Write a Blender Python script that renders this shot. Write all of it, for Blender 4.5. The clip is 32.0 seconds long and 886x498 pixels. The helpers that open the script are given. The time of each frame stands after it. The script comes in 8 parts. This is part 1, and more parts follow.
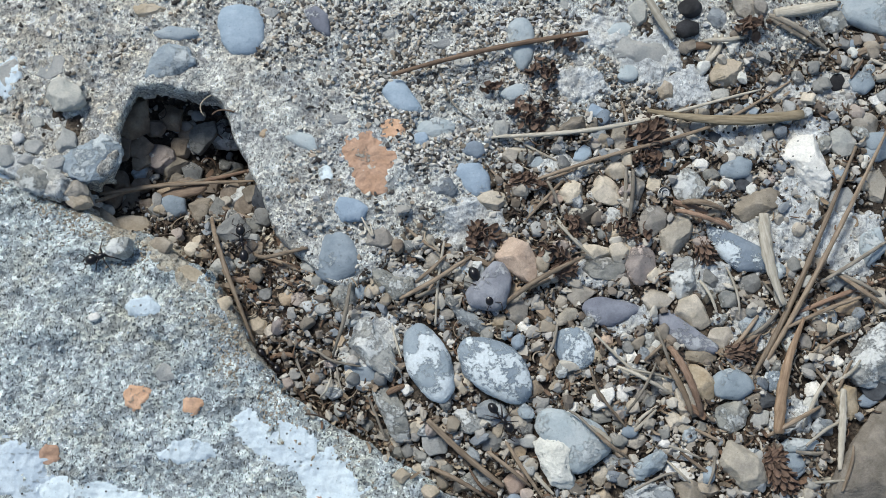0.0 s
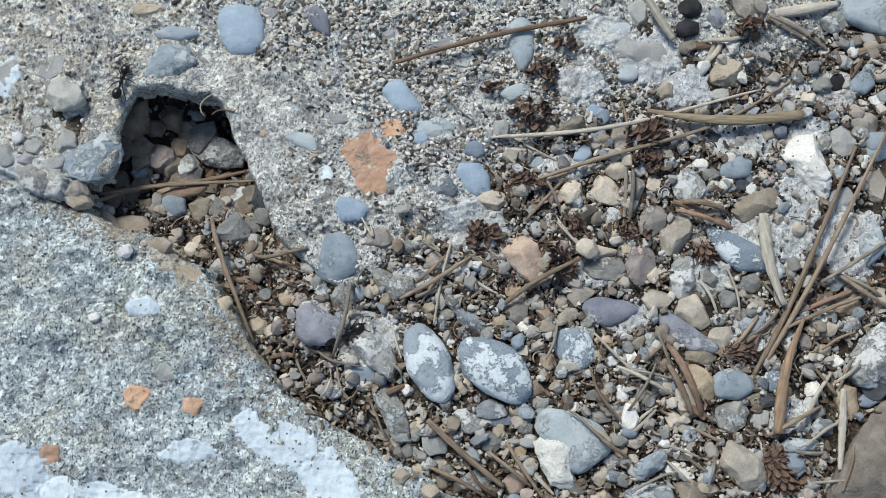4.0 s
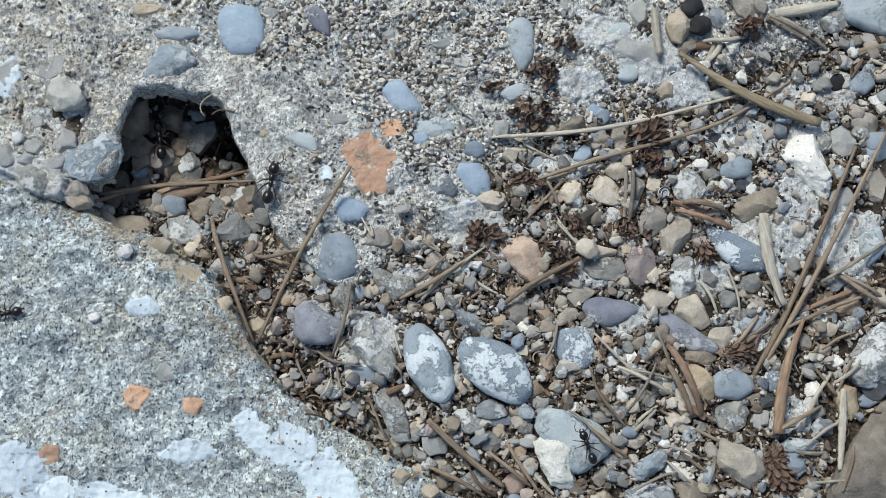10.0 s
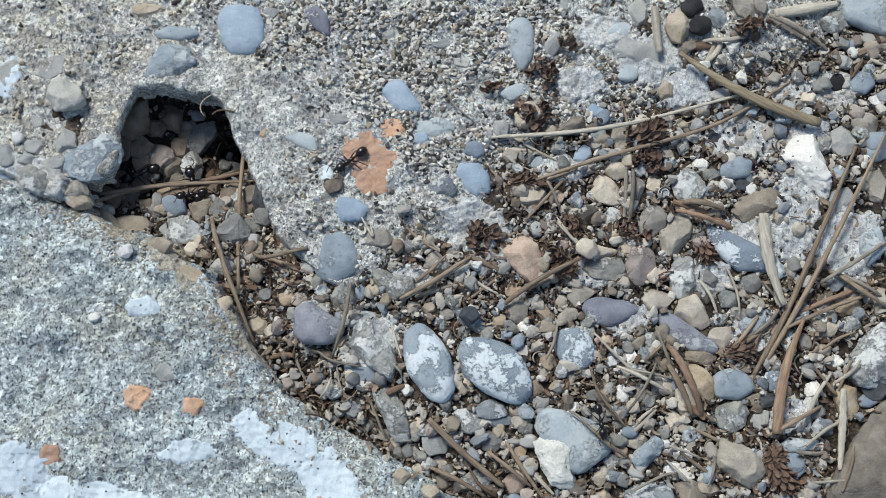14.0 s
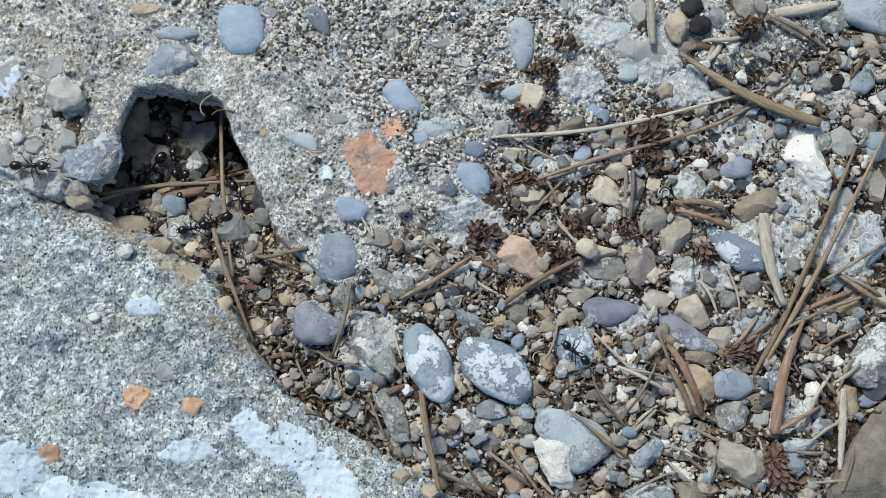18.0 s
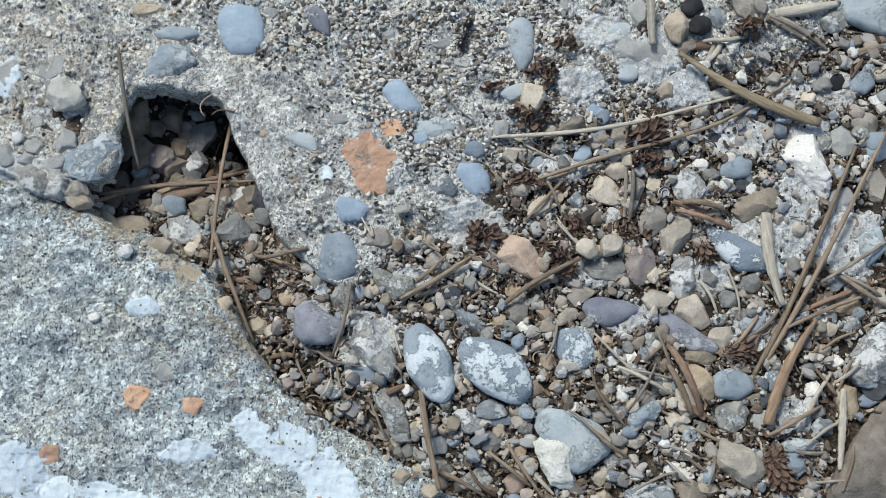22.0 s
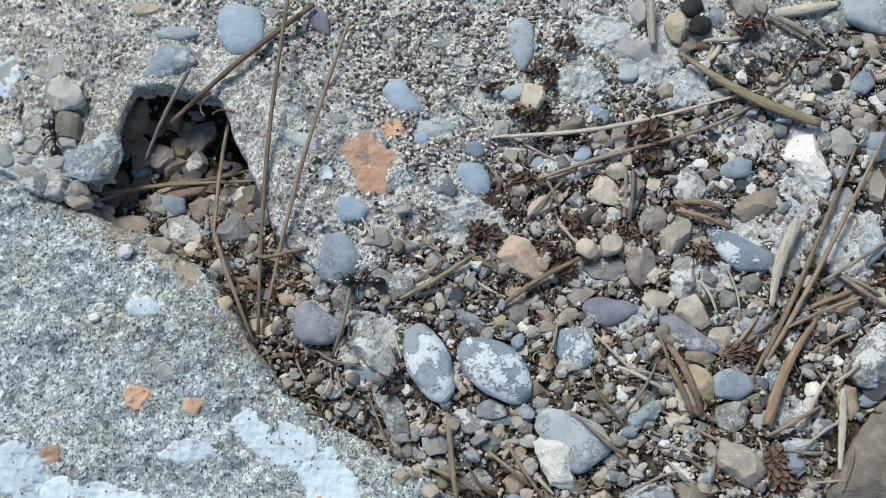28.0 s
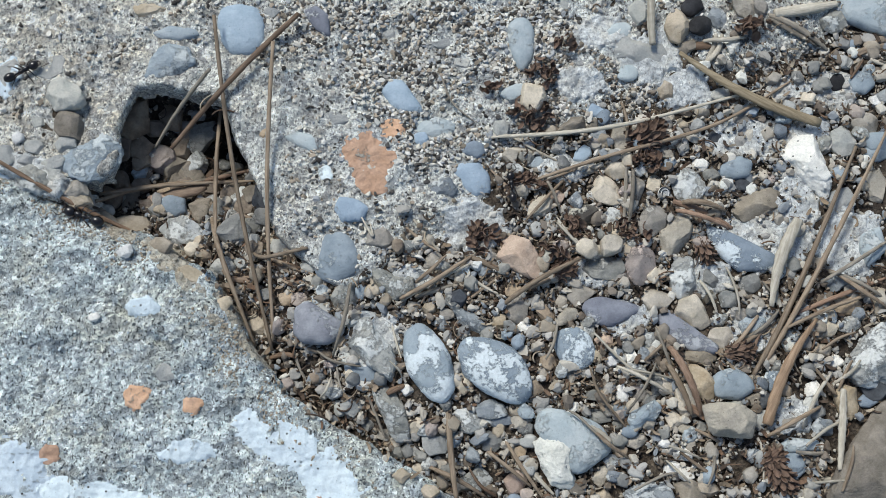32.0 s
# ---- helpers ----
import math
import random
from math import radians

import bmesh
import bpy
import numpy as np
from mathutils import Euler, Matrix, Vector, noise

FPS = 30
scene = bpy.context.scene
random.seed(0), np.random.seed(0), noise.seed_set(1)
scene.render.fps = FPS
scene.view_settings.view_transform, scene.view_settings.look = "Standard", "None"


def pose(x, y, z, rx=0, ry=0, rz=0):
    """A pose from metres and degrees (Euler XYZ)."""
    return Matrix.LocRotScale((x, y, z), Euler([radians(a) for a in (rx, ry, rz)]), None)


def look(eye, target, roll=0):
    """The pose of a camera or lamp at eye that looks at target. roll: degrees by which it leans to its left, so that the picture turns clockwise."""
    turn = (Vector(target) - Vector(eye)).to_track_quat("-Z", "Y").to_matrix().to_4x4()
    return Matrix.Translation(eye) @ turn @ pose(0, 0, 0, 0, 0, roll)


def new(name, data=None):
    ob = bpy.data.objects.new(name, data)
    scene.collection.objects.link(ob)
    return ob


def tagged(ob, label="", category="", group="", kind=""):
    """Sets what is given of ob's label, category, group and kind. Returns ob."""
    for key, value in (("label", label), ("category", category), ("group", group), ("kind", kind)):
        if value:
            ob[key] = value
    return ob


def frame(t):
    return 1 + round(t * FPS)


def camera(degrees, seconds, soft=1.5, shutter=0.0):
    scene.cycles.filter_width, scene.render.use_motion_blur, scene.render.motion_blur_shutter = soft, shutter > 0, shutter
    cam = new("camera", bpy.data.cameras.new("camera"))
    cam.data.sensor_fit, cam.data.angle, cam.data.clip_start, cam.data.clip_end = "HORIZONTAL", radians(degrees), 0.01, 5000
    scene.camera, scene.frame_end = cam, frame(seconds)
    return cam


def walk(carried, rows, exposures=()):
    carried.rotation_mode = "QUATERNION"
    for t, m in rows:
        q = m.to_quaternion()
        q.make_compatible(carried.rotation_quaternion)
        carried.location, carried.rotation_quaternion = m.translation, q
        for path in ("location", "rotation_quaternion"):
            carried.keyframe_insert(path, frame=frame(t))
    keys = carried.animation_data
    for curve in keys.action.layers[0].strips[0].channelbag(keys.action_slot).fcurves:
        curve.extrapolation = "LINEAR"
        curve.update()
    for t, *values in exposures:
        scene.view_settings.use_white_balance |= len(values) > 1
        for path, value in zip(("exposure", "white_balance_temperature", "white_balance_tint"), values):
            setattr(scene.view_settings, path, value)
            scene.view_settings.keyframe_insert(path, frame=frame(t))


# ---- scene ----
cam = camera(45, 32.0, soft=0.4)
walk(cam, [(0.0, look((0.0, -0.04722, 0.22217), (0, 0, 0))), (32.0, look((0.0, -0.04722, 0.22217), (0, 0, 0)))],
     exposures=[(0.0, 0.27, 6350, 5), (32.0, 0.27, 6350, 5)])

# open shade under a bright sky
world = bpy.data.worlds.new("shade_sky")
scene.world = world
world.use_nodes = True
sky = world.node_tree.nodes.new("ShaderNodeTexSky")
sky.sky_type, sky.sun_disc = "NISHITA", False
sky.sun_elevation, sky.sun_rotation = radians(52), radians(-35)
world.node_tree.nodes["Background"].inputs[1].default_value = 0.10
world.node_tree.links.new(sky.outputs[0], world.node_tree.nodes["Background"].inputs[0])
sun = new("sun", bpy.data.lights.new("sun", "SUN"))
sun.data.energy, sun.data.angle, sun.data.color = 2.9, radians(18), (1.0, 0.96, 0.91)
sun.matrix_world = look((-0.4, 0.6, 0.95), (0, 0, 0))


# ---- materials ----
MM = 0.001


def mixed(nt, kind, a, b, fac):
    n = nt.nodes.new("ShaderNodeMix")
    n.data_type, n.blend_type = "RGBA", kind
    for socket, value in ((n.inputs[6], a), (n.inputs[7], b), (n.inputs[0], fac)):
        if isinstance(value, tuple):
            socket.default_value = (*value, 1)
        elif isinstance(value, (int, float)):
            socket.default_value = value
        else:
            nt.links.new(value, socket)
    return n.outputs[2]


def fuzz(nt, where, scale, detail=3.0, rough=0.6):
    n = nt.nodes.new("ShaderNodeTexNoise")
    n.inputs["Scale"].default_value, n.inputs["Detail"].default_value, n.inputs["Roughness"].default_value = scale, detail, rough
    nt.links.new(where, n.inputs["Vector"])
    return n.outputs[0]


def band(nt, value, lo, hi, a=0.0, b=1.0):
    n = nt.nodes.new("ShaderNodeMapRange")
    nt.links.new(value, n.inputs[0])
    for i, v in enumerate((lo, hi, a, b)):
        n.inputs[i + 1].default_value = v
    return n.outputs[0]


def surface(name, rough=0.85):
    """A new material, its nodes, shader and a place vector in millimetres, shifted from thing to thing."""
    mat = bpy.data.materials.new(name)
    mat.use_nodes = True
    nt = mat.node_tree
    shader = nt.nodes["Principled BSDF"]
    shader.inputs["Roughness"].default_value = rough
    shader.inputs["Specular IOR Level"].default_value = 0.3
    co, info = nt.nodes.new("ShaderNodeTexCoord"), nt.nodes.new("ShaderNodeObjectInfo")
    mad = nt.nodes.new("ShaderNodeVectorMath")
    mad.operation = "MULTIPLY_ADD"
    mad.inputs[1].default_value = (1000, 1000, 1000)
    shift = nt.nodes.new("ShaderNodeMath")
    shift.operation, shift.inputs[1].default_value = "MULTIPLY", 60.0
    nt.links.new(info.outputs["Random"], shift.inputs[0])
    nt.links.new(co.outputs["Object"], mad.inputs[0])
    nt.links.new(shift.outputs[0], mad.inputs[2])
    return mat, nt, shader, mad.outputs[0], info.outputs["Random"]


def relief(nt, shader, value, strength, depth):
    n = nt.nodes.new("ShaderNodeBump")
    n.inputs["Strength"].default_value, n.inputs["Distance"].default_value = strength, depth * MM
    nt.links.new(value, n.inputs["Height"])
    nt.links.new(n.outputs[0], shader.inputs["Normal"])


def stone(name, a, b, crust=None, cover=0.5, rough=0.75, grainy=1.0, holes=False):
    mat, nt, shader, mm, rnd = surface(name, rough)
    col = mixed(nt, "MIX", a, b, band(nt, fuzz(nt, mm, 0.28, 4), 0.38, 0.62))
    col = mixed(nt, "MULTIPLY", col, mixed(nt, "MIX", (0.5, 0.5, 0.5), (1.45, 1.43, 1.4), fuzz(nt, mm, 2.0, 6, 0.75)), 0.9 * grainy)
    col = mixed(nt, "MULTIPLY", col, mixed(nt, "MIX", (0.82, 0.82, 0.84), (1.15, 1.12, 1.06), rnd), 1.0)
    bumps = fuzz(nt, mm, 1.1, 8, 0.75)
    if crust:
        blot = mixed(nt, "ADD", fuzz(nt, mm, 0.17, 4, 0.6), mixed(nt, "SUBTRACT", fuzz(nt, mm, 1.6, 5, 0.75), (0.5, 0.5, 0.5), 1.0), 0.55)
        mask = band(nt, blot, 1 - cover - 0.015, 1 - cover + 0.04)
        tone = mixed(nt, "MULTIPLY", crust, mixed(nt, "MIX", (0.55, 0.55, 0.55), (1.35, 1.34, 1.32), fuzz(nt, mm, 1.4, 6, 0.75)), 1.0)
        col = mixed(nt, "MIX", col, tone, mask)
        bumps = mixed(nt, "ADD", bumps, mask, 0.5)
    dots = band(nt, fuzz(nt, mm, 3.2, 2), 0.68, 0.74)
    col = mixed(nt, "MULTIPLY", col, mixed(nt, "MIX", (1, 1, 1), (0.45, 0.43, 0.4), dots), 0.8)
    if holes:
        spots = nt.nodes.new("ShaderNodeTexVoronoi")
        spots.inputs["Scale"].default_value = 0.5
        nt.links.new(mm, spots.inputs["Vector"])
        col = mixed(nt, "MIX", (0.06, 0.06, 0.06), col, band(nt, spots.outputs["Distance"], 0.09, 0.14))
    nt.links.new(col, shader.inputs["Base Color"])
    relief(nt, shader, bumps, 1.0, 0.5 * grainy)
    return mat


def mortar(name, warm, cool, pale, dark, bite=1.0, lumps=1.1, pitted=0.6, flecks=0.0, west=None):
    """Weathered concrete: sand grains in three tones, pits, dark flecks and stains; west: between which two places, in millimetres, it turns warm."""
    mat, nt, shader, mm, rnd = surface(name, 0.9)
    mask = band(nt, fuzz(nt, mm, 0.07, 5, 0.65), 0.40, 0.60)
    if west:
        co, part_of = nt.nodes.new("ShaderNodeTexCoord"), nt.nodes.new("ShaderNodeSeparateXYZ")
        nt.links.new(co.outputs["Object"], part_of.inputs[0])
        mask = mixed(nt, "MIX", mask, band(nt, part_of.outputs[0], west[0] * MM, west[1] * MM), 0.55)
    col = mixed(nt, "MIX", warm, cool, mask)
    col = mixed(nt, "MULTIPLY", col, mixed(nt, "MIX", (0.66, 0.67, 0.69), (1.28, 1.27, 1.25), fuzz(nt, mm, 0.13, 6, 0.7)), 0.9)
    col = mixed(nt, "MIX", col, pale, band(nt, fuzz(nt, mm, 0.24, 8, 0.78), 0.47, 0.58, 0, 0.8))
    rag = nt.nodes.new("ShaderNodeTexNoise")
    rag.inputs["Scale"].default_value, rag.inputs["Detail"].default_value = 0.9, 3.0
    nt.links.new(mm, rag.inputs["Vector"])
    bent = nt.nodes.new("ShaderNodeVectorMath")
    bent.operation, bent.inputs[1].default_value = "MULTIPLY_ADD", (1.6, 1.6, 1.6)
    nt.links.new(rag.outputs["Color"], bent.inputs[0])
    nt.links.new(mm, bent.inputs[2])
    grades = []
    for size in (0.36, 0.9, 2.1):
        cells = nt.nodes.new("ShaderNodeTexVoronoi")
        cells.inputs["Scale"].default_value = size
        nt.links.new(bent.outputs[0], cells.inputs["Vector"])
        tone = nt.nodes.new("ShaderNodeSeparateColor")
        nt.links.new(cells.outputs["Color"], tone.inputs[0])
        grades.append((cells, tone.outputs[0]))
    for (_, value), lo, hi, much in zip(grades, (0.72, 0.58, 0.5), (1.24, 1.4, 1.48), (0.9, 0.8, 0.7)):
        col = mixed(nt, "MULTIPLY", col, mixed(nt, "MIX", (lo, lo, lo * 1.02), (hi, hi * 0.99, hi * 0.96), value), much * bite)
    cells = grades[1][0]
    if flecks:
        squeeze = nt.nodes.new("ShaderNodeVectorMath")
        squeeze.operation, squeeze.inputs[1].default_value = "MULTIPLY", (1.5, 0.75, 1.0)
        nt.links.new(mm, squeeze.inputs[0])
        thin = band(nt, fuzz(nt, squeeze.outputs[0], 1.7, 3, 0.6), 0.575, 0.625, 0, flecks)
        col = mixed(nt, "MIX", col, dark, thin)
    pits = band(nt, fuzz(nt, mm, 0.85, 6, 0.72), pitted, pitted + 0.055)
    col = mixed(nt, "MIX", col, dark, mixed(nt, "MULTIPLY", pits, (0.8, 0.8, 0.8), 1.0))
    nt.links.new(col, shader.inputs["Base Color"])
    relief(nt, shader, mixed(nt, "ADD", fuzz(nt, mm, 1.6, 6, 0.75), cells.outputs["Distance"], 0.6), 1.0, lumps)
    return mat


def loose(name, stops, rough=0.85):
    """Loose bits, each in a tone of its own out of the stops."""
    mat, nt, shader, mm, rnd = surface(name, rough)
    geo = nt.nodes.new("ShaderNodeNewGeometry")
    ramp = nt.nodes.new("ShaderNodeValToRGB")
    ramp.color_ramp.interpolation = "CONSTANT"
    while len(ramp.color_ramp.elements) < len(stops):
        ramp.color_ramp.elements.new(0.5)
    for i, c in enumerate(stops):
        ramp.color_ramp.elements[i].position = i / len(stops)
        ramp.color_ramp.elements[i].color = (*c, 1)
    nt.links.new(geo.outputs["Random Per Island"], ramp.inputs[0])
    col = mixed(nt, "MULTIPLY", ramp.outputs[0], mixed(nt, "MIX", (0.6, 0.6, 0.6), (1.3, 1.28, 1.25), fuzz(nt, mm, 2.5, 4, 0.7)), 0.85)
    nt.links.new(col, shader.inputs["Base Color"])
    relief(nt, shader, fuzz(nt, mm, 2.6, 4), 0.6, 0.2)
    return mat


def dry(name, a, b, rough=0.6):
    """Dry plant matter, streaked along its length."""
    mat, nt, shader, mm, rnd = surface(name, rough)
    squash = nt.nodes.new("ShaderNodeVectorMath")
    squash.operation, squash.inputs[1].default_value = "MULTIPLY", (0.12, 1.5, 1.5)
    nt.links.new(mm, squash.inputs[0])
    col = mixed(nt, "MIX", a, b, band(nt, fuzz(nt, squash.outputs[0], 1.4, 4), 0.35, 0.65))
    col = mixed(nt, "MULTIPLY", col, mixed(nt, "MIX", (0.6, 0.58, 0.55), (1.3, 1.3, 1.3), fuzz(nt, mm, 0.5, 4)), 0.8)
    col = mixed(nt, "MULTIPLY", col, mixed(nt, "MIX", (0.75, 0.75, 0.75), (1.2, 1.2, 1.2), rnd), 1.0)
    nt.links.new(col, shader.inputs["Base Color"])
    relief(nt, shader, fuzz(nt, squash.outputs[0], 3.0, 3), 0.6, 0.2)
    return mat


WHITE_CRUST = (0.66, 0.72, 0.75)
MAT = {
    "blue": stone("slate_blue", (0.28, 0.36, 0.45), (0.345, 0.43, 0.525), (0.48, 0.53, 0.56), 0.33, 0.7, 0.5),
    "bluepale": stone("pale_blue_stone", (0.34, 0.40, 0.44), (0.42, 0.47, 0.50), (0.54, 0.57, 0.57), 0.42, 0.75, 0.6),
    "bluerough": stone("rough_blue_stone", (0.29, 0.35, 0.41), (0.39, 0.45, 0.50), (0.56, 0.60, 0.61), 0.48),
    "bluecrust": stone("crusted_blue_stone", (0.19, 0.22, 0.25), (0.29, 0.32, 0.35), (0.54, 0.56, 0.56), 0.47),
    "slate": stone("slate_grey", (0.20, 0.245, 0.29), (0.27, 0.32, 0.37), (0.44, 0.48, 0.50), 0.36, 0.7, 0.5),
    "slatep": stone("slate_violet", (0.19, 0.20, 0.24), (0.28, 0.295, 0.34), (0.46, 0.47, 0.49), 0.42, 0.7, 0.6),
    "slatecrust": stone("crusted_slate", (0.22, 0.27, 0.325), (0.29, 0.345, 0.40), WHITE_CRUST, 0.50, 0.75, 0.6),
    "darkslate": stone("dark_slate", (0.05, 0.055, 0.065), (0.10, 0.11, 0.125)),
    "black": stone("black_stone", (0.02, 0.02, 0.022), (0.05, 0.05, 0.055)),
    "grey": stone("grey_stone", (0.19, 0.195, 0.19), (0.31, 0.31, 0.295), (0.46, 0.45, 0.42), 0.40),
    "greypale": stone("pale_grey_stone", (0.36, 0.375, 0.37), (0.47, 0.47, 0.45)),
}
MAT.update({
    "greywarm": stone("warm_grey_stone", (0.308, 0.286, 0.248), (0.44, 0.407, 0.358), (0.55, 0.528, 0.484), 0.36),
    "greybeige": stone("grey_beige_stone", (0.324, 0.302, 0.27), (0.432, 0.4, 0.346)),
    "greyrough": stone("rough_grey_stone", (0.26, 0.27, 0.26), (0.40, 0.395, 0.36), (0.57, 0.58, 0.56), 0.47),
    "greybrown": stone("grey_brown_stone", (0.22, 0.193, 0.154), (0.33, 0.292, 0.242)),
    "beige": stone("beige_stone", (0.374, 0.319, 0.242), (0.506, 0.44, 0.352)),
    "cream": stone("cream_stone", (0.48, 0.43, 0.35), (0.64, 0.58, 0.49)),
    "creamtan": stone("cream_tan_stone", (0.38, 0.305, 0.21), (0.52, 0.44, 0.33)),
    "tan": stone("tan_stone", (0.336, 0.263, 0.185), (0.482, 0.386, 0.286)),
    "pink": stone("apricot_stone", (0.46, 0.35, 0.28), (0.58, 0.46, 0.375)),
    "pinkgrey": stone("pinkish_grey_stone", (0.33, 0.292, 0.27), (0.462, 0.396, 0.358), (0.605, 0.506, 0.451), 0.42),
    "brown": stone("earthy_stone", (0.20, 0.16, 0.125), (0.34, 0.285, 0.225)),
    "white": stone("white_stone", (0.76, 0.76, 0.73), (0.88, 0.87, 0.84), None, 0.5, 0.75, 1.0, True),
    "chalk": stone("off_white_stone", (0.60, 0.61, 0.58), (0.72, 0.73, 0.70), (0.46, 0.44, 0.40), 0.36),
    "whitecrust": stone("chalky_stone", (0.33, 0.345, 0.34), (0.46, 0.46, 0.44), (0.66, 0.67, 0.65), 0.52),
    "darkring": stone("blotched_stone", (0.09, 0.08, 0.07), (0.17, 0.16, 0.13), (0.50, 0.47, 0.40), 0.5),
    "paleflat": mortar("pale_mortar", (0.60, 0.585, 0.54), (0.53, 0.555, 0.57), (0.76, 0.78, 0.78), (0.13, 0.125, 0.115), 0.45, 0.6, 0.62, 0.5),
})
MAT.update({
    "terracotta": stone("terracotta", (0.52, 0.33, 0.22), (0.60, 0.40, 0.285), (0.46, 0.42, 0.36), 0.34, 0.9, 0.8),
    "limewash": stone("limewash", (0.57, 0.67, 0.75), (0.64, 0.735, 0.80), (0.46, 0.51, 0.53), 0.36, 0.8, 0.7, True),
    "earth": mortar("caked_earth", (0.35, 0.31, 0.245), (0.42, 0.395, 0.335), (0.54, 0.52, 0.46), (0.15, 0.12, 0.09), 0.7, 0.6, 0.62, 0.5),
    "straw": dry("dry_straw", (0.33, 0.295, 0.235), (0.51, 0.47, 0.395)),
    "needle": dry("dry_pine_needle", (0.17, 0.125, 0.085), (0.30, 0.235, 0.17)),
    "rust": dry("rusty_needle", (0.19, 0.12, 0.08), (0.31, 0.21, 0.15)),
    "pod": dry("chestnut_pod", (0.21, 0.138, 0.085), (0.35, 0.245, 0.16)),
    "bark": dry("brown_bark", (0.11, 0.07, 0.045), (0.22, 0.145, 0.095)),
    "brownchip": dry("brown_wood", (0.20, 0.14, 0.10), (0.30, 0.22, 0.155)),
    "greytwig": dry("grey_twig", (0.15, 0.13, 0.105), (0.28, 0.25, 0.205)),
    "stalk": dry("dry_stalk", (0.20, 0.155, 0.095), (0.34, 0.28, 0.19)),
    "husk": dry("seed_husk", (0.10, 0.063, 0.046), (0.20, 0.138, 0.104), 0.85),
})
UPPER_MAT = mortar("upper_mortar", (0.63, 0.59, 0.51), (0.64, 0.67, 0.675), (0.82, 0.84, 0.83), (0.11, 0.10, 0.09), 1.05, 1.0, 0.61, 0.85, (-75, -15))
LOWER_MAT = mortar("lower_mortar", (0.555, 0.58, 0.545), (0.49, 0.565, 0.60), (0.80, 0.88, 0.915), (0.06, 0.065, 0.065), 1.1, 0.9, 0.60, 1.0)
# brown earth, its colour deepened to carry the shade between stones
SHADED_SOIL_MAT = mortar("soil", (0.045, 0.033, 0.024), (0.08, 0.062, 0.048), (0.17, 0.14, 0.11), (0.015, 0.012, 0.01))
GRAVEL_MAT = loose("gravel", [(0.47, 0.435, 0.375), (0.31, 0.30, 0.28), (0.38, 0.345, 0.295), (0.16, 0.13, 0.10), (0.53, 0.495, 0.43), (0.25, 0.27, 0.29), (0.35, 0.335, 0.31), (0.20, 0.17, 0.14), (0.44, 0.42, 0.39), (0.60, 0.575, 0.52)])
# the darkest grit tones also stand in for shade in the gravel's gaps
GRIT_MAT = loose("grit", [(0.33, 0.285, 0.225), (0.06, 0.045, 0.034), (0.17, 0.138, 0.105), (0.03, 0.023, 0.018), (0.46, 0.42, 0.35), (0.18, 0.18, 0.18), (0.27, 0.23, 0.18), (0.085, 0.064, 0.047), (0.045, 0.034, 0.026), (0.54, 0.51, 0.45)])
SAND_MAT = loose("sand", [(0.52, 0.485, 0.42), (0.045, 0.04, 0.036), (0.36, 0.345, 0.32), (0.62, 0.60, 0.55), (0.19, 0.165, 0.13), (0.38, 0.32, 0.25), (0.085, 0.08, 0.075), (0.60, 0.57, 0.50), (0.34, 0.355, 0.37), (0.72, 0.70, 0.655)])
DUST_MAT = loose("pale_grit", [(0.53, 0.55, 0.52), (0.28, 0.31, 0.325), (0.45, 0.50, 0.525), (0.61, 0.67, 0.69), (0.40, 0.395, 0.36), (0.48, 0.55, 0.595), (0.08, 0.09, 0.095), (0.57, 0.58, 0.55), (0.43, 0.48, 0.51), (0.74, 0.81, 0.84)])
SOIL_DUST_MAT = loose("soil_crumbs", [(0.38, 0.32, 0.24), (0.31, 0.255, 0.19), (0.44, 0.39, 0.31), (0.25, 0.205, 0.15), (0.35, 0.31, 0.25)])
LITTER_MAT = loose("litter", [(0.15, 0.10, 0.068), (0.23, 0.175, 0.12), (0.06, 0.043, 0.032), (0.36, 0.305, 0.23), (0.16, 0.10, 0.065), (0.085, 0.06, 0.044), (0.28, 0.22, 0.16)])
ANT_MAT = bpy.data.materials.new("black_chitin")
ANT_MAT.use_nodes = True
chitin = ANT_MAT.node_tree.nodes["Principled BSDF"]
chitin.inputs["Base Color"].default_value, chitin.inputs["Roughness"].default_value = (0.008, 0.006, 0.006, 1), 0.28
LEG_MAT = bpy.data.materials.new("brown_chitin")
LEG_MAT.use_nodes = True
chitin = LEG_MAT.node_tree.nodes["Principled BSDF"]
chitin.inputs["Base Color"].default_value, chitin.inputs["Roughness"].default_value = (0.02, 0.011, 0.008, 1), 0.35

# ---- the lie of the land ----
# outlines of the two blocks, plan in millimetres
UPPER = [(-459.6, 113.2), (-524.0, 410.5), (-237.0, 592.4), (127.7, 536.1), (375.3, 387.7), (344.7, 159.6), (196.3, 91.3), (98.1, 51.1), (63.7, 36.5), (41.2, 28.1), (21.5, 24.9), (12.9, 17.3), (14.5, 6.7), (5.5, -0.1), (-7.7, 1.1), (-14.7, -6.2), (-21.8, -8.0), (-27.3, -4.3), (-31.8, -0.9), (-35.2, 3.0), (-38.1, 9.1), (-40.2, 15.0), (-42.8, 20.1), (-45.2, 24.9), (-47.1, 30.0), (-48.2, 31.8), (-51.0, 34.1), (-54.7, 35.1), (-60.9, 35.9), (-67.1, 35.4), (-70.0, 30.7), (-70.6, 24.3), (-69.6, 20.4), (-71.4, 16.0), (-74.9, 14.5), (-80.3, 14.7), (-81.5, 10.2), (-87.4, 12.2), (-91.3, 15.2), (-100.2, 18.5), (-283.0, 40.5)]
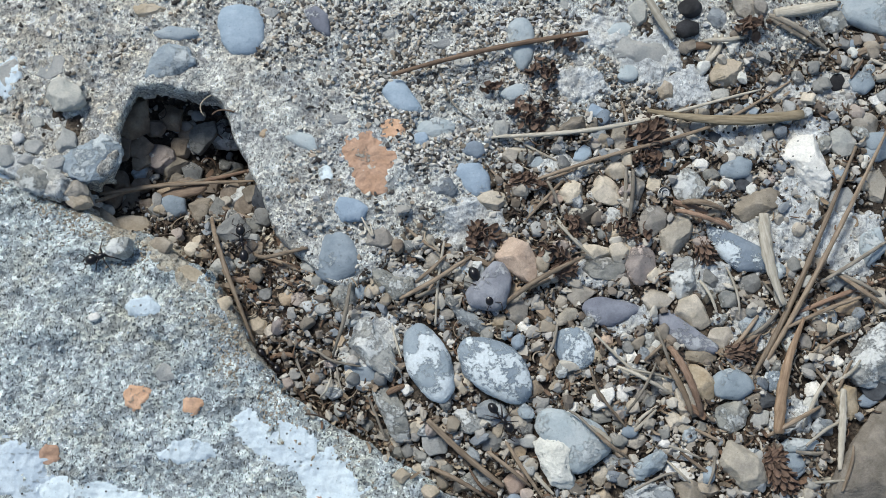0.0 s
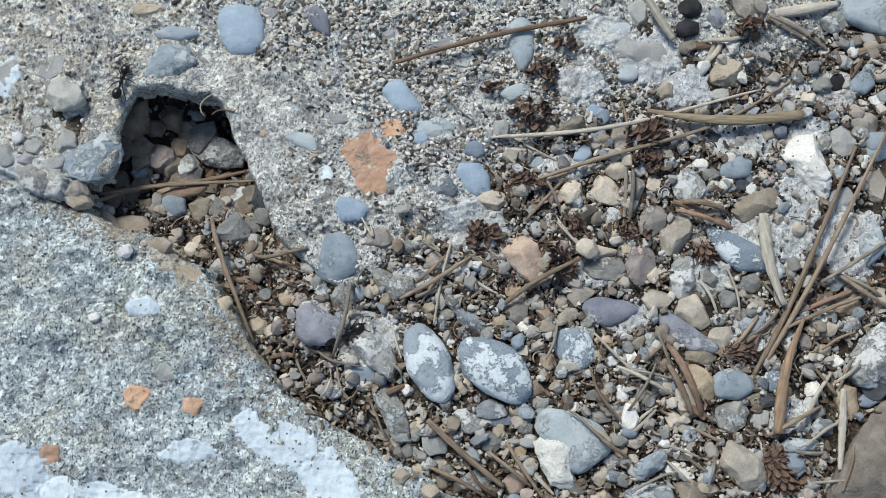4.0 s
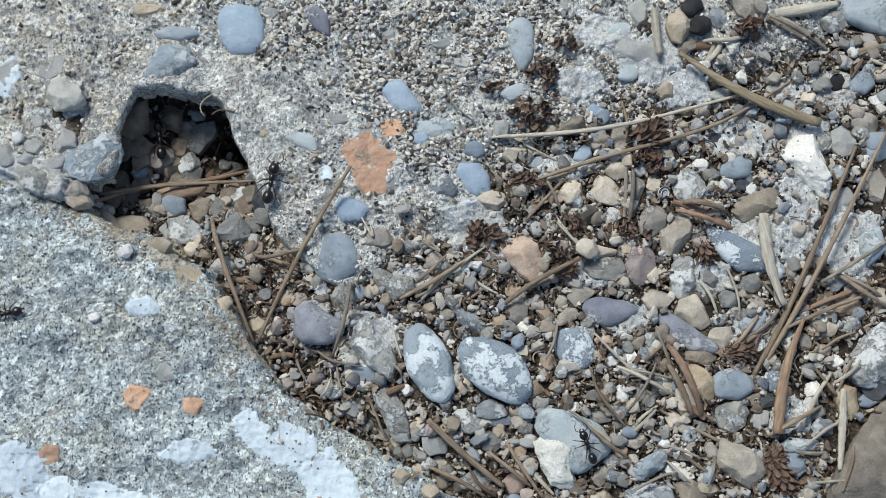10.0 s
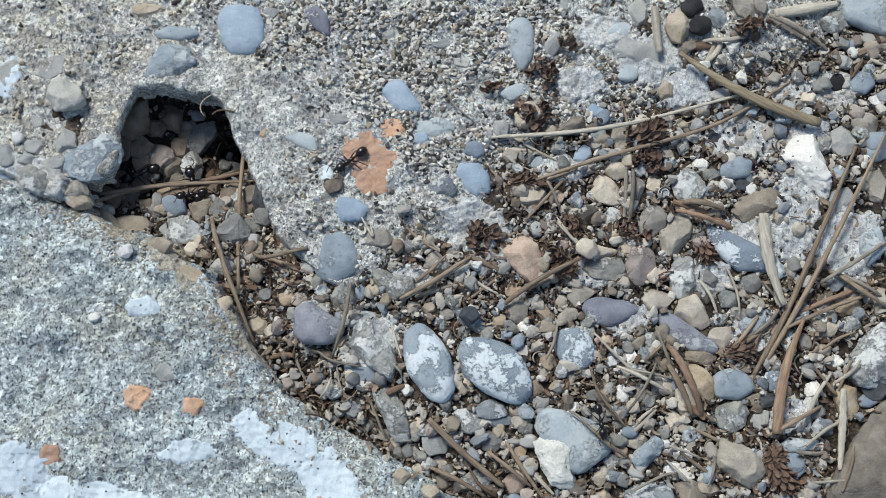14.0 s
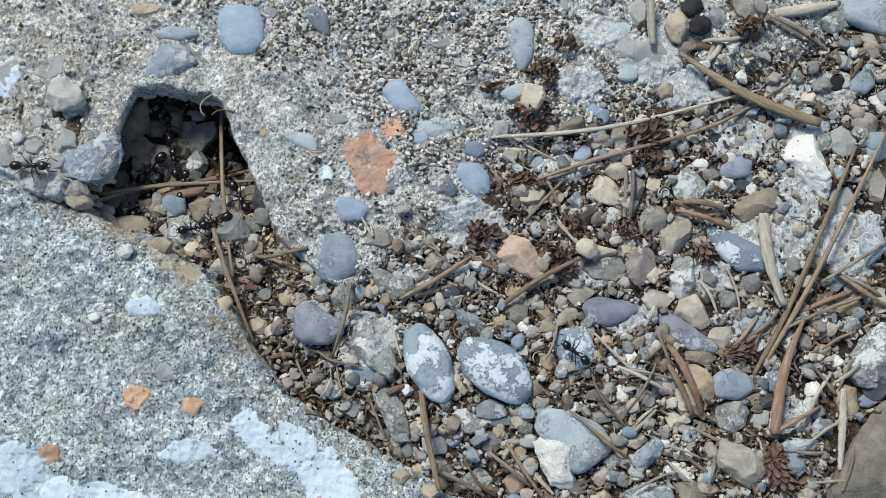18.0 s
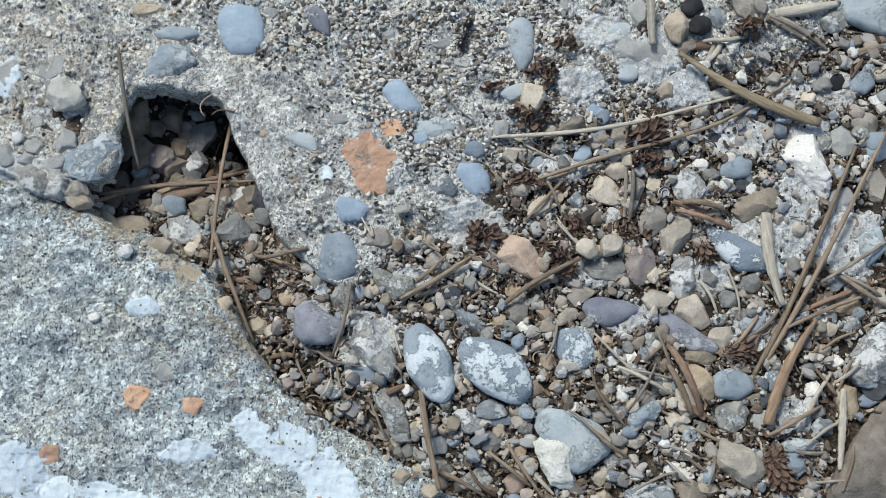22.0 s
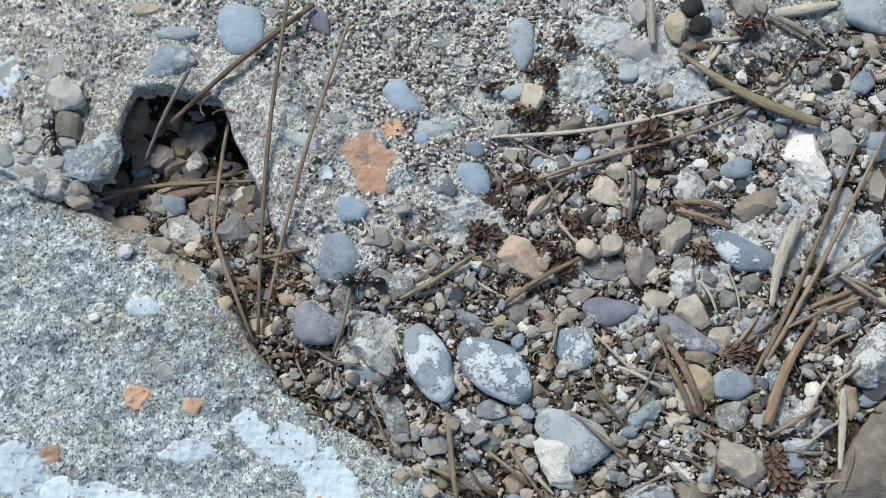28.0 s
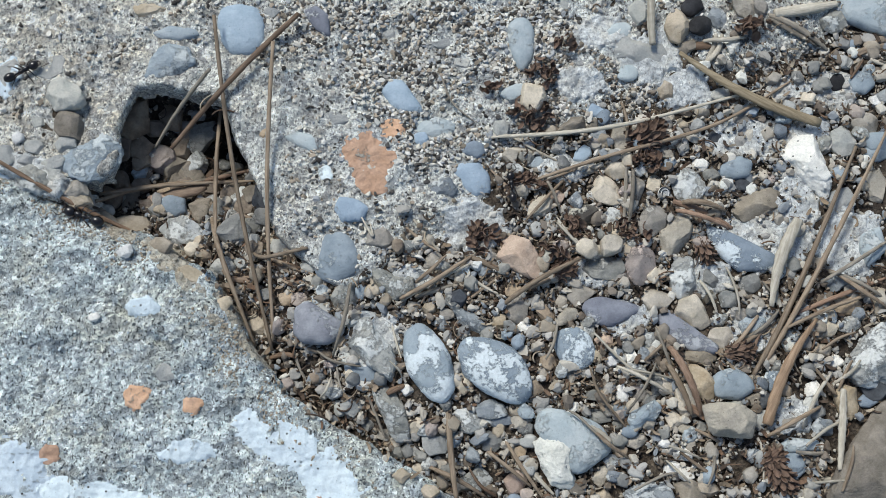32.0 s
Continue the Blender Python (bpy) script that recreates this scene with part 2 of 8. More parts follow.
LOWER = [(-402.3, 22.7), (-270.0, 33.0), (-100.6, 19.5), (-93.2, 17.6), (-86.0, 11.9), (-78.0, 9.8), (-71.0, 5.6), (-65.2, 3.8), (-59.7, 1.7), (-55.1, -2.0), (-49.8, -5.0), (-46.9, -8.8), (-43.2, -14.1), (-40.5, -20.3), (-33.2, -29.1), (-26.0, -35.7), (-16.6, -40.6), (-7.4, -45.2), (1.8, -50.8), (10.9, -58.5), (45.1, -106.2), (71.1, -188.7), (-17.3, -236.4), (-218.6, -221.1), (-373.6, -116.1)]
PIT = [(-80.3, 14.1), (-75.5, 36.5), (-63.4, 47.3), (-44.0, 44.6), (-30.8, 29.8), (-35.4, 15.4), (-41.4, 6.5), (-56.1, 3.9), (-69.8, 6.7)]


def lattice(ix, iy, seed):
    h = (ix.astype(np.int64) * 374761393 + iy.astype(np.int64) * 668265263 + seed * 974634777) & 0x7FFFFFFF
    h = ((h ^ (h >> 13)) * 1274126177) & 0x7FFFFFFF
    return ((h ^ (h >> 16)) & 0xFFFF) / 65535.0


def grain(x, y, size, seed=0):
    """Smooth noise from -1 to 1 with lumps of that size in millimetres."""
    u, v = np.asarray(x, float) / size, np.asarray(y, float) / size
    iu, iv = np.floor(u), np.floor(v)
    fu, fv = u - iu, v - iv
    fu, fv = fu * fu * (3 - 2 * fu), fv * fv * (3 - 2 * fv)
    a, b = lattice(iu, iv, seed), lattice(iu + 1, iv, seed)
    c, d = lattice(iu, iv + 1, seed), lattice(iu + 1, iv + 1, seed)
    return 2 * ((a * (1 - fu) + b * fu) * (1 - fv) + (c * (1 - fu) + d * fu) * fv) - 1


def inside(x, y, outline):
    """Signed distance to an outline, positive inside."""
    x, y = np.asarray(x, float), np.asarray(y, float)
    best, odd = np.full(x.shape, 1e9), np.zeros(x.shape, bool)
    for (ax, ay), (bx, by) in zip(outline, outline[1:] + outline[:1]):
        ex, ey = bx - ax, by - ay
        t = np.clip(((x - ax) * ex + (y - ay) * ey) / (ex * ex + ey * ey), 0, 1)
        best = np.minimum(best, np.hypot(x - ax - t * ex, y - ay - t * ey))
        cross = (ay > y) != (by > y)
        odd ^= cross & (x < ax + (y - ay) * ex / (ey if ey else 1e-9))
    return np.where(odd, best, -best)


def step(a, b, v):
    t = np.clip((v - a) / (b - a), 0, 1)
    return t * t * (3 - 2 * t)


def rough_edge(x, y, outline, amount):
    return inside(x, y, outline) + amount * (0.6 * grain(x, y, 5, 3) + 0.5 * grain(x, y, 1.7, 4) + 0.25 * grain(x, y, 0.8, 5))


def upper_top(x, y, d):
    x, y = np.asarray(x, float), np.asarray(y, float)
    z = 1.2 - 0.012 * x + 1.1 * grain(x, y, 26, 11) + 1.0 * grain(x, y, 9, 12) + 0.6 * grain(x, y, 3, 13) - 0.5 * np.abs(grain(x, y, 1.8, 14)) + 0.2 * grain(x, y, 0.8, 15)
    z = z - 1.7 * np.exp(-((x + 86.0) ** 2 + (y - 51.5) ** 2) / 5.0)      # a hollow left by a pebble
    z = z - 2.2 * (1 - step(0, 9, d)) * step(-19, -8, x)      # dives under the gravel
    k = np.clip(1 - d / 0.9, 0, 1)
    return z - 0.8 * (1 - np.sqrt(np.clip(1 - k * k, 0, 1)))


def lower_top(x, y, d):
    x, y = np.asarray(x, float), np.asarray(y, float)
    z = 1.8 + 1.0 * grain(x, y, 24, 21) + 0.9 * grain(x, y, 8, 22) + 0.6 * grain(x, y, 2.9, 23) - 0.5 * np.abs(grain(x, y, 1.7, 24)) + 0.22 * grain(x, y, 0.8, 25)
    for cx, cy in ((-60.0, -19.4), (-67.4, -13.2)):      # two short clefts
        along_it, across = 0.87 * (x - cx) - 0.5 * (y - cy), 0.5 * (x - cx) + 0.87 * (y - cy)
        z = z - 1.5 * np.exp(-(along_it / 4.0) ** 2 - (across / 1.0) ** 2)
    k = np.clip(1 - d / 7.0, 0, 1)
    return z - 3.8 * (1 - np.sqrt(np.clip(1 - k * k, 0, 1)))


def ground_top(x, y):
    x, y = np.asarray(x, float), np.asarray(y, float)
    d = -inside(x, y, LOWER)
    z = -0.9 + 0.5 * grain(x, y, 14, 31) + 0.35 * grain(x, y, 5, 32) + 0.25 * grain(x, y, 1.8, 33)
    z = z - 4.2 * np.exp(-(np.clip(d, 0, None) / 8.0) ** 2) * step(40, 8, x) - 1.5 * np.exp(-(np.clip(d, 0, None) / 25.0) ** 2)
    u = inside(x, y, UPPER)
    z = z - 2.2 * np.exp(-(u / 3.0) ** 2) * step(-20, -27, x) * step(12, 6, y)
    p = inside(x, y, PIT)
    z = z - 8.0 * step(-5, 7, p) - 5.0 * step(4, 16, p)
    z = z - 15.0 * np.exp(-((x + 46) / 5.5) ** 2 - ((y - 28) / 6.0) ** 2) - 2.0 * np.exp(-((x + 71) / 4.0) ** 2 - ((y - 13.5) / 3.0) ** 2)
    z = z - 3.5 * np.exp(-((x + 38) / 5.5) ** 2 - ((y - 4) / 6.0) ** 2)
    z = z + (np.maximum(z, 0.6 + 0.5 * grain(x, y, 4, 34)) - z) * step(-74, -79, x)
    z = z + 2.6 * np.exp(-((x + 66) / 7.0) ** 2 - ((y - 11) / 5.0) ** 2)
    z = z - 4.0 * step(0.0, -2.0, d)
    far = step(150, 600, np.hypot(x, y))
    return z * (1 - far) - 1.5 * far


def height(x, y):
    """The topmost surface at a place of the plan, in millimetres."""
    du, dl = inside(x, y, UPPER), inside(x, y, LOWER)
    z = ground_top(x, y)
    z = np.where(du > 0, np.maximum(z, upper_top(x, y, du)), z)
    return np.where(dl > 0, np.maximum(z, lower_top(x, y, dl)), z)


def mesh_of(name, verts, faces, mat, smooth=True):
    me = bpy.data.meshes.new(name)
    me.from_pydata(verts, [], faces)
    me.materials.append(mat)
    if smooth:
        me.polygons.foreach_set("use_smooth", [True] * len(me.polygons))
    me.update()
    return me


def part(name, me, parent, label="", m=None):
    ob = new(name, me)
    ob.parent = parent
    if m is not None:
        ob.matrix_basis = m
    return tagged(ob, label)


def axis(lo, hi, cell, end):
    """Even steps over the middle, growing steps out to the ends."""
    mid = np.arange(lo, hi + cell / 2, cell)
    out, s = [], cell
    while (out[-1] if out else 0) < end:
        s = min(s * 1.3, end / 5)
        out.append((out[-1] if out else 0) + s)
    out = np.array(out)
    return np.concatenate([lo - out[::-1], mid, hi + out])


def sheet(name, mat, xs, ys, top, outline=None, amount=0.0, thick=9.0, under=1.0, lip=0.0):
    """A piece of land from its height; with an outline, a block with a broken edge."""
    X, Y = np.meshgrid(xs, ys)
    ny, nx = X.shape
    ids = np.arange(nx * ny).reshape(ny, nx)
    quads = np.stack([ids[:-1, :-1], ids[:-1, 1:], ids[1:, 1:], ids[1:, :-1]], -1).reshape(-1, 4)
    if outline is None:
        Z = top(X, Y)
        V = np.stack([X, Y, Z], -1).reshape(-1, 3) * MM
        return new(name, mesh_of(name, V.tolist(), quads.tolist(), mat))
    sd = rough_edge(X, Y, outline, amount)
    gy, gx = np.gradient(sd, ys, xs)
    ln = np.maximum(np.hypot(gx, gy), 0.3)
    cell = np.minimum(np.gradient(xs)[None, :], np.gradient(ys)[:, None])
    keep = (sd > -0.5 * cell).reshape(-1)[quads].all(1)
    rim = sd < 0.25 * cell
    PX, PY = X - np.where(rim, gx / ln * sd, 0), Y - np.where(rim, gy / ln * sd, 0)
    Z = top(PX, PY, np.clip(sd, 0, None))
    V = np.stack([PX, PY, Z], -1).reshape(-1, 3)
    quads = quads[keep]
    used = np.unique(quads)
    remap = np.full(nx * ny, -1)
    remap[used] = np.arange(len(used))
    quads = remap[quads]
    outer = np.zeros((ny, nx), bool)
    outer[0], outer[-1], outer[:, 0], outer[:, -1] = True, True, True, True
    outer = outer.reshape(-1)[used]
    G = np.stack([gx / ln, gy / ln], -1).reshape(-1, 2)[used]
    V = V[used]
    e = np.concatenate([quads[:, [0, 1]], quads[:, [1, 2]], quads[:, [2, 3]], quads[:, [3, 0]]])
    key = np.sort(e, 1)
    _, first, count = np.unique(key[:, 0].astype(np.int64) * len(V) + key[:, 1], return_index=True, return_counts=True)
    edge = e[first[count == 1]]
    edge = edge[~(outer[edge[:, 0]] & outer[edge[:, 1]])]
    ring = np.unique(edge)
    back = np.full(len(V), -1)
    verts, faces, base = [V], [quads], len(V)
    prev = np.arange(len(V))
    near = np.zeros(len(V))
    np.add.at(near, edge.ravel(), 1)
    face = V.copy()
    for depth, inset in ((0.1, -0.12), (0.22, -0.05), (0.36, 0.05), (0.52, 0.15), (0.7, 0.35), (1.0, 1.0)):
        for _ in range(4):      # the wall evens out below its broken brim
            total = np.zeros_like(face)
            np.add.at(total, edge[:, 0], face[edge[:, 1]])
            np.add.at(total, edge[:, 1], face[edge[:, 0]])
            face[ring] = 0.4 * face[ring] + 0.6 * total[ring] / np.maximum(near[ring], 1)[:, None]
        R = face[ring].copy()
        wob = 0.3 * grain(R[:, 0], R[:, 1] + 1.7 * depth * thick, 2.6, 41)
        R[:, :2] += G[ring] * (under * inset * (1 + 3.5 * np.clip(-G[ring][:, 0], 0, 1)) + wob - lip * depth * np.clip(np.maximum(G[ring][:, 1], 0.8 * G[ring][:, 0]), 0, 1))[:, None]
        R[:, 2] -= depth * thick
        back[ring] = base + np.arange(len(ring))
        faces.append(np.stack([edge[:, 1], edge[:, 0], edge[:, 0], edge[:, 1]], -1))
        f = faces[-1]
        f[:, 0], f[:, 1] = prev[edge[:, 1]], prev[edge[:, 0]]
        f[:, 2], f[:, 3] = back[edge[:, 0]], back[edge[:, 1]]
        prev = back.copy()
        verts.append(R)
        base += len(ring)
    return new(name, mesh_of(name, (np.concatenate(verts) * MM).tolist(), np.concatenate(faces).tolist(), mat))


XS, YS = axis(-102, 102, 0.32, 500), axis(-56, 62, 0.32, 500)
ground = sheet("ground", SHADED_SOIL_MAT, axis(-104, 104, 0.7, 40000), axis(-58, 66, 0.7, 40000), ground_top)
tagged(ground, "brown earth under gravel and dry litter, darkened for shaded gaps", "ground", kind="structure")
upper_rock = sheet("upper_rock", UPPER_MAT, XS, YS, upper_top, UPPER, 0.55, 7.2, 0.7, 1.0)
tagged(upper_rock, "weathered pebbly concrete slab overhanging the nest hole", "rock", kind="structure")
lower_rock = sheet("lower_rock", LOWER_MAT, XS, YS, lower_top, LOWER, 1.0, 6.0, 0.6)
tagged(lower_rock, "pale grey gritty concrete block with ochre spots", "rock", kind="structure")

RESTING, KEPT = [], []


def top(x, y):
    """The height at a place, stones that lie there included."""
    z = float(height(x, y))
    for cx, cy, a, b, r, zc, c in RESTING:
        dx, dy = x - cx, y - cy
        if abs(dx) > a + b or abs(dy) > a + b:
            continue
        u, v = (dx * math.cos(r) + dy * math.sin(r)) / a, (-dx * math.sin(r) + dy * math.cos(r)) / b
        k = 1 - u * u - v * v
        if k > 0:
            z = max(z, zc + c * (1 - (1 - k) ** 1.75) ** 0.45)
    return z


# ---- stones ----
LOOK = {
    "blue": "smooth slate-blue", "bluepale": "pale blue-grey", "bluerough": "rough blue-grey", "bluecrust": "blue-grey chalk-flecked",
    "slate": "dark slate-grey", "slatep": "violet-grey slate", "slatecrust": "slate-blue, white-crusted", "darkslate": "dark slate",
    "black": "matt black", "grey": "mottled grey", "greypale": "pale grey", "greywarm": "warm grey limestone", "greybeige": "grey-beige",
    "greyrough": "rough mottled grey", "greybrown": "dull grey-brown", "beige": "beige limestone", "cream": "cream limestone",
    "creamtan": "cream and tan", "tan": "tan", "pink": "apricot-coloured", "pinkgrey": "pinkish grey", "brown": "earth-brown",
    "white": "white chalky", "chalk": "off-white chalky", "whitecrust": "whitish crusted", "darkring": "blotched dark and cream", "paleflat": "pale gritty mortar",
}
SMOOTH = ("blue", "bluepale", "slate", "black", "slatecrust", "slatep")


def pebble_mesh(w, d, h, kind, rng):
    """A worn stone: a ball cut by planes and roughened, w by d by h millimetres."""
    big = max(w, d)
    bm = bmesh.new()
    bmesh.ops.create_icosphere(bm, subdivisions=5 if big > 8 else 4 if big > 3.2 else 3, radius=1)
    round_one = kind in SMOOTH
    cuts = []
    if round_one:
        for _ in range(8):
            n = Vector((rng.gauss(0, 1), rng.gauss(0, 1), rng.gauss(0, 0.6))).normalized()
            cuts.append((n, rng.uniform(0.78, 0.94)))
    else:
        first, sides = rng.uniform(0, math.tau), rng.choice((4, 5, 5, 6))
        for k in range(sides):
            a = first + (k + rng.uniform(-0.22, 0.22)) * math.tau / sides
            cuts.append((Vector((math.cos(a), math.sin(a), rng.uniform(-0.1, 0.4))).normalized(), rng.uniform(0.62, 0.86)))
        for _ in range(6):
            n = Vector((rng.gauss(0, 1), rng.gauss(0, 1), abs(rng.gauss(0, 0.8)))).normalized()
            cuts.append((n, rng.uniform(0.62, 0.82)))
        cuts.append((Vector((rng.uniform(-0.3, 0.3), rng.uniform(-0.3, 0.3), 1)).normalized(), rng.uniform(0.5, 0.75)))
    shift = Vector((rng.uniform(0, 50), rng.uniform(0, 50), rng.uniform(0, 50)))
    fine = big / 2
    for v in bm.verts:
        p = v.co.copy()
        p *= 1 + 0.10 * noise.noise(p * 1.3 + shift)
        for n, lim in cuts:
            over = p.dot(n) - lim
            if over > 0:
                p -= n * over * 0.97
        rough = 0.10 if kind in ("greyrough", "bluerough", "whitecrust", "white", "chalk", "bluecrust") else 0.045
        p *= 1 + rough * noise.fractal(p * fine * 0.6 + shift, 1.0, 2.0, 4)
        v.co = p
    span = [max(abs(v.co[i]) for v in bm.verts) for i in range(3)]
    for v in bm.verts:
        v.co = Vector((v.co.x / span[0] * w / 2, v.co.y / span[1] * d / 2, v.co.z / span[2] * h / 2)) * MM
    me = bpy.data.meshes.new("pebble")
    bm.to_mesh(me)
    bm.free()
    me.materials.append(MAT[kind])
    me.polygons.foreach_set("use_smooth", [True] * len(me.polygons))
    return me


def cut_mesh(facets, h, kind, rng):
    """A stone bounded by upright facets, each a bearing and its distance from the middle in millimetres; the top is broken or rounded off."""
    round_one = kind in SMOOTH
    big = 2 * max(off for _, off in facets)
    bm = bmesh.new()
    bmesh.ops.create_icosphere(bm, subdivisions=5 if big > 5.5 else 4, radius=1)
    sides = [(math.cos(radians(a)), math.sin(radians(a)), off * 1.05) for a, off in facets]
    sharp, lip, dome = (14, 0.66, 0.9) if round_one else (22, 0.5, 0.75)
    cuts = []
    if not round_one:
        for _ in range(6):
            n = Vector((rng.gauss(0, 1), rng.gauss(0, 1), rng.uniform(0.5, 1.5))).normalized()
            cuts.append((n, rng.uniform(0.6, 0.84)))
    shift = Vector((rng.uniform(0, 50), rng.uniform(0, 50), rng.uniform(0, 50)))
    rough = 0.075 if kind in ("greyrough", "bluerough", "whitecrust", "white", "chalk", "bluecrust") else 0.02 if round_one else 0.04
    reach = sum(off for _, _, off in sides) / len(sides)
    for v in bm.verts:
        p = v.co.copy()
        flat = math.hypot(p.x, p.y)
        if flat > 1e-6:
            ux, uy = p.x / flat, p.y / flat
            r = sum(max(0.0, (ux * cx + uy * cy) / off) ** sharp for cx, cy, off in sides) ** (-1 / sharp)
        else:
            ux, uy, r = 0.0, 0.0, reach
        q = Vector((ux * flat ** lip, uy * flat ** lip, math.copysign(abs(p.z) ** dome, p.z)))
        for n, lim in cuts:
            over = q.dot(n) - lim
            if over > 0:
                q -= n * over * 0.9
        at = Vector((q.x * r, q.y * r, q.z * h / 2))
        grow = 1 + rough * noise.fractal(at * 0.9 + shift, 1.0, 2.0, 5) + 0.03 * noise.noise(at * 0.35 + shift)
        v.co = at * grow * MM
    me = bpy.data.meshes.new("pebble")
    bm.to_mesh(me)
    bm.free()
    me.materials.append(MAT[kind])
    me.polygons.foreach_set("use_smooth", [True] * len(me.polygons))
    return me


def extent(facets):
    """Half length, half breadth and bearing of the ellipse nearest to a ring of facets."""
    best = None
    for k in range(12):
        t = radians(15 * k)
        a, b = [min(off / max(0.05, math.cos(radians(f) - s)) for f, off in facets if math.cos(radians(f) - s) > 0.05) for s in (t, t + math.pi)], [min(off / max(0.05, math.cos(radians(f) - s)) for f, off in facets if math.cos(radians(f) - s) > 0.05) for s in (t + math.pi / 2, t - math.pi / 2)]
        row = (sum(a) / 2, sum(b) / 2, t)
        if best is None or row[0] > best[0]:
            best = row
    return best


STONE_RNG = random.Random(5)


def cut_stone(x, y, h, kind, facets, pit=False, moved=False, lift=0.0):
    """A loose stone of a given outline that rests, a little sunk, where it lies."""
    a, b, turn = extent(facets)
    h = h if kind in SMOOTH else 1.2 * h
    ob = new("pebble" if a < 6 else "stone", cut_mesh(facets, h, kind, STONE_RNG))
    z = float(ground_top(x, y)) + 0.6 if pit else float(height(x, y))
    zc = z + lift + h * 0.25
    ob.matrix_basis = pose(x * MM, y * MM, zc * MM, STONE_RNG.uniform(-4, 4), STONE_RNG.uniform(-4, 4), 0)
    if not moved and not pit:
        RESTING.append((x, y, 1.1 * a, 1.1 * b, turn, zc, h / 2))
    size = "large" if a > 4.5 else "small" if a < 2.2 else "middling"
    where = "down in the nest hole" if pit else "dragged about by ants" if moved else "lying in the gravel"
    return tagged(ob, f"{size} {LOOK[kind]} stone {where}", "stone", "loose stones")


def set_stone(x, y, h, kind, facets):
    """A stone of a given outline set in the upper slab, worn almost flush."""
    ob = part("pebble", cut_mesh(facets, h, kind, STONE_RNG), upper_rock, LOOK[kind] + " pebble set in the concrete")
    zc = float(height(x, y)) - 0.18 * h
    ob.matrix_basis = pose(x * MM, y * MM, zc * MM)
    a, b, turn = extent(facets)
    RESTING.append((x, y, a, b, turn, zc, h / 2))


def pebble(x, y, w, d, h, turn, kind, pit=False, moved=False):
    """A loose stone that rests, a little sunk, where it lies."""
    ob = new("pebble" if max(w, d) < 12 else "stone", pebble_mesh(w, d, h, kind, STONE_RNG))
    z = float(ground_top(x, y)) + 0.6 if pit else float(height(x, y))
    zc = z + h * (0.12 if h / min(w, d) < 0.3 else 0.27)
    ob.matrix_basis = pose(x * MM, y * MM, zc * MM, STONE_RNG.uniform(-6, 6), STONE_RNG.uniform(-6, 6), turn)
    if not moved and not pit:
        RESTING.append((x, y, w / 2, d / 2, radians(turn), zc, h / 2))
    size = "large" if max(w, d) > 9 else "small" if max(w, d) < 4.5 else "middling"
    where = "down in the nest hole" if pit else "dragged about by ants" if moved else "lying in the gravel"
    return tagged(ob, f"{size} {LOOK[kind]} stone {where}", "stone", "loose stones")


def set_pebble(x, y, w, d, turn, kind):
    """A pebble set in the upper slab, worn almost flush."""
    w, d = w * 1.14, d * 1.14
    h = min(w, d) * 0.5
    ob = part("pebble", pebble_mesh(w, d, h, kind, STONE_RNG), upper_rock, LOOK[kind] + " pebble set in the concrete")
    zc = float(height(x, y)) - 0.24 * h
    ob.matrix_basis = pose(x * MM, y * MM, zc * MM, 0, 0, turn)
    RESTING.append((x, y, w / 2, d / 2, radians(turn), zc, h / 2))


CLEAN = []      # worn patches that sand does not settle on


def crust(rock, x, y, w, d, turn, kind):
    """A thin patch of another stuff worn level with the face that it sits in, ragged where grains of that face come through."""
    c, s = math.cos(radians(turn)), math.sin(radians(turn))
    half, cell = 0.75 * max(w, d), 0.26 if max(w, d) < 16 else 0.34
    line = np.arange(-half, half + cell, cell)
    px, py = np.meshgrid(x + line, y + line)
    ny, nx = px.shape
    px, py = px.ravel(), py.ravel()
    dx, dy = px - x, py - y
    mask = 0.96 - np.hypot((dx * c + dy * s) / (w / 2), (dy * c - dx * s) / (d / 2))
    mask = mask + 0.20 * grain(px, py, 4.5, 51) + 0.14 * grain(px, py, 1.9, 52) + 0.16 * grain(px, py, 0.8, 55)
    ids = np.arange(nx * ny).reshape(ny, nx)
    quads = np.stack([ids[:-1, :-1], ids[:-1, 1:], ids[1:, 1:], ids[1:, :-1]], -1).reshape(-1, 4)
    quads = quads[(mask > -0.06)[quads].all(1)]
    used = np.unique(quads)
    back = np.zeros(nx * ny, int)
    back[used] = np.arange(len(used))
    px, py, mask, faces = px[used], py[used], mask[used], back[quads].tolist()
    z = height(px, py)
    if kind not in ("paleflat", "earth"):
        plane = np.stack([px, py, np.ones(len(px))], -1)
        z = 0.5 * z + 0.5 * (plane @ np.linalg.lstsq(plane, z, rcond=None)[0] + 0.25)
    rub, rise, sink = {"terracotta": (0.08, 0.12, 0.4), "limewash": (0.08, 0.18, 0.45), "paleflat": (0.22, 0.8, 1.1), "earth": (0.15, 0.1, 0.5)}[kind]
    z = z + rub * grain(px, py, 0.9, 53) + 0.6 * rub * grain(px, py, 2.2, 54) + rise - sink * step(0.22, -0.05, mask)
    name, label = {"terracotta": ("ochre_patch", "ochre terracotta inclusion worn flush"), "limewash": ("lime_patch", "bluish white lime crust"),
                   "paleflat": ("concrete_patch", "bare pale gritty concrete showing through the gravel"),
                   "earth": ("earth_patch", "beige earth caked on the edge of the block")}[kind]
    part(name, mesh_of(name, (np.stack([px, py, z], -1) * MM).tolist(), faces, MAT[kind]), rock, label)
    CLEAN.append((x, y, w / 2, d / 2, radians(turn), {"terracotta": 0.1, "limewash": 0.3, "paleflat": 0.2, "earth": 0.6}[kind]))


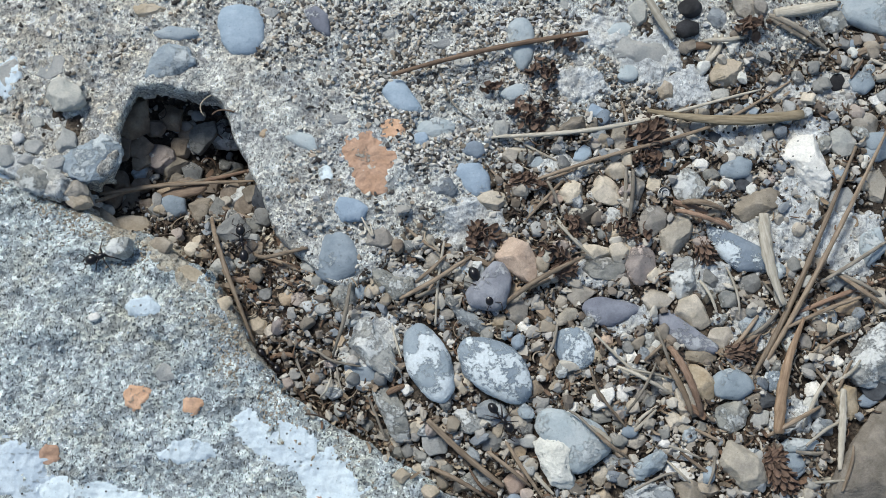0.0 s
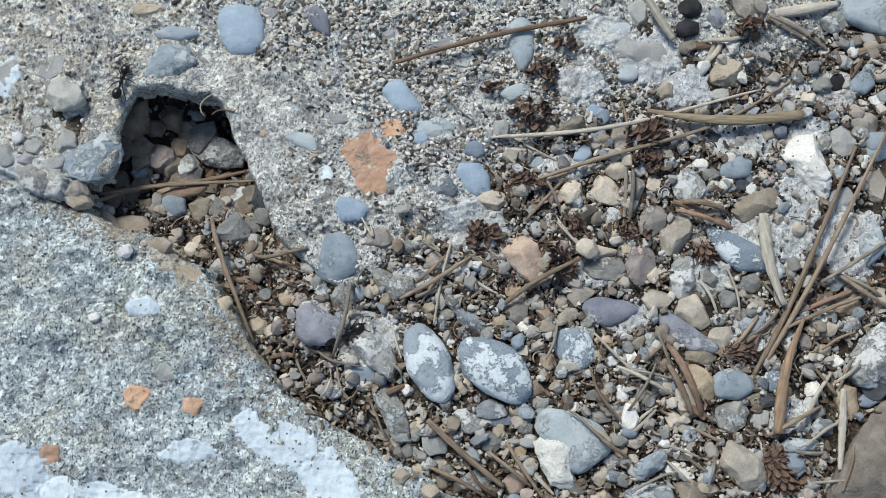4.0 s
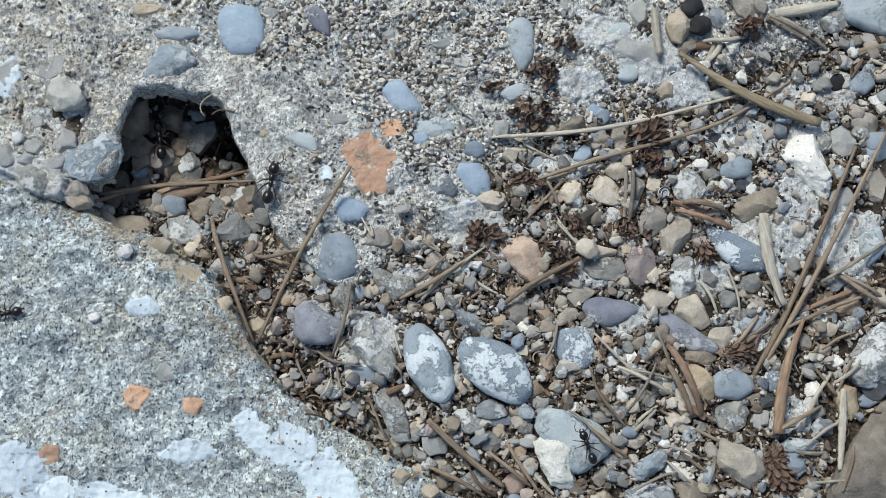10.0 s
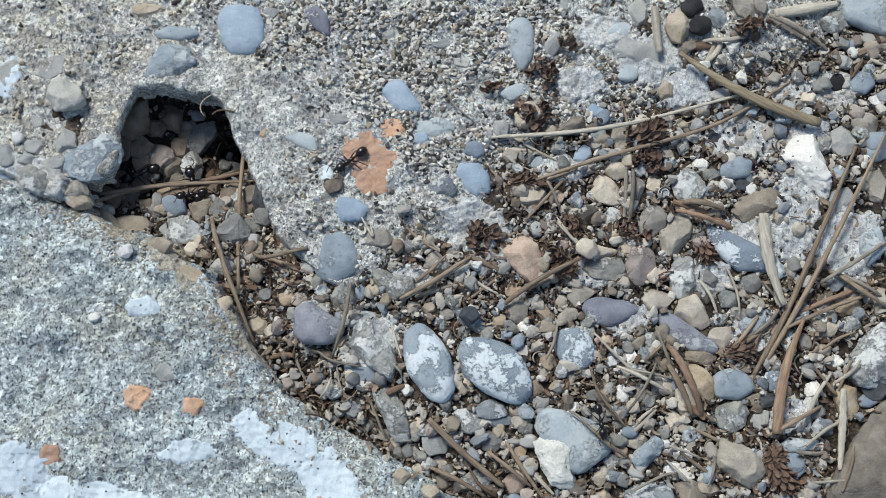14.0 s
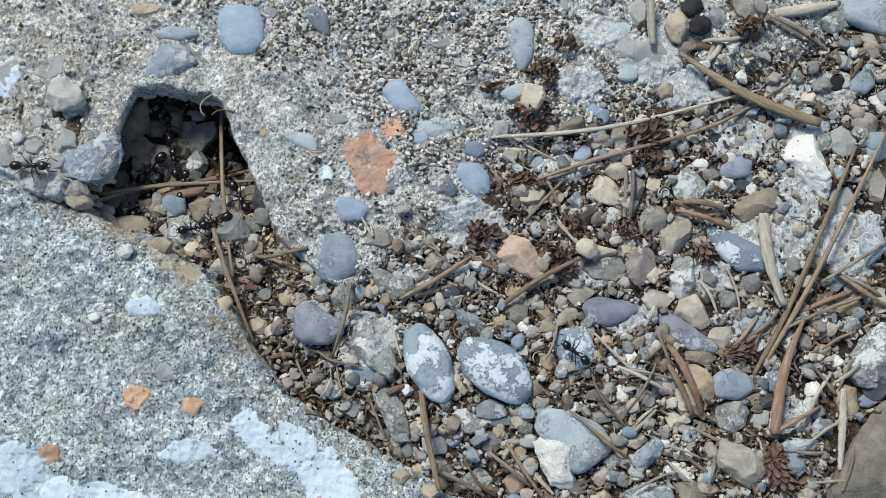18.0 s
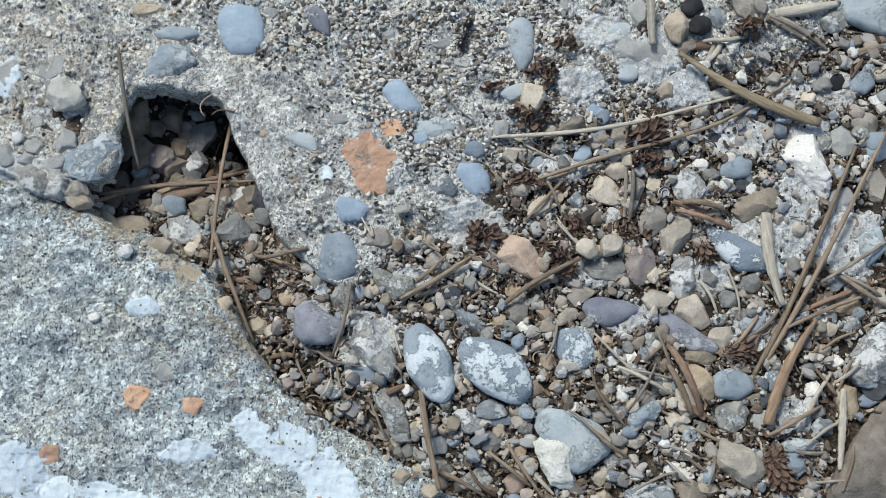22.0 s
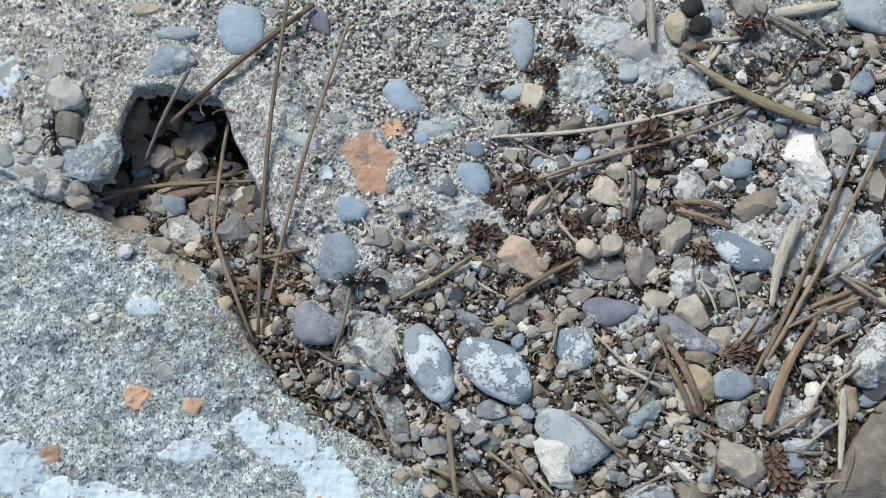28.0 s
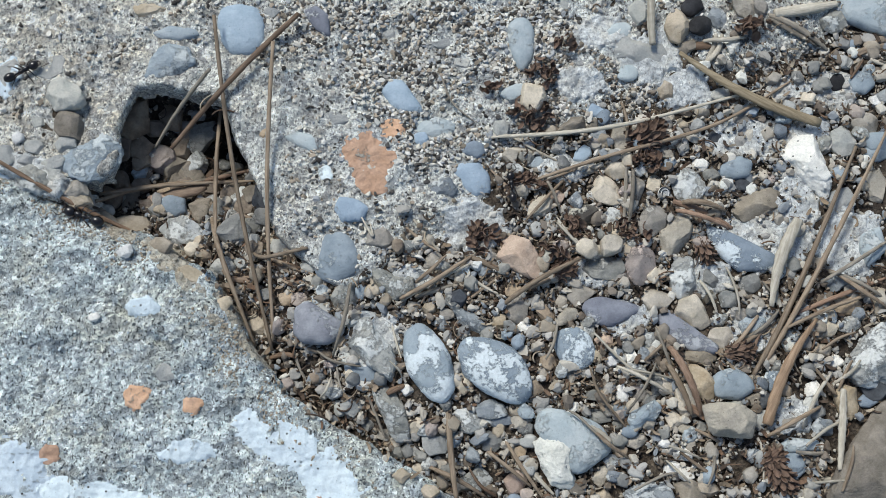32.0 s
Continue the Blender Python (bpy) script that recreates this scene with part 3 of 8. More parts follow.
def swept(x, y):
    """How far loose bits stay on a place: little on the worn patches."""
    f = np.ones(np.shape(x))
    for cx, cy, a, b, r, left in CLEAN:
        dx, dy = x - cx, y - cy
        u, v = (dx * math.cos(r) + dy * math.sin(r)) / a, (-dx * math.sin(r) + dy * math.cos(r)) / b
        f = f * (1 - (1 - left) * step(1.05, 0.8, np.hypot(u, v)))
    return f


crust(upper_rock, -15.6, 18.5, 12.7, 14.2, 10, "terracotta")
crust(upper_rock, -11.3, 26.7, 6.2, 5.0, 0, "terracotta")
crust(upper_rock, -95.1, 37.8, 7, 10, 0, "limewash")
crust(upper_rock, -25.3, 16.6, 3.4, 4.5, 20, "limewash")
crust(upper_rock, -93.3, 17.2, 6, 4, 0, "limewash")
crust(lower_rock, -63.2, -31.3, 6.5, 6.0, 0, "terracotta")
crust(lower_rock, -51.4, -33.0, 4.1, 4.6, 0, "terracotta")
crust(lower_rock, -79.6, -43.5, 5.0, 4.6, 0, "terracotta")
crust(lower_rock, -22.7, -50.4, 6.0, 4.1, 0, "terracotta")
crust(lower_rock, -33.1, -41.0, 20.4, 10.3, -22, "limewash")
crust(lower_rock, -23.3, -47.4, 20.4, 10.3, -38, "limewash")
crust(lower_rock, -85.0, -46.6, 15.6, 13.2, -40, "limewash")
crust(lower_rock, -71.9, -50.4, 26.4, 6.0, -6, "limewash")
crust(lower_rock, -52.0, -42.4, 11.5, 4.6, 4, "limewash")
crust(lower_rock, -62.8, -12.6, 8.0, 5.0, 0, "limewash")
crust(lower_rock, -67.2, 3.9, 13, 5.5, -22, "earth")
crust(lower_rock, -58.5, -1.2, 14, 8, -35, "earth")
crust(lower_rock, -51.7, -6.7, 13, 9, -45, "earth")
crust(lower_rock, -46.0, -14.5, 12, 7, -55, "earth")
crust(lower_rock, -39.2, -22.2, 12, 4, -50, "earth")
crust(lower_rock, -76.5, 8.4, 8, 4, -30, "earth")
crust(ground, -86.5, 15.5, 24.0, 8.0, -26, "paleflat")
crust(ground, 65.9, 1.5, 20.4, 12.6, -12, "paleflat")
crust(ground, 66.1, 25.0, 24.0, 10.8, 0, "paleflat")
crust(ground, 75.3, 7.1, 13.2, 25.2, -10, "paleflat")
crust(ground, 86.4, 2.2, 18.0, 18.0, 0, "paleflat")
crust(ground, 45.8, 43.8, 18.0, 13.2, 10, "paleflat")
crust(ground, 53.5, 36.4, 13.2, 10.8, 0, "paleflat")
crust(ground, 35.9, 49.0, 14.4, 10.8, 0, "paleflat")
crust(ground, 55.9, -5.8, 13.2, 9.6, 0, "paleflat")
crust(ground, 86.7, 36.0, 14.4, 10.8, 0, "paleflat")
crust(ground, 37.6, -14.3, 13.2, 8.4, 0, "paleflat")
crust(ground, 64.6, -17.9, 13.2, 9.6, 20, "paleflat")
crust(ground, 71.8, -35.4, 13.2, 8.4, 20, "paleflat")
crust(ground, -14.8, -18.9, 14.4, 13.2, 20, "paleflat")
crust(ground, 30.5, 37.0, 12.0, 8.4, 0, "paleflat")
crust(ground, 75.4, 36.0, 10.8, 7.2, 0, "paleflat")
crust(ground, 81.1, 27.0, 10.8, 7.2, 0, "paleflat")
crust(ground, 7.4, 5.2, 15.6, 13.2, 0, "paleflat")
crust(ground, 26.5, 17.9, 14.4, 7.2, 0, "paleflat")
crust(ground, 31.3, -5.2, 12.0, 7.2, 0, "paleflat")
crust(ground, -6.5, -6.9, 13.2, 7.2, 0, "paleflat")
set_stone(-85.9, 51.6, 1.4, "greypale", [(-128, 1.4), (-49, 1.6), (23, 1.3), (81, 1.6), (164, 1.3)])
set_stone(17.3, 46.3, 3.8, "bluepale", [(-170, 2.8), (-161, 3.0), (-102, 6.3), (-32, 4.1), (-7, 2.9), (6, 3.0), (39, 4.3), (93, 5.7), (137, 4.8), (174, 3.2)])
set_stone(33.3, 30.8, 1.6, "blue", [(-165, 1.9), (-83, 1.4), (-42, 2.0), (59, 1.4), (136, 1.8)])
set_stone(16.0, 34.8, 2.2, "bluepale", [(-123, 2.5), (-71, 1.8), (-44, 2.3), (33, 3.2), (85, 1.9), (116, 1.8), (154, 2.9)])
set_stone(-22.6, -1.7, 4.7, "slate", [(-146, 5.3), (-109, 5.4), (-63, 5.2), (-26, 5.1), (16, 4.8), (44, 5.0), (98, 5.7), (151, 4.7), (174, 4.7)])
set_stone(-19.7, 8.4, 2.7, "blue", [(-147, 3.0), (-85, 2.6), (-33, 3.3), (57, 2.6), (82, 2.5), (157, 3.4)])
set_stone(-13.3, 3.0, 2.6, "greybeige", [(-102, 2.5), (-61, 2.8), (26, 2.6), (59, 2.6), (125, 2.9), (172, 2.7)])
set_stone(-75.5, 19.6, 4.9, "bluerough", [(-144, 6.2), (-112, 5.3), (-77, 4.9), (-41, 4.9), (1, 6.0), (50, 5.9), (101, 4.9), (124, 4.4), (152, 5.5)])
set_stone(-44.4, 49.3, 5.1, "blue", [(-166, 5.0), (-140, 5.2), (-95, 5.9), (-54, 6.3), (-3, 5.1), (31, 5.3), (78, 5.6), (110, 6.1), (168, 5.8)])
set_stone(-27.4, 51.2, 2.5, "slatep", [(-155, 2.2), (-143, 1.9), (-117, 2.4), (5, 2.3), (51, 2.2), (114, 3.3)])
set_stone(-58.7, 48.1, 2.5, "bluepale", [(-120, 2.8), (-97, 1.7), (-72, 2.0), (35, 3.9), (85, 1.6), (116, 2.4)])
set_stone(-59.7, 41.4, 3.8, "bluerough", [(-101, 4.6), (-78, 3.3), (-58, 3.3), (23, 4.9), (81, 4.1), (133, 3.5), (167, 4.2)])
set_stone(-9.1, 33.6, 3.4, "blue", [(-143, 2.9), (-115, 3.0), (-83, 4.1), (30, 2.8), (37, 2.6), (82, 3.9), (140, 4.6)])
set_stone(-29.9, 23.9, 2.5, "bluepale", [(-127, 2.2), (-114, 1.7), (-52, 3.4), (31, 3.2), (75, 1.7), (121, 3.3)])
set_stone(-0.5, 12.9, 2.6, "bluecrust", [(-149, 2.9), (-82, 2.4), (-31, 3.2), (35, 3.0), (97, 2.3), (139, 3.2)])
set_stone(6.4, 15.7, 3.4, "blue", [(-150, 3.2), (-128, 3.1), (-77, 4.2), (-1, 3.7), (36, 3.2), (98, 3.8), (134, 4.3)])
set_stone(6.7, 21.9, 1.9, "slate", [(-109, 1.7), (-56, 2.1), (10, 2.3), (68, 1.9), (115, 1.9), (163, 2.3)])
set_stone(42.1, 44.8, 4.6, "greypale", [(-118, 4.1), (-95, 3.3), (-45, 6.3), (27, 6.3), (80, 3.2), (150, 6.6)])
set_stone(27.0, 56.0, 1.4, "greypale", [(-163, 1.3), (-151, 1.3), (-81, 1.6), (-6, 1.3), (95, 1.4)])
set_pebble(-1.7, 27.1, 8.4, 4.8, 5, "bluepale")
set_pebble(0.1, 47.2, 6.0, 4.3, 10, "greypale")
set_pebble(52.3, 36.5, 9.6, 7.9, 0, "greypale")
set_pebble(-94.3, 38.4, 5.3, 9.1, 0, "greypale")
set_pebble(-39.2, 25.8, 3.1, 3.1, 0, "tan")
set_pebble(9.5, 37.2, 5.3, 4.1, 0, "greypale")
set_pebble(38.4, 49.0, 7.2, 4.8, 20, "bluepale")
set_pebble(30.7, 42.2, 4.8, 3.6, 0, "greypale")
set_pebble(-22.6, 28.8, 4.8, 3.1, 0, "greypale")
set_pebble(-65.1, 53.5, 7.2, 4.1, 0, "beige")
set_pebble(-85.5, 39.9, 7.2, 5.3, 20, "greypale")
set_pebble(-38.0, 53.3, 3.6, 2.6, 0, "greypale")
set_pebble(4.5, 41.9, 4.3, 3.1, 0, "greypale")
set_pebble(-4.8, 24.3, 3.6, 2.9, 0, "blue")
set_pebble(-11.8, 48.8, 4.1, 3.1, 0, "greypale")
set_pebble(-88.7, 28.1, 4.8, 4.1, 0, "greypale")
cut_stone(-87.4, 14.8, 2.8, "greyrough", [(-156, 3.0), (-115, 2.4), (-53, 3.3), (16, 3.3), (61, 2.4), (110, 3.0)])
cut_stone(-83.5, 16.9, 1.9, "greypale", [(-147, 1.4), (-111, 2.1), (-6, 1.9), (48, 1.7), (116, 2.5)])
cut_stone(-93.8, 19.7, 2.1, "greypale", [(-102, 2.2), (-39, 2.4), (30, 2.0), (90, 2.4), (177, 1.9)])
cut_stone(67.1, 9.8, 3.5, "greybrown", [(-130, 4.8), (-66, 2.5), (-8, 4.7), (58, 4.9), (109, 2.5), (162, 4.4)])
cut_stone(63.0, -0.6, 3.3, "slatecrust", [(-163, 5.2), (-132, 3.5), (-86, 4.3), (-8, 7.2), (62, 2.8), (78, 3.9)])
cut_stone(5.8, -15.3, 2.3, "bluecrust", [(-151, 2.2), (-119, 1.6), (-45, 3.7), (48, 1.6), (88, 2.4)])
cut_stone(20.4, -21.6, 1.0, "greywarm", [(-129, 1.1), (-48, 0.9), (53, 1.1), (124, 0.9)])
cut_stone(18.9, -29.3, 1.5, "brown", [(-135, 1.4), (-66, 1.5), (45, 1.5), (109, 1.5)])
cut_stone(7.2, -47.8, 2.2, "greyrough", [(-120, 2.1), (-52, 2.3), (45, 2.3), (125, 2.1)])
cut_stone(32.1, -35.1, 1.3, "grey", [(-159, 1.7), (-79, 1.5), (34, 1.8), (86, 1.4)])
cut_stone(36.4, -36.6, 0.9, "grey", [(-147, 1.2), (-67, 1.2), (19, 1.1), (125, 1.1)])
cut_stone(50.3, -33.7, 1.8, "cream", [(-138, 1.6), (-78, 1.8), (20, 2.1), (66, 1.5), (142, 2.4)])
cut_stone(47.6, -35.8, 1.6, "cream", [(-158, 1.6), (-59, 1.5), (45, 1.5), (128, 1.7)])
cut_stone(49.8, -37.6, 1.2, "greywarm", [(-114, 1.1), (-32, 1.3), (59, 1.2), (135, 1.2)])
cut_stone(53.2, -37.3, 0.8, "grey", [(-106, 1.1), (-22, 1.0), (70, 1.1), (159, 1.0)])
cut_stone(50.1, -40.0, 0.9, "grey", [(-147, 1.3), (-57, 1.0), (57, 1.2), (121, 1.1)])
cut_stone(49.1, -42.8, 1.5, "white", [(-133, 1.7), (-96, 1.2), (-26, 2.1), (59, 1.4), (120, 1.5)])
cut_stone(72.6, -41.1, 2.3, "bluepale", [(-101, 1.8), (-86, 1.3), (2, 4.1), (84, 1.5), (125, 2.3)])
cut_stone(78.0, -37.5, 1.8, "bluecrust", [(-142, 1.9), (-75, 1.9), (-2, 1.9), (79, 1.8), (145, 2.0)])
cut_stone(50.4, -50.3, 2.4, "greybrown", [(-154, 2.5), (-90, 2.1), (-21, 3.1), (59, 2.1), (104, 2.4)])
cut_stone(-0.7, -44.3, 1.2, "cream", [(-148, 1.1), (-53, 1.2), (40, 1.1), (119, 1.3)])
cut_stone(-22.3, -29.4, 0.9, "tan", [(-122, 0.8), (-36, 1.0), (61, 0.9), (133, 1.0)])
cut_stone(-15.6, -36.6, 0.8, "grey", [(-127, 1.2), (-49, 1.0), (52, 1.2), (131, 1.0)])
cut_stone(52.8, 13.8, 3.2, "whitecrust", [(-170, 3.4), (-128, 3.7), (-69, 3.5), (-24, 3.4), (29, 3.5), (86, 3.5), (144, 3.5)])
cut_stone(64.4, 14.3, 1.5, "darkslate", [(-104, 1.4), (-18, 1.6), (84, 1.3), (165, 1.7)])
cut_stone(64.8, -7.5, 1.5, "grey", [(-174, 2.3), (-123, 2.2), (-53, 2.0), (22, 2.2), (111, 1.9)])
cut_stone(56.2, -10.0, 1.3, "darkring", [(-156, 1.3), (-56, 1.3), (31, 1.3), (116, 1.4)])
cut_stone(64.6, -16.2, 2.1, "bluepale", [(-155, 2.5), (-92, 2.0), (-24, 2.2), (69, 2.2), (128, 2.0)])
cut_stone(58.0, -18.8, 2.1, "cream", [(-124, 2.2), (-50, 2.2), (25, 2.4), (94, 2.1), (158, 2.4)])
cut_stone(91.2, 0.8, 2.8, "bluepale", [(-156, 3.0), (-48, 2.7), (11, 2.7), (111, 3.1), (172, 2.6)])
cut_stone(83.2, -7.2, 1.8, "bluecrust", [(-142, 1.9), (-65, 1.6), (53, 1.8), (102, 1.5)])
cut_stone(44.2, -28.8, 1.3, "grey", [(-173, 1.2), (-41, 1.7), (5, 1.3), (67, 2.7), (156, 1.5)])
cut_stone(46.0, -29.1, 1.5, "cream", [(-136, 1.7), (-74, 1.6), (2, 1.4), (77, 1.7), (160, 1.4)])
cut_stone(65.2, -35.6, 1.7, "greypale", [(-148, 2.0), (-69, 1.7), (-15, 1.6), (75, 1.9), (150, 1.5)])
cut_stone(40.8, -30.9, 1.3, "greywarm", [(-141, 1.4), (-76, 1.2), (-16, 1.4), (80, 1.2), (145, 1.4)])
cut_stone(27.0, -25.4, 1.4, "greywarm", [(-142, 1.0), (-41, 1.9), (33, 0.9), (157, 1.5)])
cut_stone(38.5, 2.1, 1.3, "cream", [(-150, 1.5), (-61, 1.1), (23, 1.5), (119, 1.1)])
cut_stone(16.1, -36.1, 1.6, "greywarm", [(-165, 1.9), (-96, 1.6), (-41, 1.7), (55, 1.7), (120, 1.6)])
cut_stone(-8.5, -47.1, 1.3, "beige", [(-128, 1.2), (-45, 1.4), (50, 1.4), (118, 1.3)])
cut_stone(-1.7, -40.3, 2.4, "greypale", [(-175, 2.6), (-140, 2.6), (-79, 2.5), (-10, 2.7), (61, 2.4), (105, 2.6)])
cut_stone(-10.8, -7.4, 3.3, "greyrough", [(-172, 4.1), (-117, 2.8), (-66, 3.6), (11, 4.5), (75, 2.4)])
cut_stone(28.4, 27.3, 2.2, "greybrown", [(-95, 2.1), (-73, 1.7), (-21, 3.0), (29, 3.0), (80, 2.2), (136, 2.0), (144, 2.1)])
cut_stone(12.6, 26.5, 1.6, "greypale", [(-162, 1.6), (-84, 1.7), (-9, 1.5), (47, 1.8), (101, 1.7), (166, 1.6)])
cut_stone(30.4, 21.2, 1.7, "blue", [(-102, 1.8), (-51, 1.5), (6, 1.9), (64, 2.1), (131, 1.5), (161, 1.7)])
cut_stone(20.1, 19.3, 1.4, "bluepale", [(-105, 1.3), (-35, 1.5), (43, 1.6), (102, 1.3), (152, 1.5)])
cut_stone(61.0, 52.0, 2.0, "bluecrust", [(-150, 1.9), (-122, 2.0), (-34, 2.4), (20, 1.8), (70, 2.3), (150, 2.3)])
cut_stone(53.9, 45.5, 1.5, "greybrown", [(-117, 1.7), (-59, 1.3), (4, 1.8), (106, 1.3), (158, 1.7)])
cut_stone(63.9, 45.3, 1.4, "chalk", [(-163, 1.3), (-69, 1.5), (-3, 1.3), (67, 1.6), (135, 1.4)])
cut_stone(94.0, 54.1, 4.9, "bluepale", [(-159, 5.5), (-115, 4.2), (-82, 6.3), (-5, 5.2), (90, 4.3), (161, 7.2)])
cut_stone(86.8, 24.0, 2.7, "greypale", [(-139, 3.0), (-80, 3.4), (-27, 2.7), (13, 2.7), (65, 3.4), (119, 3.1), (164, 2.6)])
cut_stone(92.0, 28.1, 2.5, "greywarm", [(-146, 2.6), (-84, 2.4), (-23, 3.0), (47, 2.6), (88, 2.3), (130, 2.8)])
cut_stone(94.2, 24.0, 2.3, "slate", [(-144, 2.5), (-90, 2.3), (-5, 2.4), (97, 2.1), (136, 2.6)])
cut_stone(79.0, 18.7, 4.6, "white", [(-147, 3.9), (-136, 3.5), (-50, 7.9), (-15, 5.6), (14, 3.7), (28, 3.8), (90, 6.3), (127, 6.1), (151, 6.0)])
cut_stone(63.3, 17.8, 2.6, "slate", [(-153, 3.8), (-102, 2.6), (-78, 2.3), (-14, 3.2), (62, 3.0), (102, 2.4), (139, 2.7)])
cut_stone(86.8, 37.6, 1.7, "black", [(-160, 1.8), (-83, 1.9), (-27, 1.7), (31, 1.8), (99, 1.9), (145, 1.7)])
cut_stone(91.9, 37.3, 2.3, "slate", [(-166, 2.6), (-103, 2.5), (-46, 2.4), (16, 2.7), (71, 2.5), (139, 2.5)])
cut_stone(67.3, 54.9, 2.5, "greywarm", [(-158, 2.5), (-124, 2.6), (-51, 2.9), (-14, 2.8), (76, 2.3), (160, 3.2)])
cut_stone(86.5, 51.6, 2.5, "greyrough", [(-159, 2.5), (-119, 2.6), (-53, 2.8), (20, 2.4), (66, 2.7), (135, 2.7)])
cut_stone(35.1, 12.8, 2.9, "cream", [(-176, 3.3), (-134, 3.1), (-100, 2.9), (-55, 3.7), (6, 3.2), (43, 2.7), (62, 2.9), (125, 3.7), (160, 3.1)])
cut_stone(37.3, 17.4, 2.0, "cream", [(-124, 1.9), (-77, 2.0), (-18, 2.4), (48, 2.2), (93, 1.9), (135, 2.2)])
cut_stone(41.6, 13.2, 2.0, "greywarm", [(-168, 1.5), (-149, 2.0), (-20, 1.5), (5, 1.8), (64, 2.6), (133, 2.4)])
cut_stone(45.4, 14.5, 1.5, "cream", [(-131, 1.8), (-77, 1.8), (-13, 1.4), (43, 1.8), (121, 1.6), (163, 1.4)])
cut_stone(29.6, 7.4, 2.7, "darkring", [(-166, 2.8), (-144, 3.1), (-59, 2.4), (-34, 2.7), (49, 3.2), (82, 2.5), (137, 3.1)])
cut_stone(36.3, 7.1, 1.7, "chalk", [(-175, 1.8), (-123, 2.0), (-59, 1.8), (4, 1.8), (75, 1.9), (135, 1.9)])
cut_stone(44.6, 6.1, 2.8, "greywarm", [(-171, 3.0), (-105, 3.6), (-49, 2.7), (-7, 2.8), (43, 3.5), (104, 3.3), (148, 2.6)])
cut_stone(49.5, 3.0, 3.4, "greywarm", [(-161, 3.8), (-118, 4.6), (-46, 3.2), (-14, 3.0), (24, 4.0), (90, 4.5), (138, 3.1), (148, 2.9)])
cut_stone(41.8, -3.4, 3.3, "pinkgrey", [(-171, 3.2), (-129, 3.9), (-77, 4.2), (-27, 3.1), (3, 3.2), (38, 3.8), (105, 3.8), (161, 3.2)])
cut_stone(22.2, 2.8, 1.3, "greywarm", [(-114, 1.4), (-40, 1.3), (16, 1.4), (104, 1.5), (145, 1.2)])
cut_stone(32.3, -0.6, 2.3, "cream", [(-160, 3.4), (-99, 1.8), (-71, 2.0), (-13, 4.3), (77, 1.5), (81, 1.5), (146, 3.5)])
cut_stone(28.0, -2.7, 1.2, "pink", [(-122, 1.3), (-45, 1.2), (29, 1.3), (99, 1.2), (151, 1.2)])
cut_stone(34.1, -4.1, 2.3, "grey", [(-130, 3.2), (-97, 2.4), (-47, 3.5), (17, 4.1), (90, 2.2), (144, 4.1)])
cut_stone(45.0, -10.7, 2.4, "cream", [(-146, 2.8), (-84, 2.2), (-38, 2.7), (43, 2.9), (72, 2.3), (114, 2.5), (160, 3.0)])
cut_stone(52.5, -13.6, 2.9, "cream", [(-126, 2.6), (-110, 2.8), (-56, 3.9), (23, 2.6), (39, 2.8), (110, 3.4), (158, 3.5)])
cut_stone(50.7, -6.1, 3.2, "whitecrust", [(-174, 2.9), (-131, 4.0), (-56, 3.7), (-14, 2.8), (26, 3.4), (95, 4.3), (148, 3.2)])
cut_stone(34.8, -13.3, 2.7, "slatep", [(-143, 4.2), (-105, 3.3), (-67, 3.1), (-56, 3.6), (41, 5.2), (78, 2.6), (107, 3.5), (146, 5.0)])
cut_stone(50.5, -18.0, 2.8, "slatep", [(-148, 3.5), (-129, 2.6), (-101, 3.2), (-33, 7.3), (52, 2.1), (121, 6.1)])
cut_stone(53.6, -22.9, 2.1, "greybrown", [(-139, 2.9), (-105, 1.5), (-70, 1.9), (-3, 3.5), (86, 1.3), (109, 2.0)])
cut_stone(53.4, -28.1, 2.8, "creamtan", [(-176, 2.8), (-151, 2.2), (-136, 2.3), (-83, 4.0), (-15, 3.3), (29, 2.2), (48, 2.4), (96, 3.8)])
cut_stone(14.9, -8.7, 1.5, "tan", [(-158, 1.8), (-102, 1.6), (-55, 1.6), (29, 1.7), (71, 1.6), (141, 1.6)])
cut_stone(15.6, -13.0, 2.2, "greywarm", [(-168, 2.3), (-124, 2.5), (-68, 2.7), (-10, 2.2), (35, 2.4), (90, 2.7), (155, 2.3)])
cut_stone(11.7, -15.3, 1.4, "creamtan", [(-137, 1.5), (-67, 1.5), (-12, 1.4), (80, 1.5), (133, 1.4)])
cut_stone(21.6, -13.9, 1.5, "tan", [(-148, 1.4), (-109, 1.4), (-23, 1.9), (46, 1.3), (122, 1.8)])
cut_stone(25.9, -14.5, 1.8, "greywarm", [(-174, 2.4), (-72, 1.4), (-58, 1.4), (20, 2.5), (90, 1.8), (135, 1.5)])
cut_stone(25.0, -11.1, 1.2, "cream", [(-139, 1.5), (-74, 1.3), (-8, 1.2), (74, 1.4), (149, 1.1)])
cut_stone(28.9, -9.7, 2.0, "greywarm", [(-136, 2.5), (-53, 1.7), (60, 2.2), (99, 2.0), (153, 2.2)])
cut_stone(10.9, -25.5, 6.1, "slatecrust", [(-165, 6.6), (-132, 5.3), (-116, 5.2), (-86, 7.2), (-30, 8.6), (9, 6.7), (33, 5.8), (63, 5.5), (81, 6.0), (110, 7.8), (161, 8.7)])
cut_stone(27.4, -21.2, 3.8, "slatecrust", [(-163, 3.8), (-132, 3.8), (-72, 4.4), (-26, 4.4), (17, 3.9), (55, 3.9), (103, 4.3), (153, 4.5)])
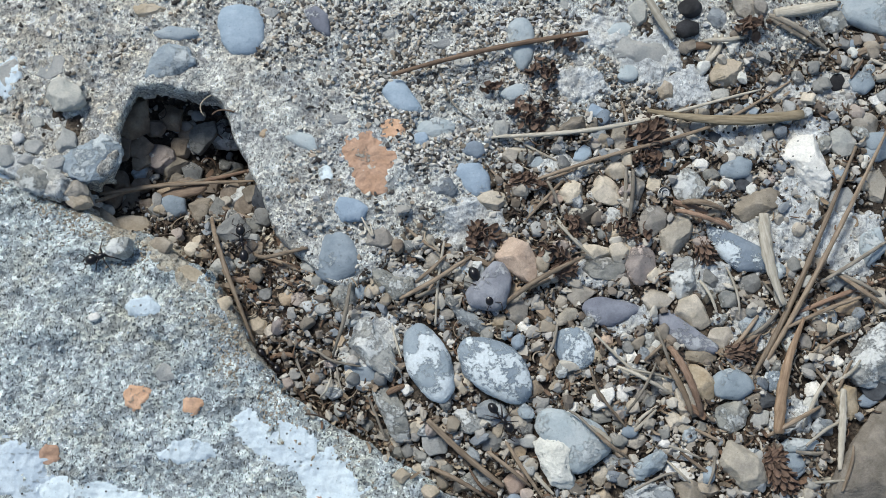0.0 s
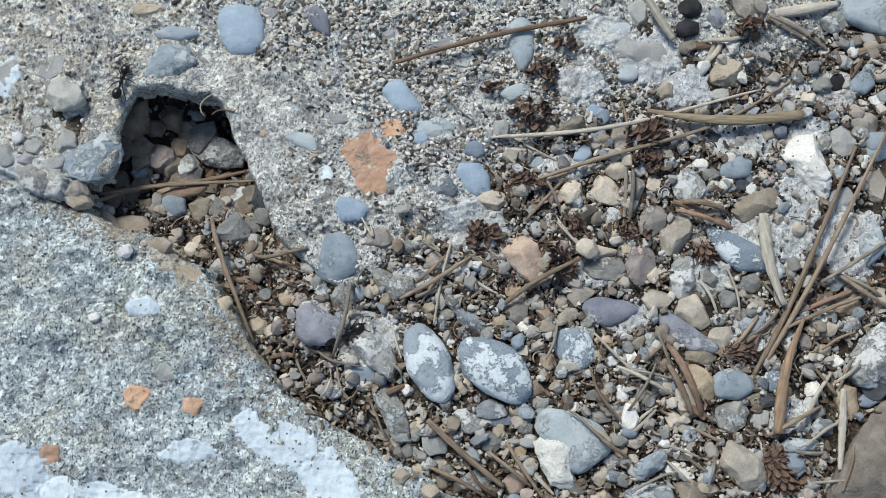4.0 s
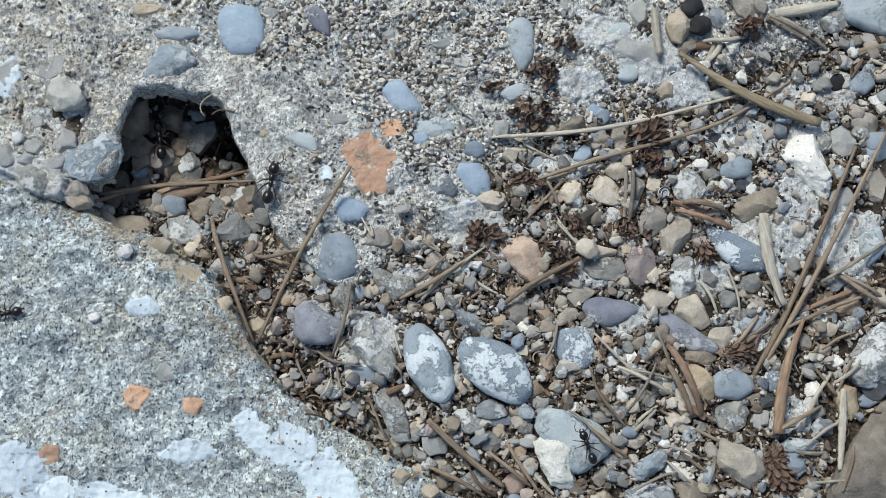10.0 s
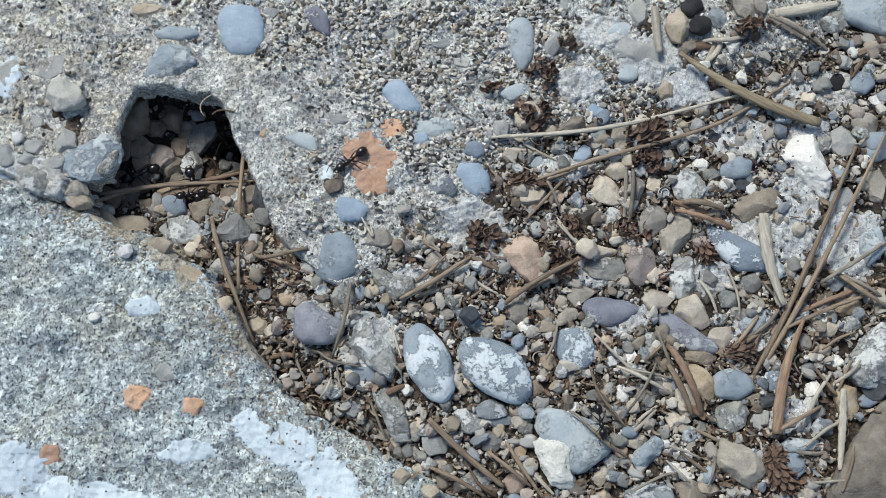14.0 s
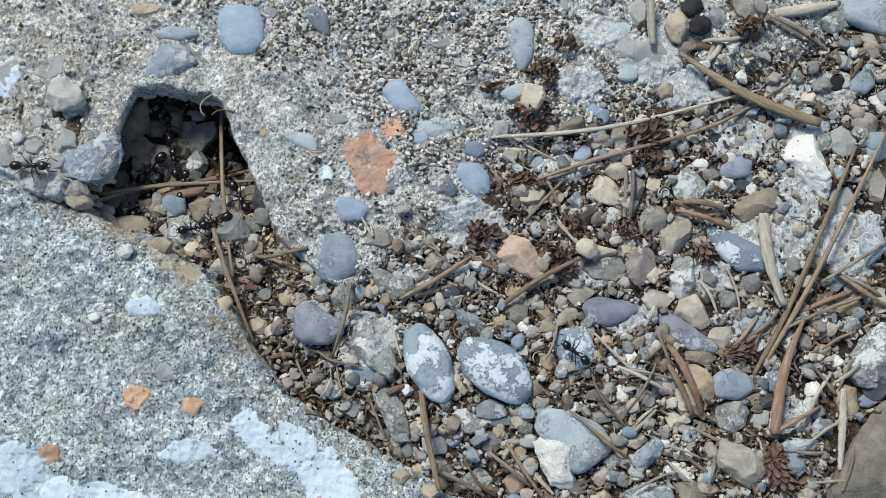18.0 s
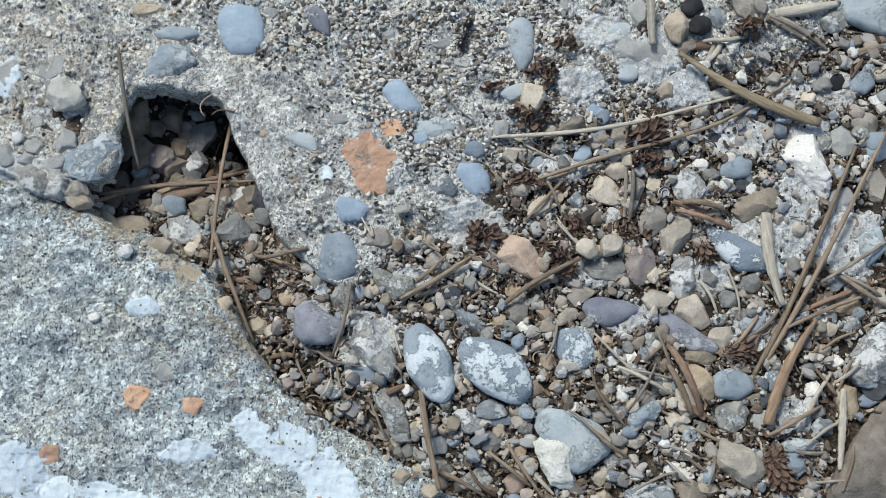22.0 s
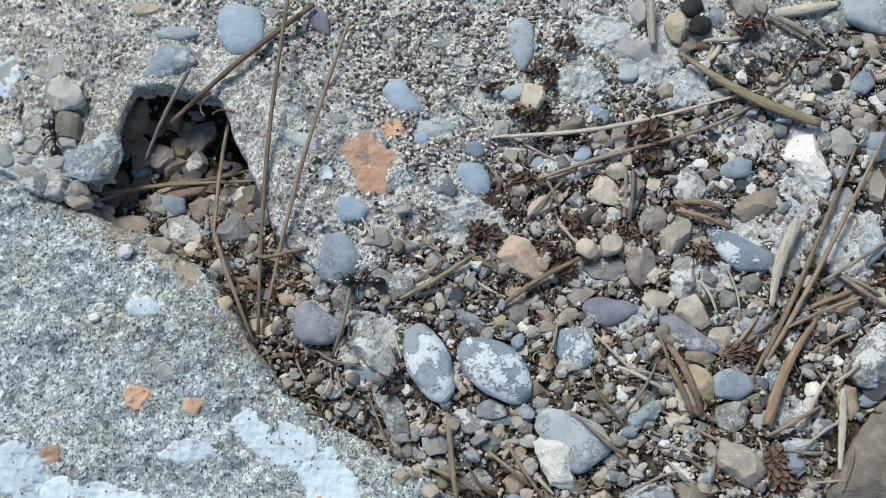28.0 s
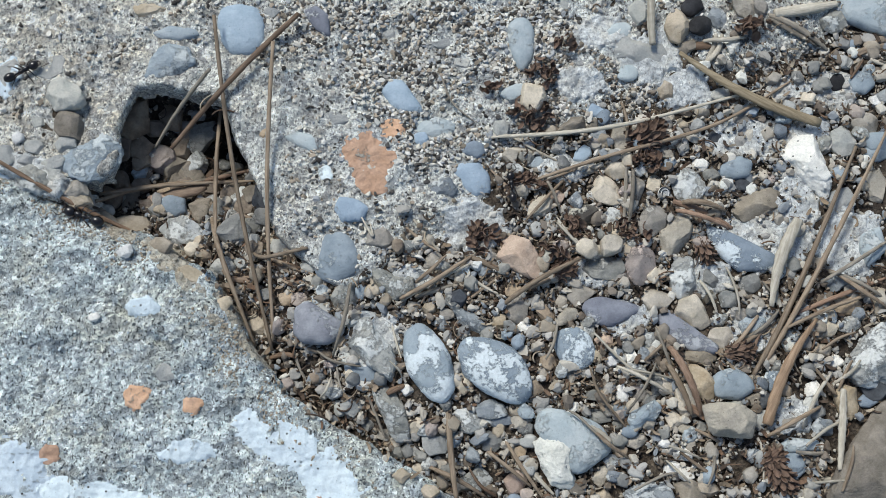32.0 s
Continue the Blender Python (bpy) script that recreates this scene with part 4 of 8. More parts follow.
cut_stone(26.6, -39.8, 5.7, "bluepale", [(-144, 5.0), (-112, 6.2), (-56, 6.4), (-7, 7.7), (35, 6.1), (68, 4.8), (75, 5.1), (107, 7.2), (166, 7.9)])
cut_stone(23.3, -44.2, 4.1, "chalk", [(-162, 3.5), (-147, 3.5), (-111, 4.9), (-71, 5.9), (1, 3.8), (21, 3.8), (59, 4.4), (99, 5.2), (134, 5.9)], lift=1.6)
cut_stone(5.2, -36.1, 2.4, "whitecrust", [(-171, 2.5), (-108, 2.4), (-61, 2.6), (22, 2.6), (59, 2.2), (109, 2.8)])
cut_stone(9.9, -33.8, 2.3, "bluecrust", [(-152, 2.9), (-105, 2.0), (-75, 2.0), (11, 3.1), (68, 2.1), (112, 2.1)])
cut_stone(9.9, -40.1, 1.5, "grey", [(-169, 2.1), (-104, 2.2), (-47, 2.2), (19, 2.2), (71, 2.1), (128, 2.3)])
cut_stone(41.9, -50.9, 3.2, "bluecrust", [(-177, 5.0), (-90, 2.1), (-34, 4.7), (31, 4.1), (92, 2.4), (126, 3.3)])
cut_stone(32.4, -47.1, 1.7, "cream", [(-160, 2.0), (-124, 2.1), (-48, 1.5), (4, 1.9), (90, 1.9), (134, 1.5)])
cut_stone(32.7, -51.2, 1.3, "beige", [(-141, 1.3), (-52, 1.3), (41, 1.4), (112, 1.2)])
cut_stone(15.0, -48.1, 2.1, "pink", [(-155, 2.3), (-82, 2.5), (-29, 2.1), (25, 2.3), (108, 2.5), (139, 2.0)])
cut_stone(39.8, -40.0, 1.7, "cream", [(-110, 1.8), (-55, 1.5), (38, 2.0), (90, 1.6), (150, 1.7)])
cut_stone(34.1, -31.1, 1.1, "cream", [(-159, 1.0), (-40, 1.1), (12, 1.0), (100, 1.4), (164, 1.0)])
cut_stone(20.7, -26.0, 1.1, "cream", [(-156, 1.1), (-68, 1.1), (18, 1.1), (110, 1.0)])
cut_stone(26.4, -27.0, 1.1, "greywarm", [(-136, 1.0), (-26, 1.1), (47, 1.1), (134, 1.1)])
cut_stone(38.8, -22.5, 1.3, "white", [(-153, 1.1), (-44, 1.4), (31, 1.3), (118, 1.5)])
cut_stone(44.1, -20.2, 1.6, "chalk", [(-139, 2.1), (-70, 1.2), (1, 2.3), (85, 1.5), (131, 1.5)])
cut_stone(33.7, -19.5, 1.5, "pink", [(-144, 1.6), (-75, 1.4), (-2, 1.8), (77, 1.3), (132, 1.6)])
cut_stone(59.7, -28.7, 3.3, "slate", [(-158, 4.0), (-97, 3.0), (-58, 3.4), (17, 4.1), (58, 3.3), (103, 3.3), (131, 3.7), (177, 4.1)])
cut_stone(59.4, -35.0, 3.0, "greyrough", [(-160, 3.3), (-119, 3.4), (-67, 3.1), (-27, 3.1), (37, 3.4), (105, 2.9), (123, 3.0)])
cut_stone(68.4, -27.7, 1.9, "slatecrust", [(-157, 1.8), (-79, 2.3), (-30, 1.8), (26, 2.0), (98, 2.1), (155, 1.9)])
cut_stone(66.9, -32.0, 1.5, "darkslate", [(-164, 1.8), (-77, 1.3), (-33, 1.6), (58, 1.6), (124, 1.4)])
cut_stone(87.5, -44.7, 5.8, "greybrown", [(-143, 12.0), (-90, 8.8), (-5, 6.0), (69, 13.2), (136, 6.5), (143, 5.6), (150, 5.7), (164, 7.4)])
cut_stone(89.7, -23.2, 5.2, "whitecrust", [(-163, 6.7), (-124, 6.6), (-83, 5.9), (-5, 4.5), (60, 8.0), (122, 5.1), (138, 4.5), (154, 4.9)])
cut_stone(83.3, -32.1, 2.5, "creamtan", [(-165, 2.2), (-122, 3.0), (-34, 2.7), (6, 2.3), (70, 3.1), (133, 2.9)])
cut_stone(88.0, -31.7, 1.6, "slatecrust", [(-167, 2.1), (-97, 1.7), (-59, 1.5), (16, 2.0), (76, 1.8), (133, 1.5)])
cut_stone(76.0, -32.4, 1.5, "chalk", [(-150, 1.5), (-77, 1.7), (-1, 1.4), (60, 1.6), (144, 1.5)])
cut_stone(80.5, -17.1, 1.8, "cream", [(-140, 2.4), (-69, 1.7), (-32, 1.8), (49, 2.3), (109, 1.8), (162, 1.9)])
cut_stone(85.7, -16.0, 1.8, "whitecrust", [(-115, 2.2), (-55, 1.6), (11, 2.2), (103, 1.7), (152, 1.8)])
cut_stone(72.6, -45.7, 1.3, "slate", [(-147, 1.5), (-49, 1.2), (32, 1.4), (136, 1.2)])
cut_stone(-10.5, -34.1, 3.7, "greyrough", [(-156, 2.3), (-136, 3.6), (-60, 6.5), (5, 3.0), (19, 2.5), (53, 4.0), (124, 6.0)])
cut_stone(-3.0, -24.1, 5.5, "slatecrust", [(-172, 4.7), (-143, 4.6), (-109, 6.9), (-37, 7.7), (6, 4.7), (34, 4.5), (63, 6.3), (119, 8.4), (165, 6.3)])
cut_stone(-14.5, -20.8, 4.3, "whitecrust", [(-134, 3.6), (-124, 3.8), (-20, 5.7), (22, 3.3), (35, 3.6), (106, 6.3), (159, 4.9)])
cut_stone(-9.5, -39.7, 1.3, "cream", [(-154, 1.4), (-72, 1.3), (0, 1.3), (62, 1.4), (139, 1.3)])
cut_stone(-20.8, -10.1, 2.4, "greyrough", [(-156, 2.8), (-107, 2.7), (-52, 2.5), (13, 2.6), (81, 2.7), (148, 2.4)])
cut_stone(-2.0, -2.4, 1.7, "greywarm", [(-135, 2.5), (-79, 1.7), (-30, 1.7), (36, 2.1), (117, 1.7), (164, 1.7)])
cut_stone(-81.9, 33.4, 3.4, "greypale", [(-146, 3.6), (-87, 3.3), (-36, 4.6), (25, 3.6), (64, 3.2), (123, 4.2), (159, 4.0)])
cut_stone(-81.2, 23.2, 2.2, "greypale", [(-151, 2.3), (-61, 2.4), (8, 2.1), (67, 2.6), (154, 2.2)])
cut_stone(-89.1, 18.8, 1.5, "greypale", [(-136, 1.7), (-75, 1.6), (-14, 1.6), (65, 1.7), (142, 1.5)])
cut_stone(-78.5, 12.8, 2.1, "greywarm", [(-105, 1.9), (-66, 2.3), (24, 2.3), (69, 2.0), (157, 2.3)])
cut_stone(-74.4, 8.4, 2.0, "beige", [(-137, 1.4), (-78, 2.5), (31, 1.8), (55, 1.4), (129, 3.1)])
cut_stone(-53.9, 11.1, 2.9, "greybrown", [(-162, 2.4), (-124, 2.8), (-34, 2.2), (31, 2.9), (85, 2.6), (129, 2.6)], pit=True)
cut_stone(-47.6, -2.7, 2.2, "greypale", [(-148, 3.0), (-85, 1.9), (-41, 2.3), (41, 2.6), (113, 2.0), (147, 2.3)])
cut_stone(-45.5, 4.5, 3.8, "grey", [(-123, 3.5), (-80, 3.1), (-13, 3.6), (41, 3.4), (115, 3.3), (147, 3.2)], pit=True)
cut_stone(-55.7, 29.3, 3.6, "grey", [(-159, 3.7), (-117, 3.8), (-42, 2.6), (-35, 2.5), (12, 3.7), (103, 3.0), (133, 2.6)], pit=True)
cut_stone(-57.3, 20.5, 2.5, "grey", [(-158, 1.8), (-68, 2.4), (-12, 2.2), (59, 2.1), (122, 2.5)], pit=True)
cut_stone(-60.8, 18.8, 2.0, "greybrown", [(-167, 1.8), (-90, 1.7), (-6, 2.0), (39, 1.6), (138, 1.8)], pit=True)
cut_stone(-68.7, 25.5, 2.8, "brown", [(-171, 2.6), (-112, 2.4), (-33, 2.3), (51, 2.5), (117, 2.3)], pit=True)
cut_stone(-62.1, 21.5, 2.9, "greybrown", [(-118, 3.1), (-59, 1.9), (-39, 2.2), (70, 2.9), (133, 1.8)], pit=True)
cut_stone(-68.1, 20.2, 1.9, "brown", [(-127, 1.5), (-36, 1.7), (42, 1.6), (128, 1.6)], pit=True)
cut_stone(-72.6, 17.8, 2.5, "brown", [(-159, 2.0), (-77, 2.3), (14, 1.8), (80, 2.6), (153, 2.1)], pit=True)
cut_stone(-70.1, 31.8, 4.7, "brown", [(-120, 5.1), (-66, 4.3), (7, 3.5), (86, 4.9), (170, 3.3)], pit=True)
cut_stone(-62.4, 33.2, 3.0, "brown", [(-158, 2.3), (-99, 2.8), (-6, 2.4), (66, 2.6), (142, 2.9)], pit=True)
cut_stone(-46.3, 13.7, 2.4, "whitecrust", [(-102, 3.1), (-54, 1.6), (-19, 1.8), (55, 3.0), (136, 1.5), (161, 1.7)], pit=True)
cut_stone(-60.1, 11.8, 2.9, "slate", [(-165, 2.6), (-117, 2.3), (-60, 2.7), (8, 2.7), (76, 2.2), (114, 2.7)], pit=True)
cut_stone(-65.9, 11.8, 2.0, "brown", [(-163, 1.6), (-106, 1.7), (-26, 1.8), (49, 1.6), (114, 1.9)], pit=True)
cut_stone(-49.9, 10.5, 2.3, "grey", [(-146, 1.9), (-51, 2.3), (11, 1.6), (58, 2.4), (152, 1.8)], pit=True)
cut_stone(-40.3, 11.9, 2.6, "darkslate", [(-153, 1.7), (-74, 3.3), (10, 1.5), (45, 2.1), (174, 1.8)], pit=True)
pebble(-42.1, 6.6, 5.0, 5.0, 3.0, 0, "grey")
pebble(-44.4, 11.8, 5.3, 5.8, 3.2, 20, "brown")
pebble(89.0, -29.9, 6.5, 5.8, 2.9, 0, "darkslate")
pebble(50.2, -31.5, 5.5, 6.5, 3.3, 25, "cream")
pebble(11.2, -35.7, 7.7, 3.4, 1.7, -10, "bluecrust")
pebble(70.9, -44.8, 5.8, 4.8, 2.4, 10, "slate")
pebble(94.9, 33.2, 3.1, 3.4, 2.8, 0, "white")
pebble(36.9, -30.4, 3.1, 4.6, 2.2, 0, "white")
pebble(39.6, -25.6, 6.0, 3.1, 1.9, -10, "whitecrust")
pebble(45.3, -40.6, 3.1, 2.9, 2.3, 0, "white")
pebble(14.8, 20.7, 4.1, 3.4, 2.0, 0, "greywarm")
pebble(70.2, 54.7, 3.6, 4.8, 2.2, 0, "greywarm")
pebble(24.4, 11.4, 4.1, 3.6, 2.2, 0, "pink")
pebble(-5.3, -5.8, 4.8, 3.6, 1.8, 20, "bluecrust")
pebble(0.7, -13.6, 3.6, 3.1, 1.9, 0, "greywarm")
pebble(-2.9, -12.5, 3.8, 3.1, 1.9, 0, "beige")
pebble(17.3, -16.7, 4.1, 2.9, 1.4, -10, "white")
pebble(21.8, -23.9, 3.6, 4.1, 2.2, 0, "tan")
pebble(25.2, -29.1, 4.3, 2.6, 1.8, 20, "creamtan")
pebble(31.0, -30.9, 3.6, 2.9, 2.0, 0, "grey")
pebble(30.3, -17.9, 3.6, 4.8, 2.2, 10, "greyrough")
pebble(39.1, -33.2, 3.4, 3.8, 2.0, 0, "cream")
pebble(42.7, -32.0, 3.4, 3.1, 2.2, 0, "grey")
pebble(33.9, -33.7, 3.1, 3.4, 2.2, 0, "greywarm")
pebble(61.9, -22.1, 4.1, 3.4, 2.0, 0, "grey")
pebble(76.6, -29.7, 4.1, 4.3, 2.9, 0, "white")
pebble(76.8, -34.3, 4.1, 3.1, 1.9, 0, "grey")
pebble(71.0, -36.6, 4.8, 3.1, 1.9, 20, "greywarm")
pebble(70.3, -18.0, 4.3, 3.6, 2.2, 10, "tan")
pebble(75.5, -19.8, 3.6, 4.3, 2.2, 0, "greywarm")
pebble(85.3, -11.9, 7.2, 4.8, 1.9, 10, "tan")
pebble(55.4, 11.4, 3.6, 3.1, 1.9, 0, "beige")
pebble(57.9, 16.3, 4.1, 3.1, 1.9, 0, "grey")
pebble(55.7, 18.9, 4.1, 3.4, 2.0, 0, "white")
pebble(60.8, 12.5, 4.3, 2.6, 1.3, 0, "beige")
pebble(56.3, -5.9, 4.1, 5.3, 2.0, 20, "grey")
pebble(60.3, -10.7, 4.8, 4.3, 2.2, 0, "greyrough")
pebble(62.9, -14.4, 3.6, 3.6, 2.2, 0, "greywarm")
pebble(85.7, 11.3, 7.2, 5.3, 1.6, 30, "greypale")
pebble(93.3, 13.9, 4.8, 8.4, 2.4, 0, "greywarm")
pebble(93.8, 21.6, 6.0, 4.8, 1.9, 0, "slate")
pebble(38.9, 24.8, 6.0, 7.2, 2.4, 0, "greywarm")
pebble(34.0, 25.4, 4.3, 3.1, 1.9, 10, "bluecrust")
pebble(48.5, 21.5, 4.3, 3.6, 1.8, 0, "greywarm")
pebble(59.3, 24.9, 4.1, 3.6, 2.2, 0, "darkslate")
pebble(49.0, 35.5, 4.1, 4.8, 2.0, 0, "beige")
pebble(40.4, 39.3, 4.8, 4.1, 2.0, 0, "bluepale")
pebble(43.7, 54.4, 4.8, 7.2, 1.9, 10, "greypale")
pebble(60.8, 34.4, 4.8, 3.6, 2.2, 0, "greypale")
pebble(64.9, 29.2, 3.6, 3.1, 1.9, 0, "greywarm")
pebble(56.4, 30.6, 4.1, 3.1, 1.9, 0, "greywarm")
pebble(49.0, 29.4, 3.6, 2.9, 1.7, 0, "cream")
pebble(-30.4, -10.6, 4.1, 3.4, 2.0, 0, "pinkgrey")
pebble(-37.8, -9.1, 3.6, 3.4, 2.0, 0, "grey")
pebble(-39.9, -15.4, 5.5, 4.8, 2.9, -30, "beige")
pebble(-36.6, -16.8, 3.6, 3.4, 2.4, 0, "cream")
pebble(-33.4, -10.5, 3.4, 2.9, 2.0, 0, "tan")
pebble(-17.0, -26.0, 8.4, 3.6, 1.4, -20, "slate")
pebble(-7.5, -29.6, 3.1, 2.9, 2.3, 0, "white")
pebble(-4.6, -36.5, 2.9, 3.6, 2.0, 0, "cream")
pebble(-19.4, -26.0, 2.9, 3.1, 2.3, 0, "cream")
pebble(-21.8, -19.6, 3.6, 3.1, 2.2, 30, "tan")
pebble(-23.1, -28.2, 3.1, 2.6, 1.8, 0, "greywarm")
pebble(-12.4, -38.7, 3.6, 2.9, 2.0, 0, "greywarm")
pebble(-9.4, -42.2, 3.4, 2.9, 2.0, 0, "grey")
pebble(-5.2, -45.7, 2.9, 2.9, 2.0, 0, "cream")
pebble(4.8, -48.9, 3.6, 2.9, 2.3, 0, "cream")
pebble(0.7, -45.7, 4.1, 3.1, 1.9, 0, "grey")
pebble(-11.2, -40.4, 2.9, 2.4, 1.7, 0, "tan")
pebble(17.0, -37.7, 3.6, 3.4, 2.0, 0, "grey")
pebble(15.8, -42.3, 4.1, 2.9, 1.7, 10, "tan")
pebble(46.8, -45.7, 4.1, 3.4, 2.0, 0, "white")
pebble(53.4, -49.7, 6.0, 3.6, 2.2, 0, "beige")
pebble(36.6, -42.3, 3.4, 2.9, 2.0, 0, "tan")
pebble(26.4, -33.2, 3.6, 2.9, 2.0, 0, "white")
pebble(35.3, -23.9, 3.4, 2.9, 2.0, 0, "white")
pebble(43.2, -19.1, 4.3, 3.4, 2.0, 20, "whitecrust")
pebble(38.4, -20.9, 3.6, 3.4, 2.4, 0, "grey")
pebble(3.1, -49.1, 2.9, 3.1, 2.0, 0, "greywarm")
pebble(-2.7, -50.2, 4.3, 3.6, 2.2, 0, "beige")
pebble(70.8, -29.7, 3.1, 3.4, 1.9, 0, "tan")
pebble(81.9, -23.8, 3.6, 3.1, 1.9, 0, "white")
pebble(79.1, -21.5, 4.1, 3.1, 1.9, 0, "beige")
pebble(75.7, -25.1, 3.6, 2.9, 1.7, 0, "grey")
pebble(-82.6, 18.2, 5.3, 4.1, 2.4, 30, "greypale")
pebble(-88.0, 22.2, 4.8, 3.6, 1.8, 0, "greypale")
pebble(-78.0, 10.9, 7.2, 4.8, 2.4, -30, "beige")
pebble(-91.6, 23.9, 3.1, 2.9, 1.7, 0, "white")
pebble(-69.6, 7.3, 10.8, 5.5, 1.9, 5, "beige")
pebble(-59.7, 0.5, 5.3, 4.1, 2.0, -20, "beige")
pebble(-52.7, -5.8, 7.2, 4.1, 1.6, -30, "beige")
pebble(-46.2, -11.7, 4.1, 3.6, 1.8, 0, "beige")
pebble(-66.9, -0.9, 3.6, 3.4, 1.7, 0, "white")
pebble(-72.4, -15.0, 2.6, 2.2, 1.3, 30, "white")
pebble(-57.4, -26.1, 5.3, 4.3, 1.3, 0, "greypale")
pebble(-64.5, 23.7, 7.3, 7.6, 4.4, 0, "pinkgrey", pit=True)
pebble(-60.4, 26.8, 5.3, 5.9, 3.2, 10, "brown", pit=True)
pebble(-68.4, 17.1, 5.0, 4.4, 2.6, 0, "brown", pit=True)
pebble(-70.4, 14.1, 5.0, 8.2, 2.5, -30, "greybrown", pit=True)
pebble(-59.3, 29.8, 4.4, 3.8, 2.3, 0, "brown", pit=True)
pebble(-68.5, 22.4, 5.0, 5.0, 3.0, 0, "brown", pit=True)
pebble(-49.6, 23.2, 5.9, 5.0, 2.5, 0, "grey", pit=True)
pebble(-52.8, 17.6, 5.0, 4.4, 2.6, 0, "brown", pit=True)
pebble(-47.8, 15.0, 5.0, 5.9, 3.0, 0, "brown", pit=True)
pebble(-42.9, 14.5, 5.0, 5.3, 3.0, 0, "greybrown", pit=True)
pebble(-65.8, 30.6, 5.9, 4.4, 2.6, 0, "brown", pit=True)
pebble(-72.4, 25.1, 5.0, 6.4, 3.0, 0, "brown", pit=True)
pebble(-58.4, 17.3, 6.4, 4.4, 2.6, 0, "brown", pit=True)
pebble(-74.9, 14.1, 6.4, 5.0, 3.0, -20, "brown", pit=True)
pebble(-61.9, 15.1, 5.0, 3.8, 2.3, 0, "tan", pit=True)
pebble(-39.7, 8.5, 5.0, 5.0, 3.0, 0, "grey", pit=True)
pebble(-40.8, 1.0, 5.0, 3.8, 2.3, 0, "brown", pit=True)
pebble(-46.6, 8.0, 5.0, 5.0, 3.0, 0, "grey", pit=True)
carried_slate = cut_stone(-26.6, -16.3, 4.5, "slatep", [(-34, 4.5), (7, 3.9), (47, 4.9), (104, 5.6), (157, 3.5), (160, 3.6), (-141, 5.3), (-82, 4.6)], moved=True)
white_lump = pebble(-67.7, -0.8, 6.7, 5.5, 4.4, 0, "whitecrust", moved=True)
amber_stone = cut_stone(52.7, 50.7, 3.3, "beige", [(142, 3.1), (-173, 3.7), (-112, 3.2), (-74, 3.1), (-31, 3.1), (16, 3.7), (67, 3.4), (105, 3.0)], moved=True)
black_stone = cut_stone(55.4, 55.5, 2.2, "black", [(170, 2.4), (-134, 2.3), (-74, 1.9), (-5, 2.4), (70, 2.0), (123, 2.1)], moved=True)
black_lump = pebble(54.9, 54.4, 5.5, 4.3, 3.5, 0, "black", moved=True)
pale_stone = pebble(18.5, 68.4, 7.4, 6.5, 3.9, 0, "cream", moved=True)
oval_white = cut_stone(27.7, 46.0, 2.2, "greypale", [(-139, 2.6), (-88, 1.8), (-50, 1.9), (9, 2.7), (59, 2.4), (114, 1.6), (140, 2.1)], moved=True)
wandering_stone = pebble(28.7, 72.6, 5.8, 5.3, 3.7, 0, "cream", moved=True)
square_stone = cut_stone(60.7, -45.3, 4.3, "greybeige", [(-133, 3.5), (-129, 3.6), (-55, 5.0), (13, 4.1), (36, 3.4), (60, 4.0), (153, 4.5), (164, 4.4)], moved=True)
apricot_stone = cut_stone(17.3, -1.9, 4.1, "pink", [(-148, 3.3), (-134, 3.1), (-54, 6.0), (-12, 3.8), (17, 3.4), (55, 3.9), (110, 4.9), (149, 4.6)], moved=True)
blue_chunk = cut_stone(42.1, -45.0, 2.7, "bluerough", [(-170, 3.5), (-93, 2.7), (-66, 1.9), (-33, 2.6), (32, 3.8), (106, 1.9), (140, 2.6)], moved=True)
mottled_stone = cut_stone(-56.6, 4.7, 4.2, "whitecrust", [(-121, 3.7), (-96, 3.2), (-77, 3.6), (-11, 5.6), (61, 3.4), (79, 3.3), (117, 4.3), (165, 5.3)], moved=True)
angular_stone = cut_stone(-18.4, -33.0, 2.3, "greypale", [(176, 2.1), (-148, 2.3), (-82, 2.2), (6, 2.1), (59, 2.3), (106, 2.4)], moved=True)
brown_stone = pebble(-106.7, 38.0, 8.4, 7.9, 4.8, 0, "greybrown", moved=True)
flat_dark_stone = pebble(-18.2, 70.8, 7.0, 12.0, 2.1, 0, "greybrown", moved=True)
grey_nub = pebble(-45.7, 68.7, 5.5, 6.2, 3.9, 0, "greypale", moved=True)
tan_stone = pebble(-46.2, 31.7, 7.9, 6.7, 4.0, 0, "pink", moved=True)
oval_cream = pebble(10.4, 10.8, 6.7, 4.6, 3.2, 0, "cream", moved=True)
cream_knob = cut_stone(27.6, 12.7, 2.5, "cream", [(-141, 2.5), (-76, 2.4), (-40, 2.5), (20, 2.5), (50, 2.5), (116, 2.5), (146, 2.3)], moved=True)
white_knob = pebble(37.4, -0.8, 4.8, 5.0, 3.4, 0, "cream", moved=True)
white_wedge = pebble(32.8, -31.6, 6.2, 4.3, 2.6, 0, "white", moved=True)
brown_seed = pebble(-7.2, -62.7, 5.0, 3.8, 3.1, 0, "brown", moved=True)
dark_husk_stone = pebble(0.7, -57.8, 4.8, 4.1, 2.9, 0, "darkslate", moved=True)
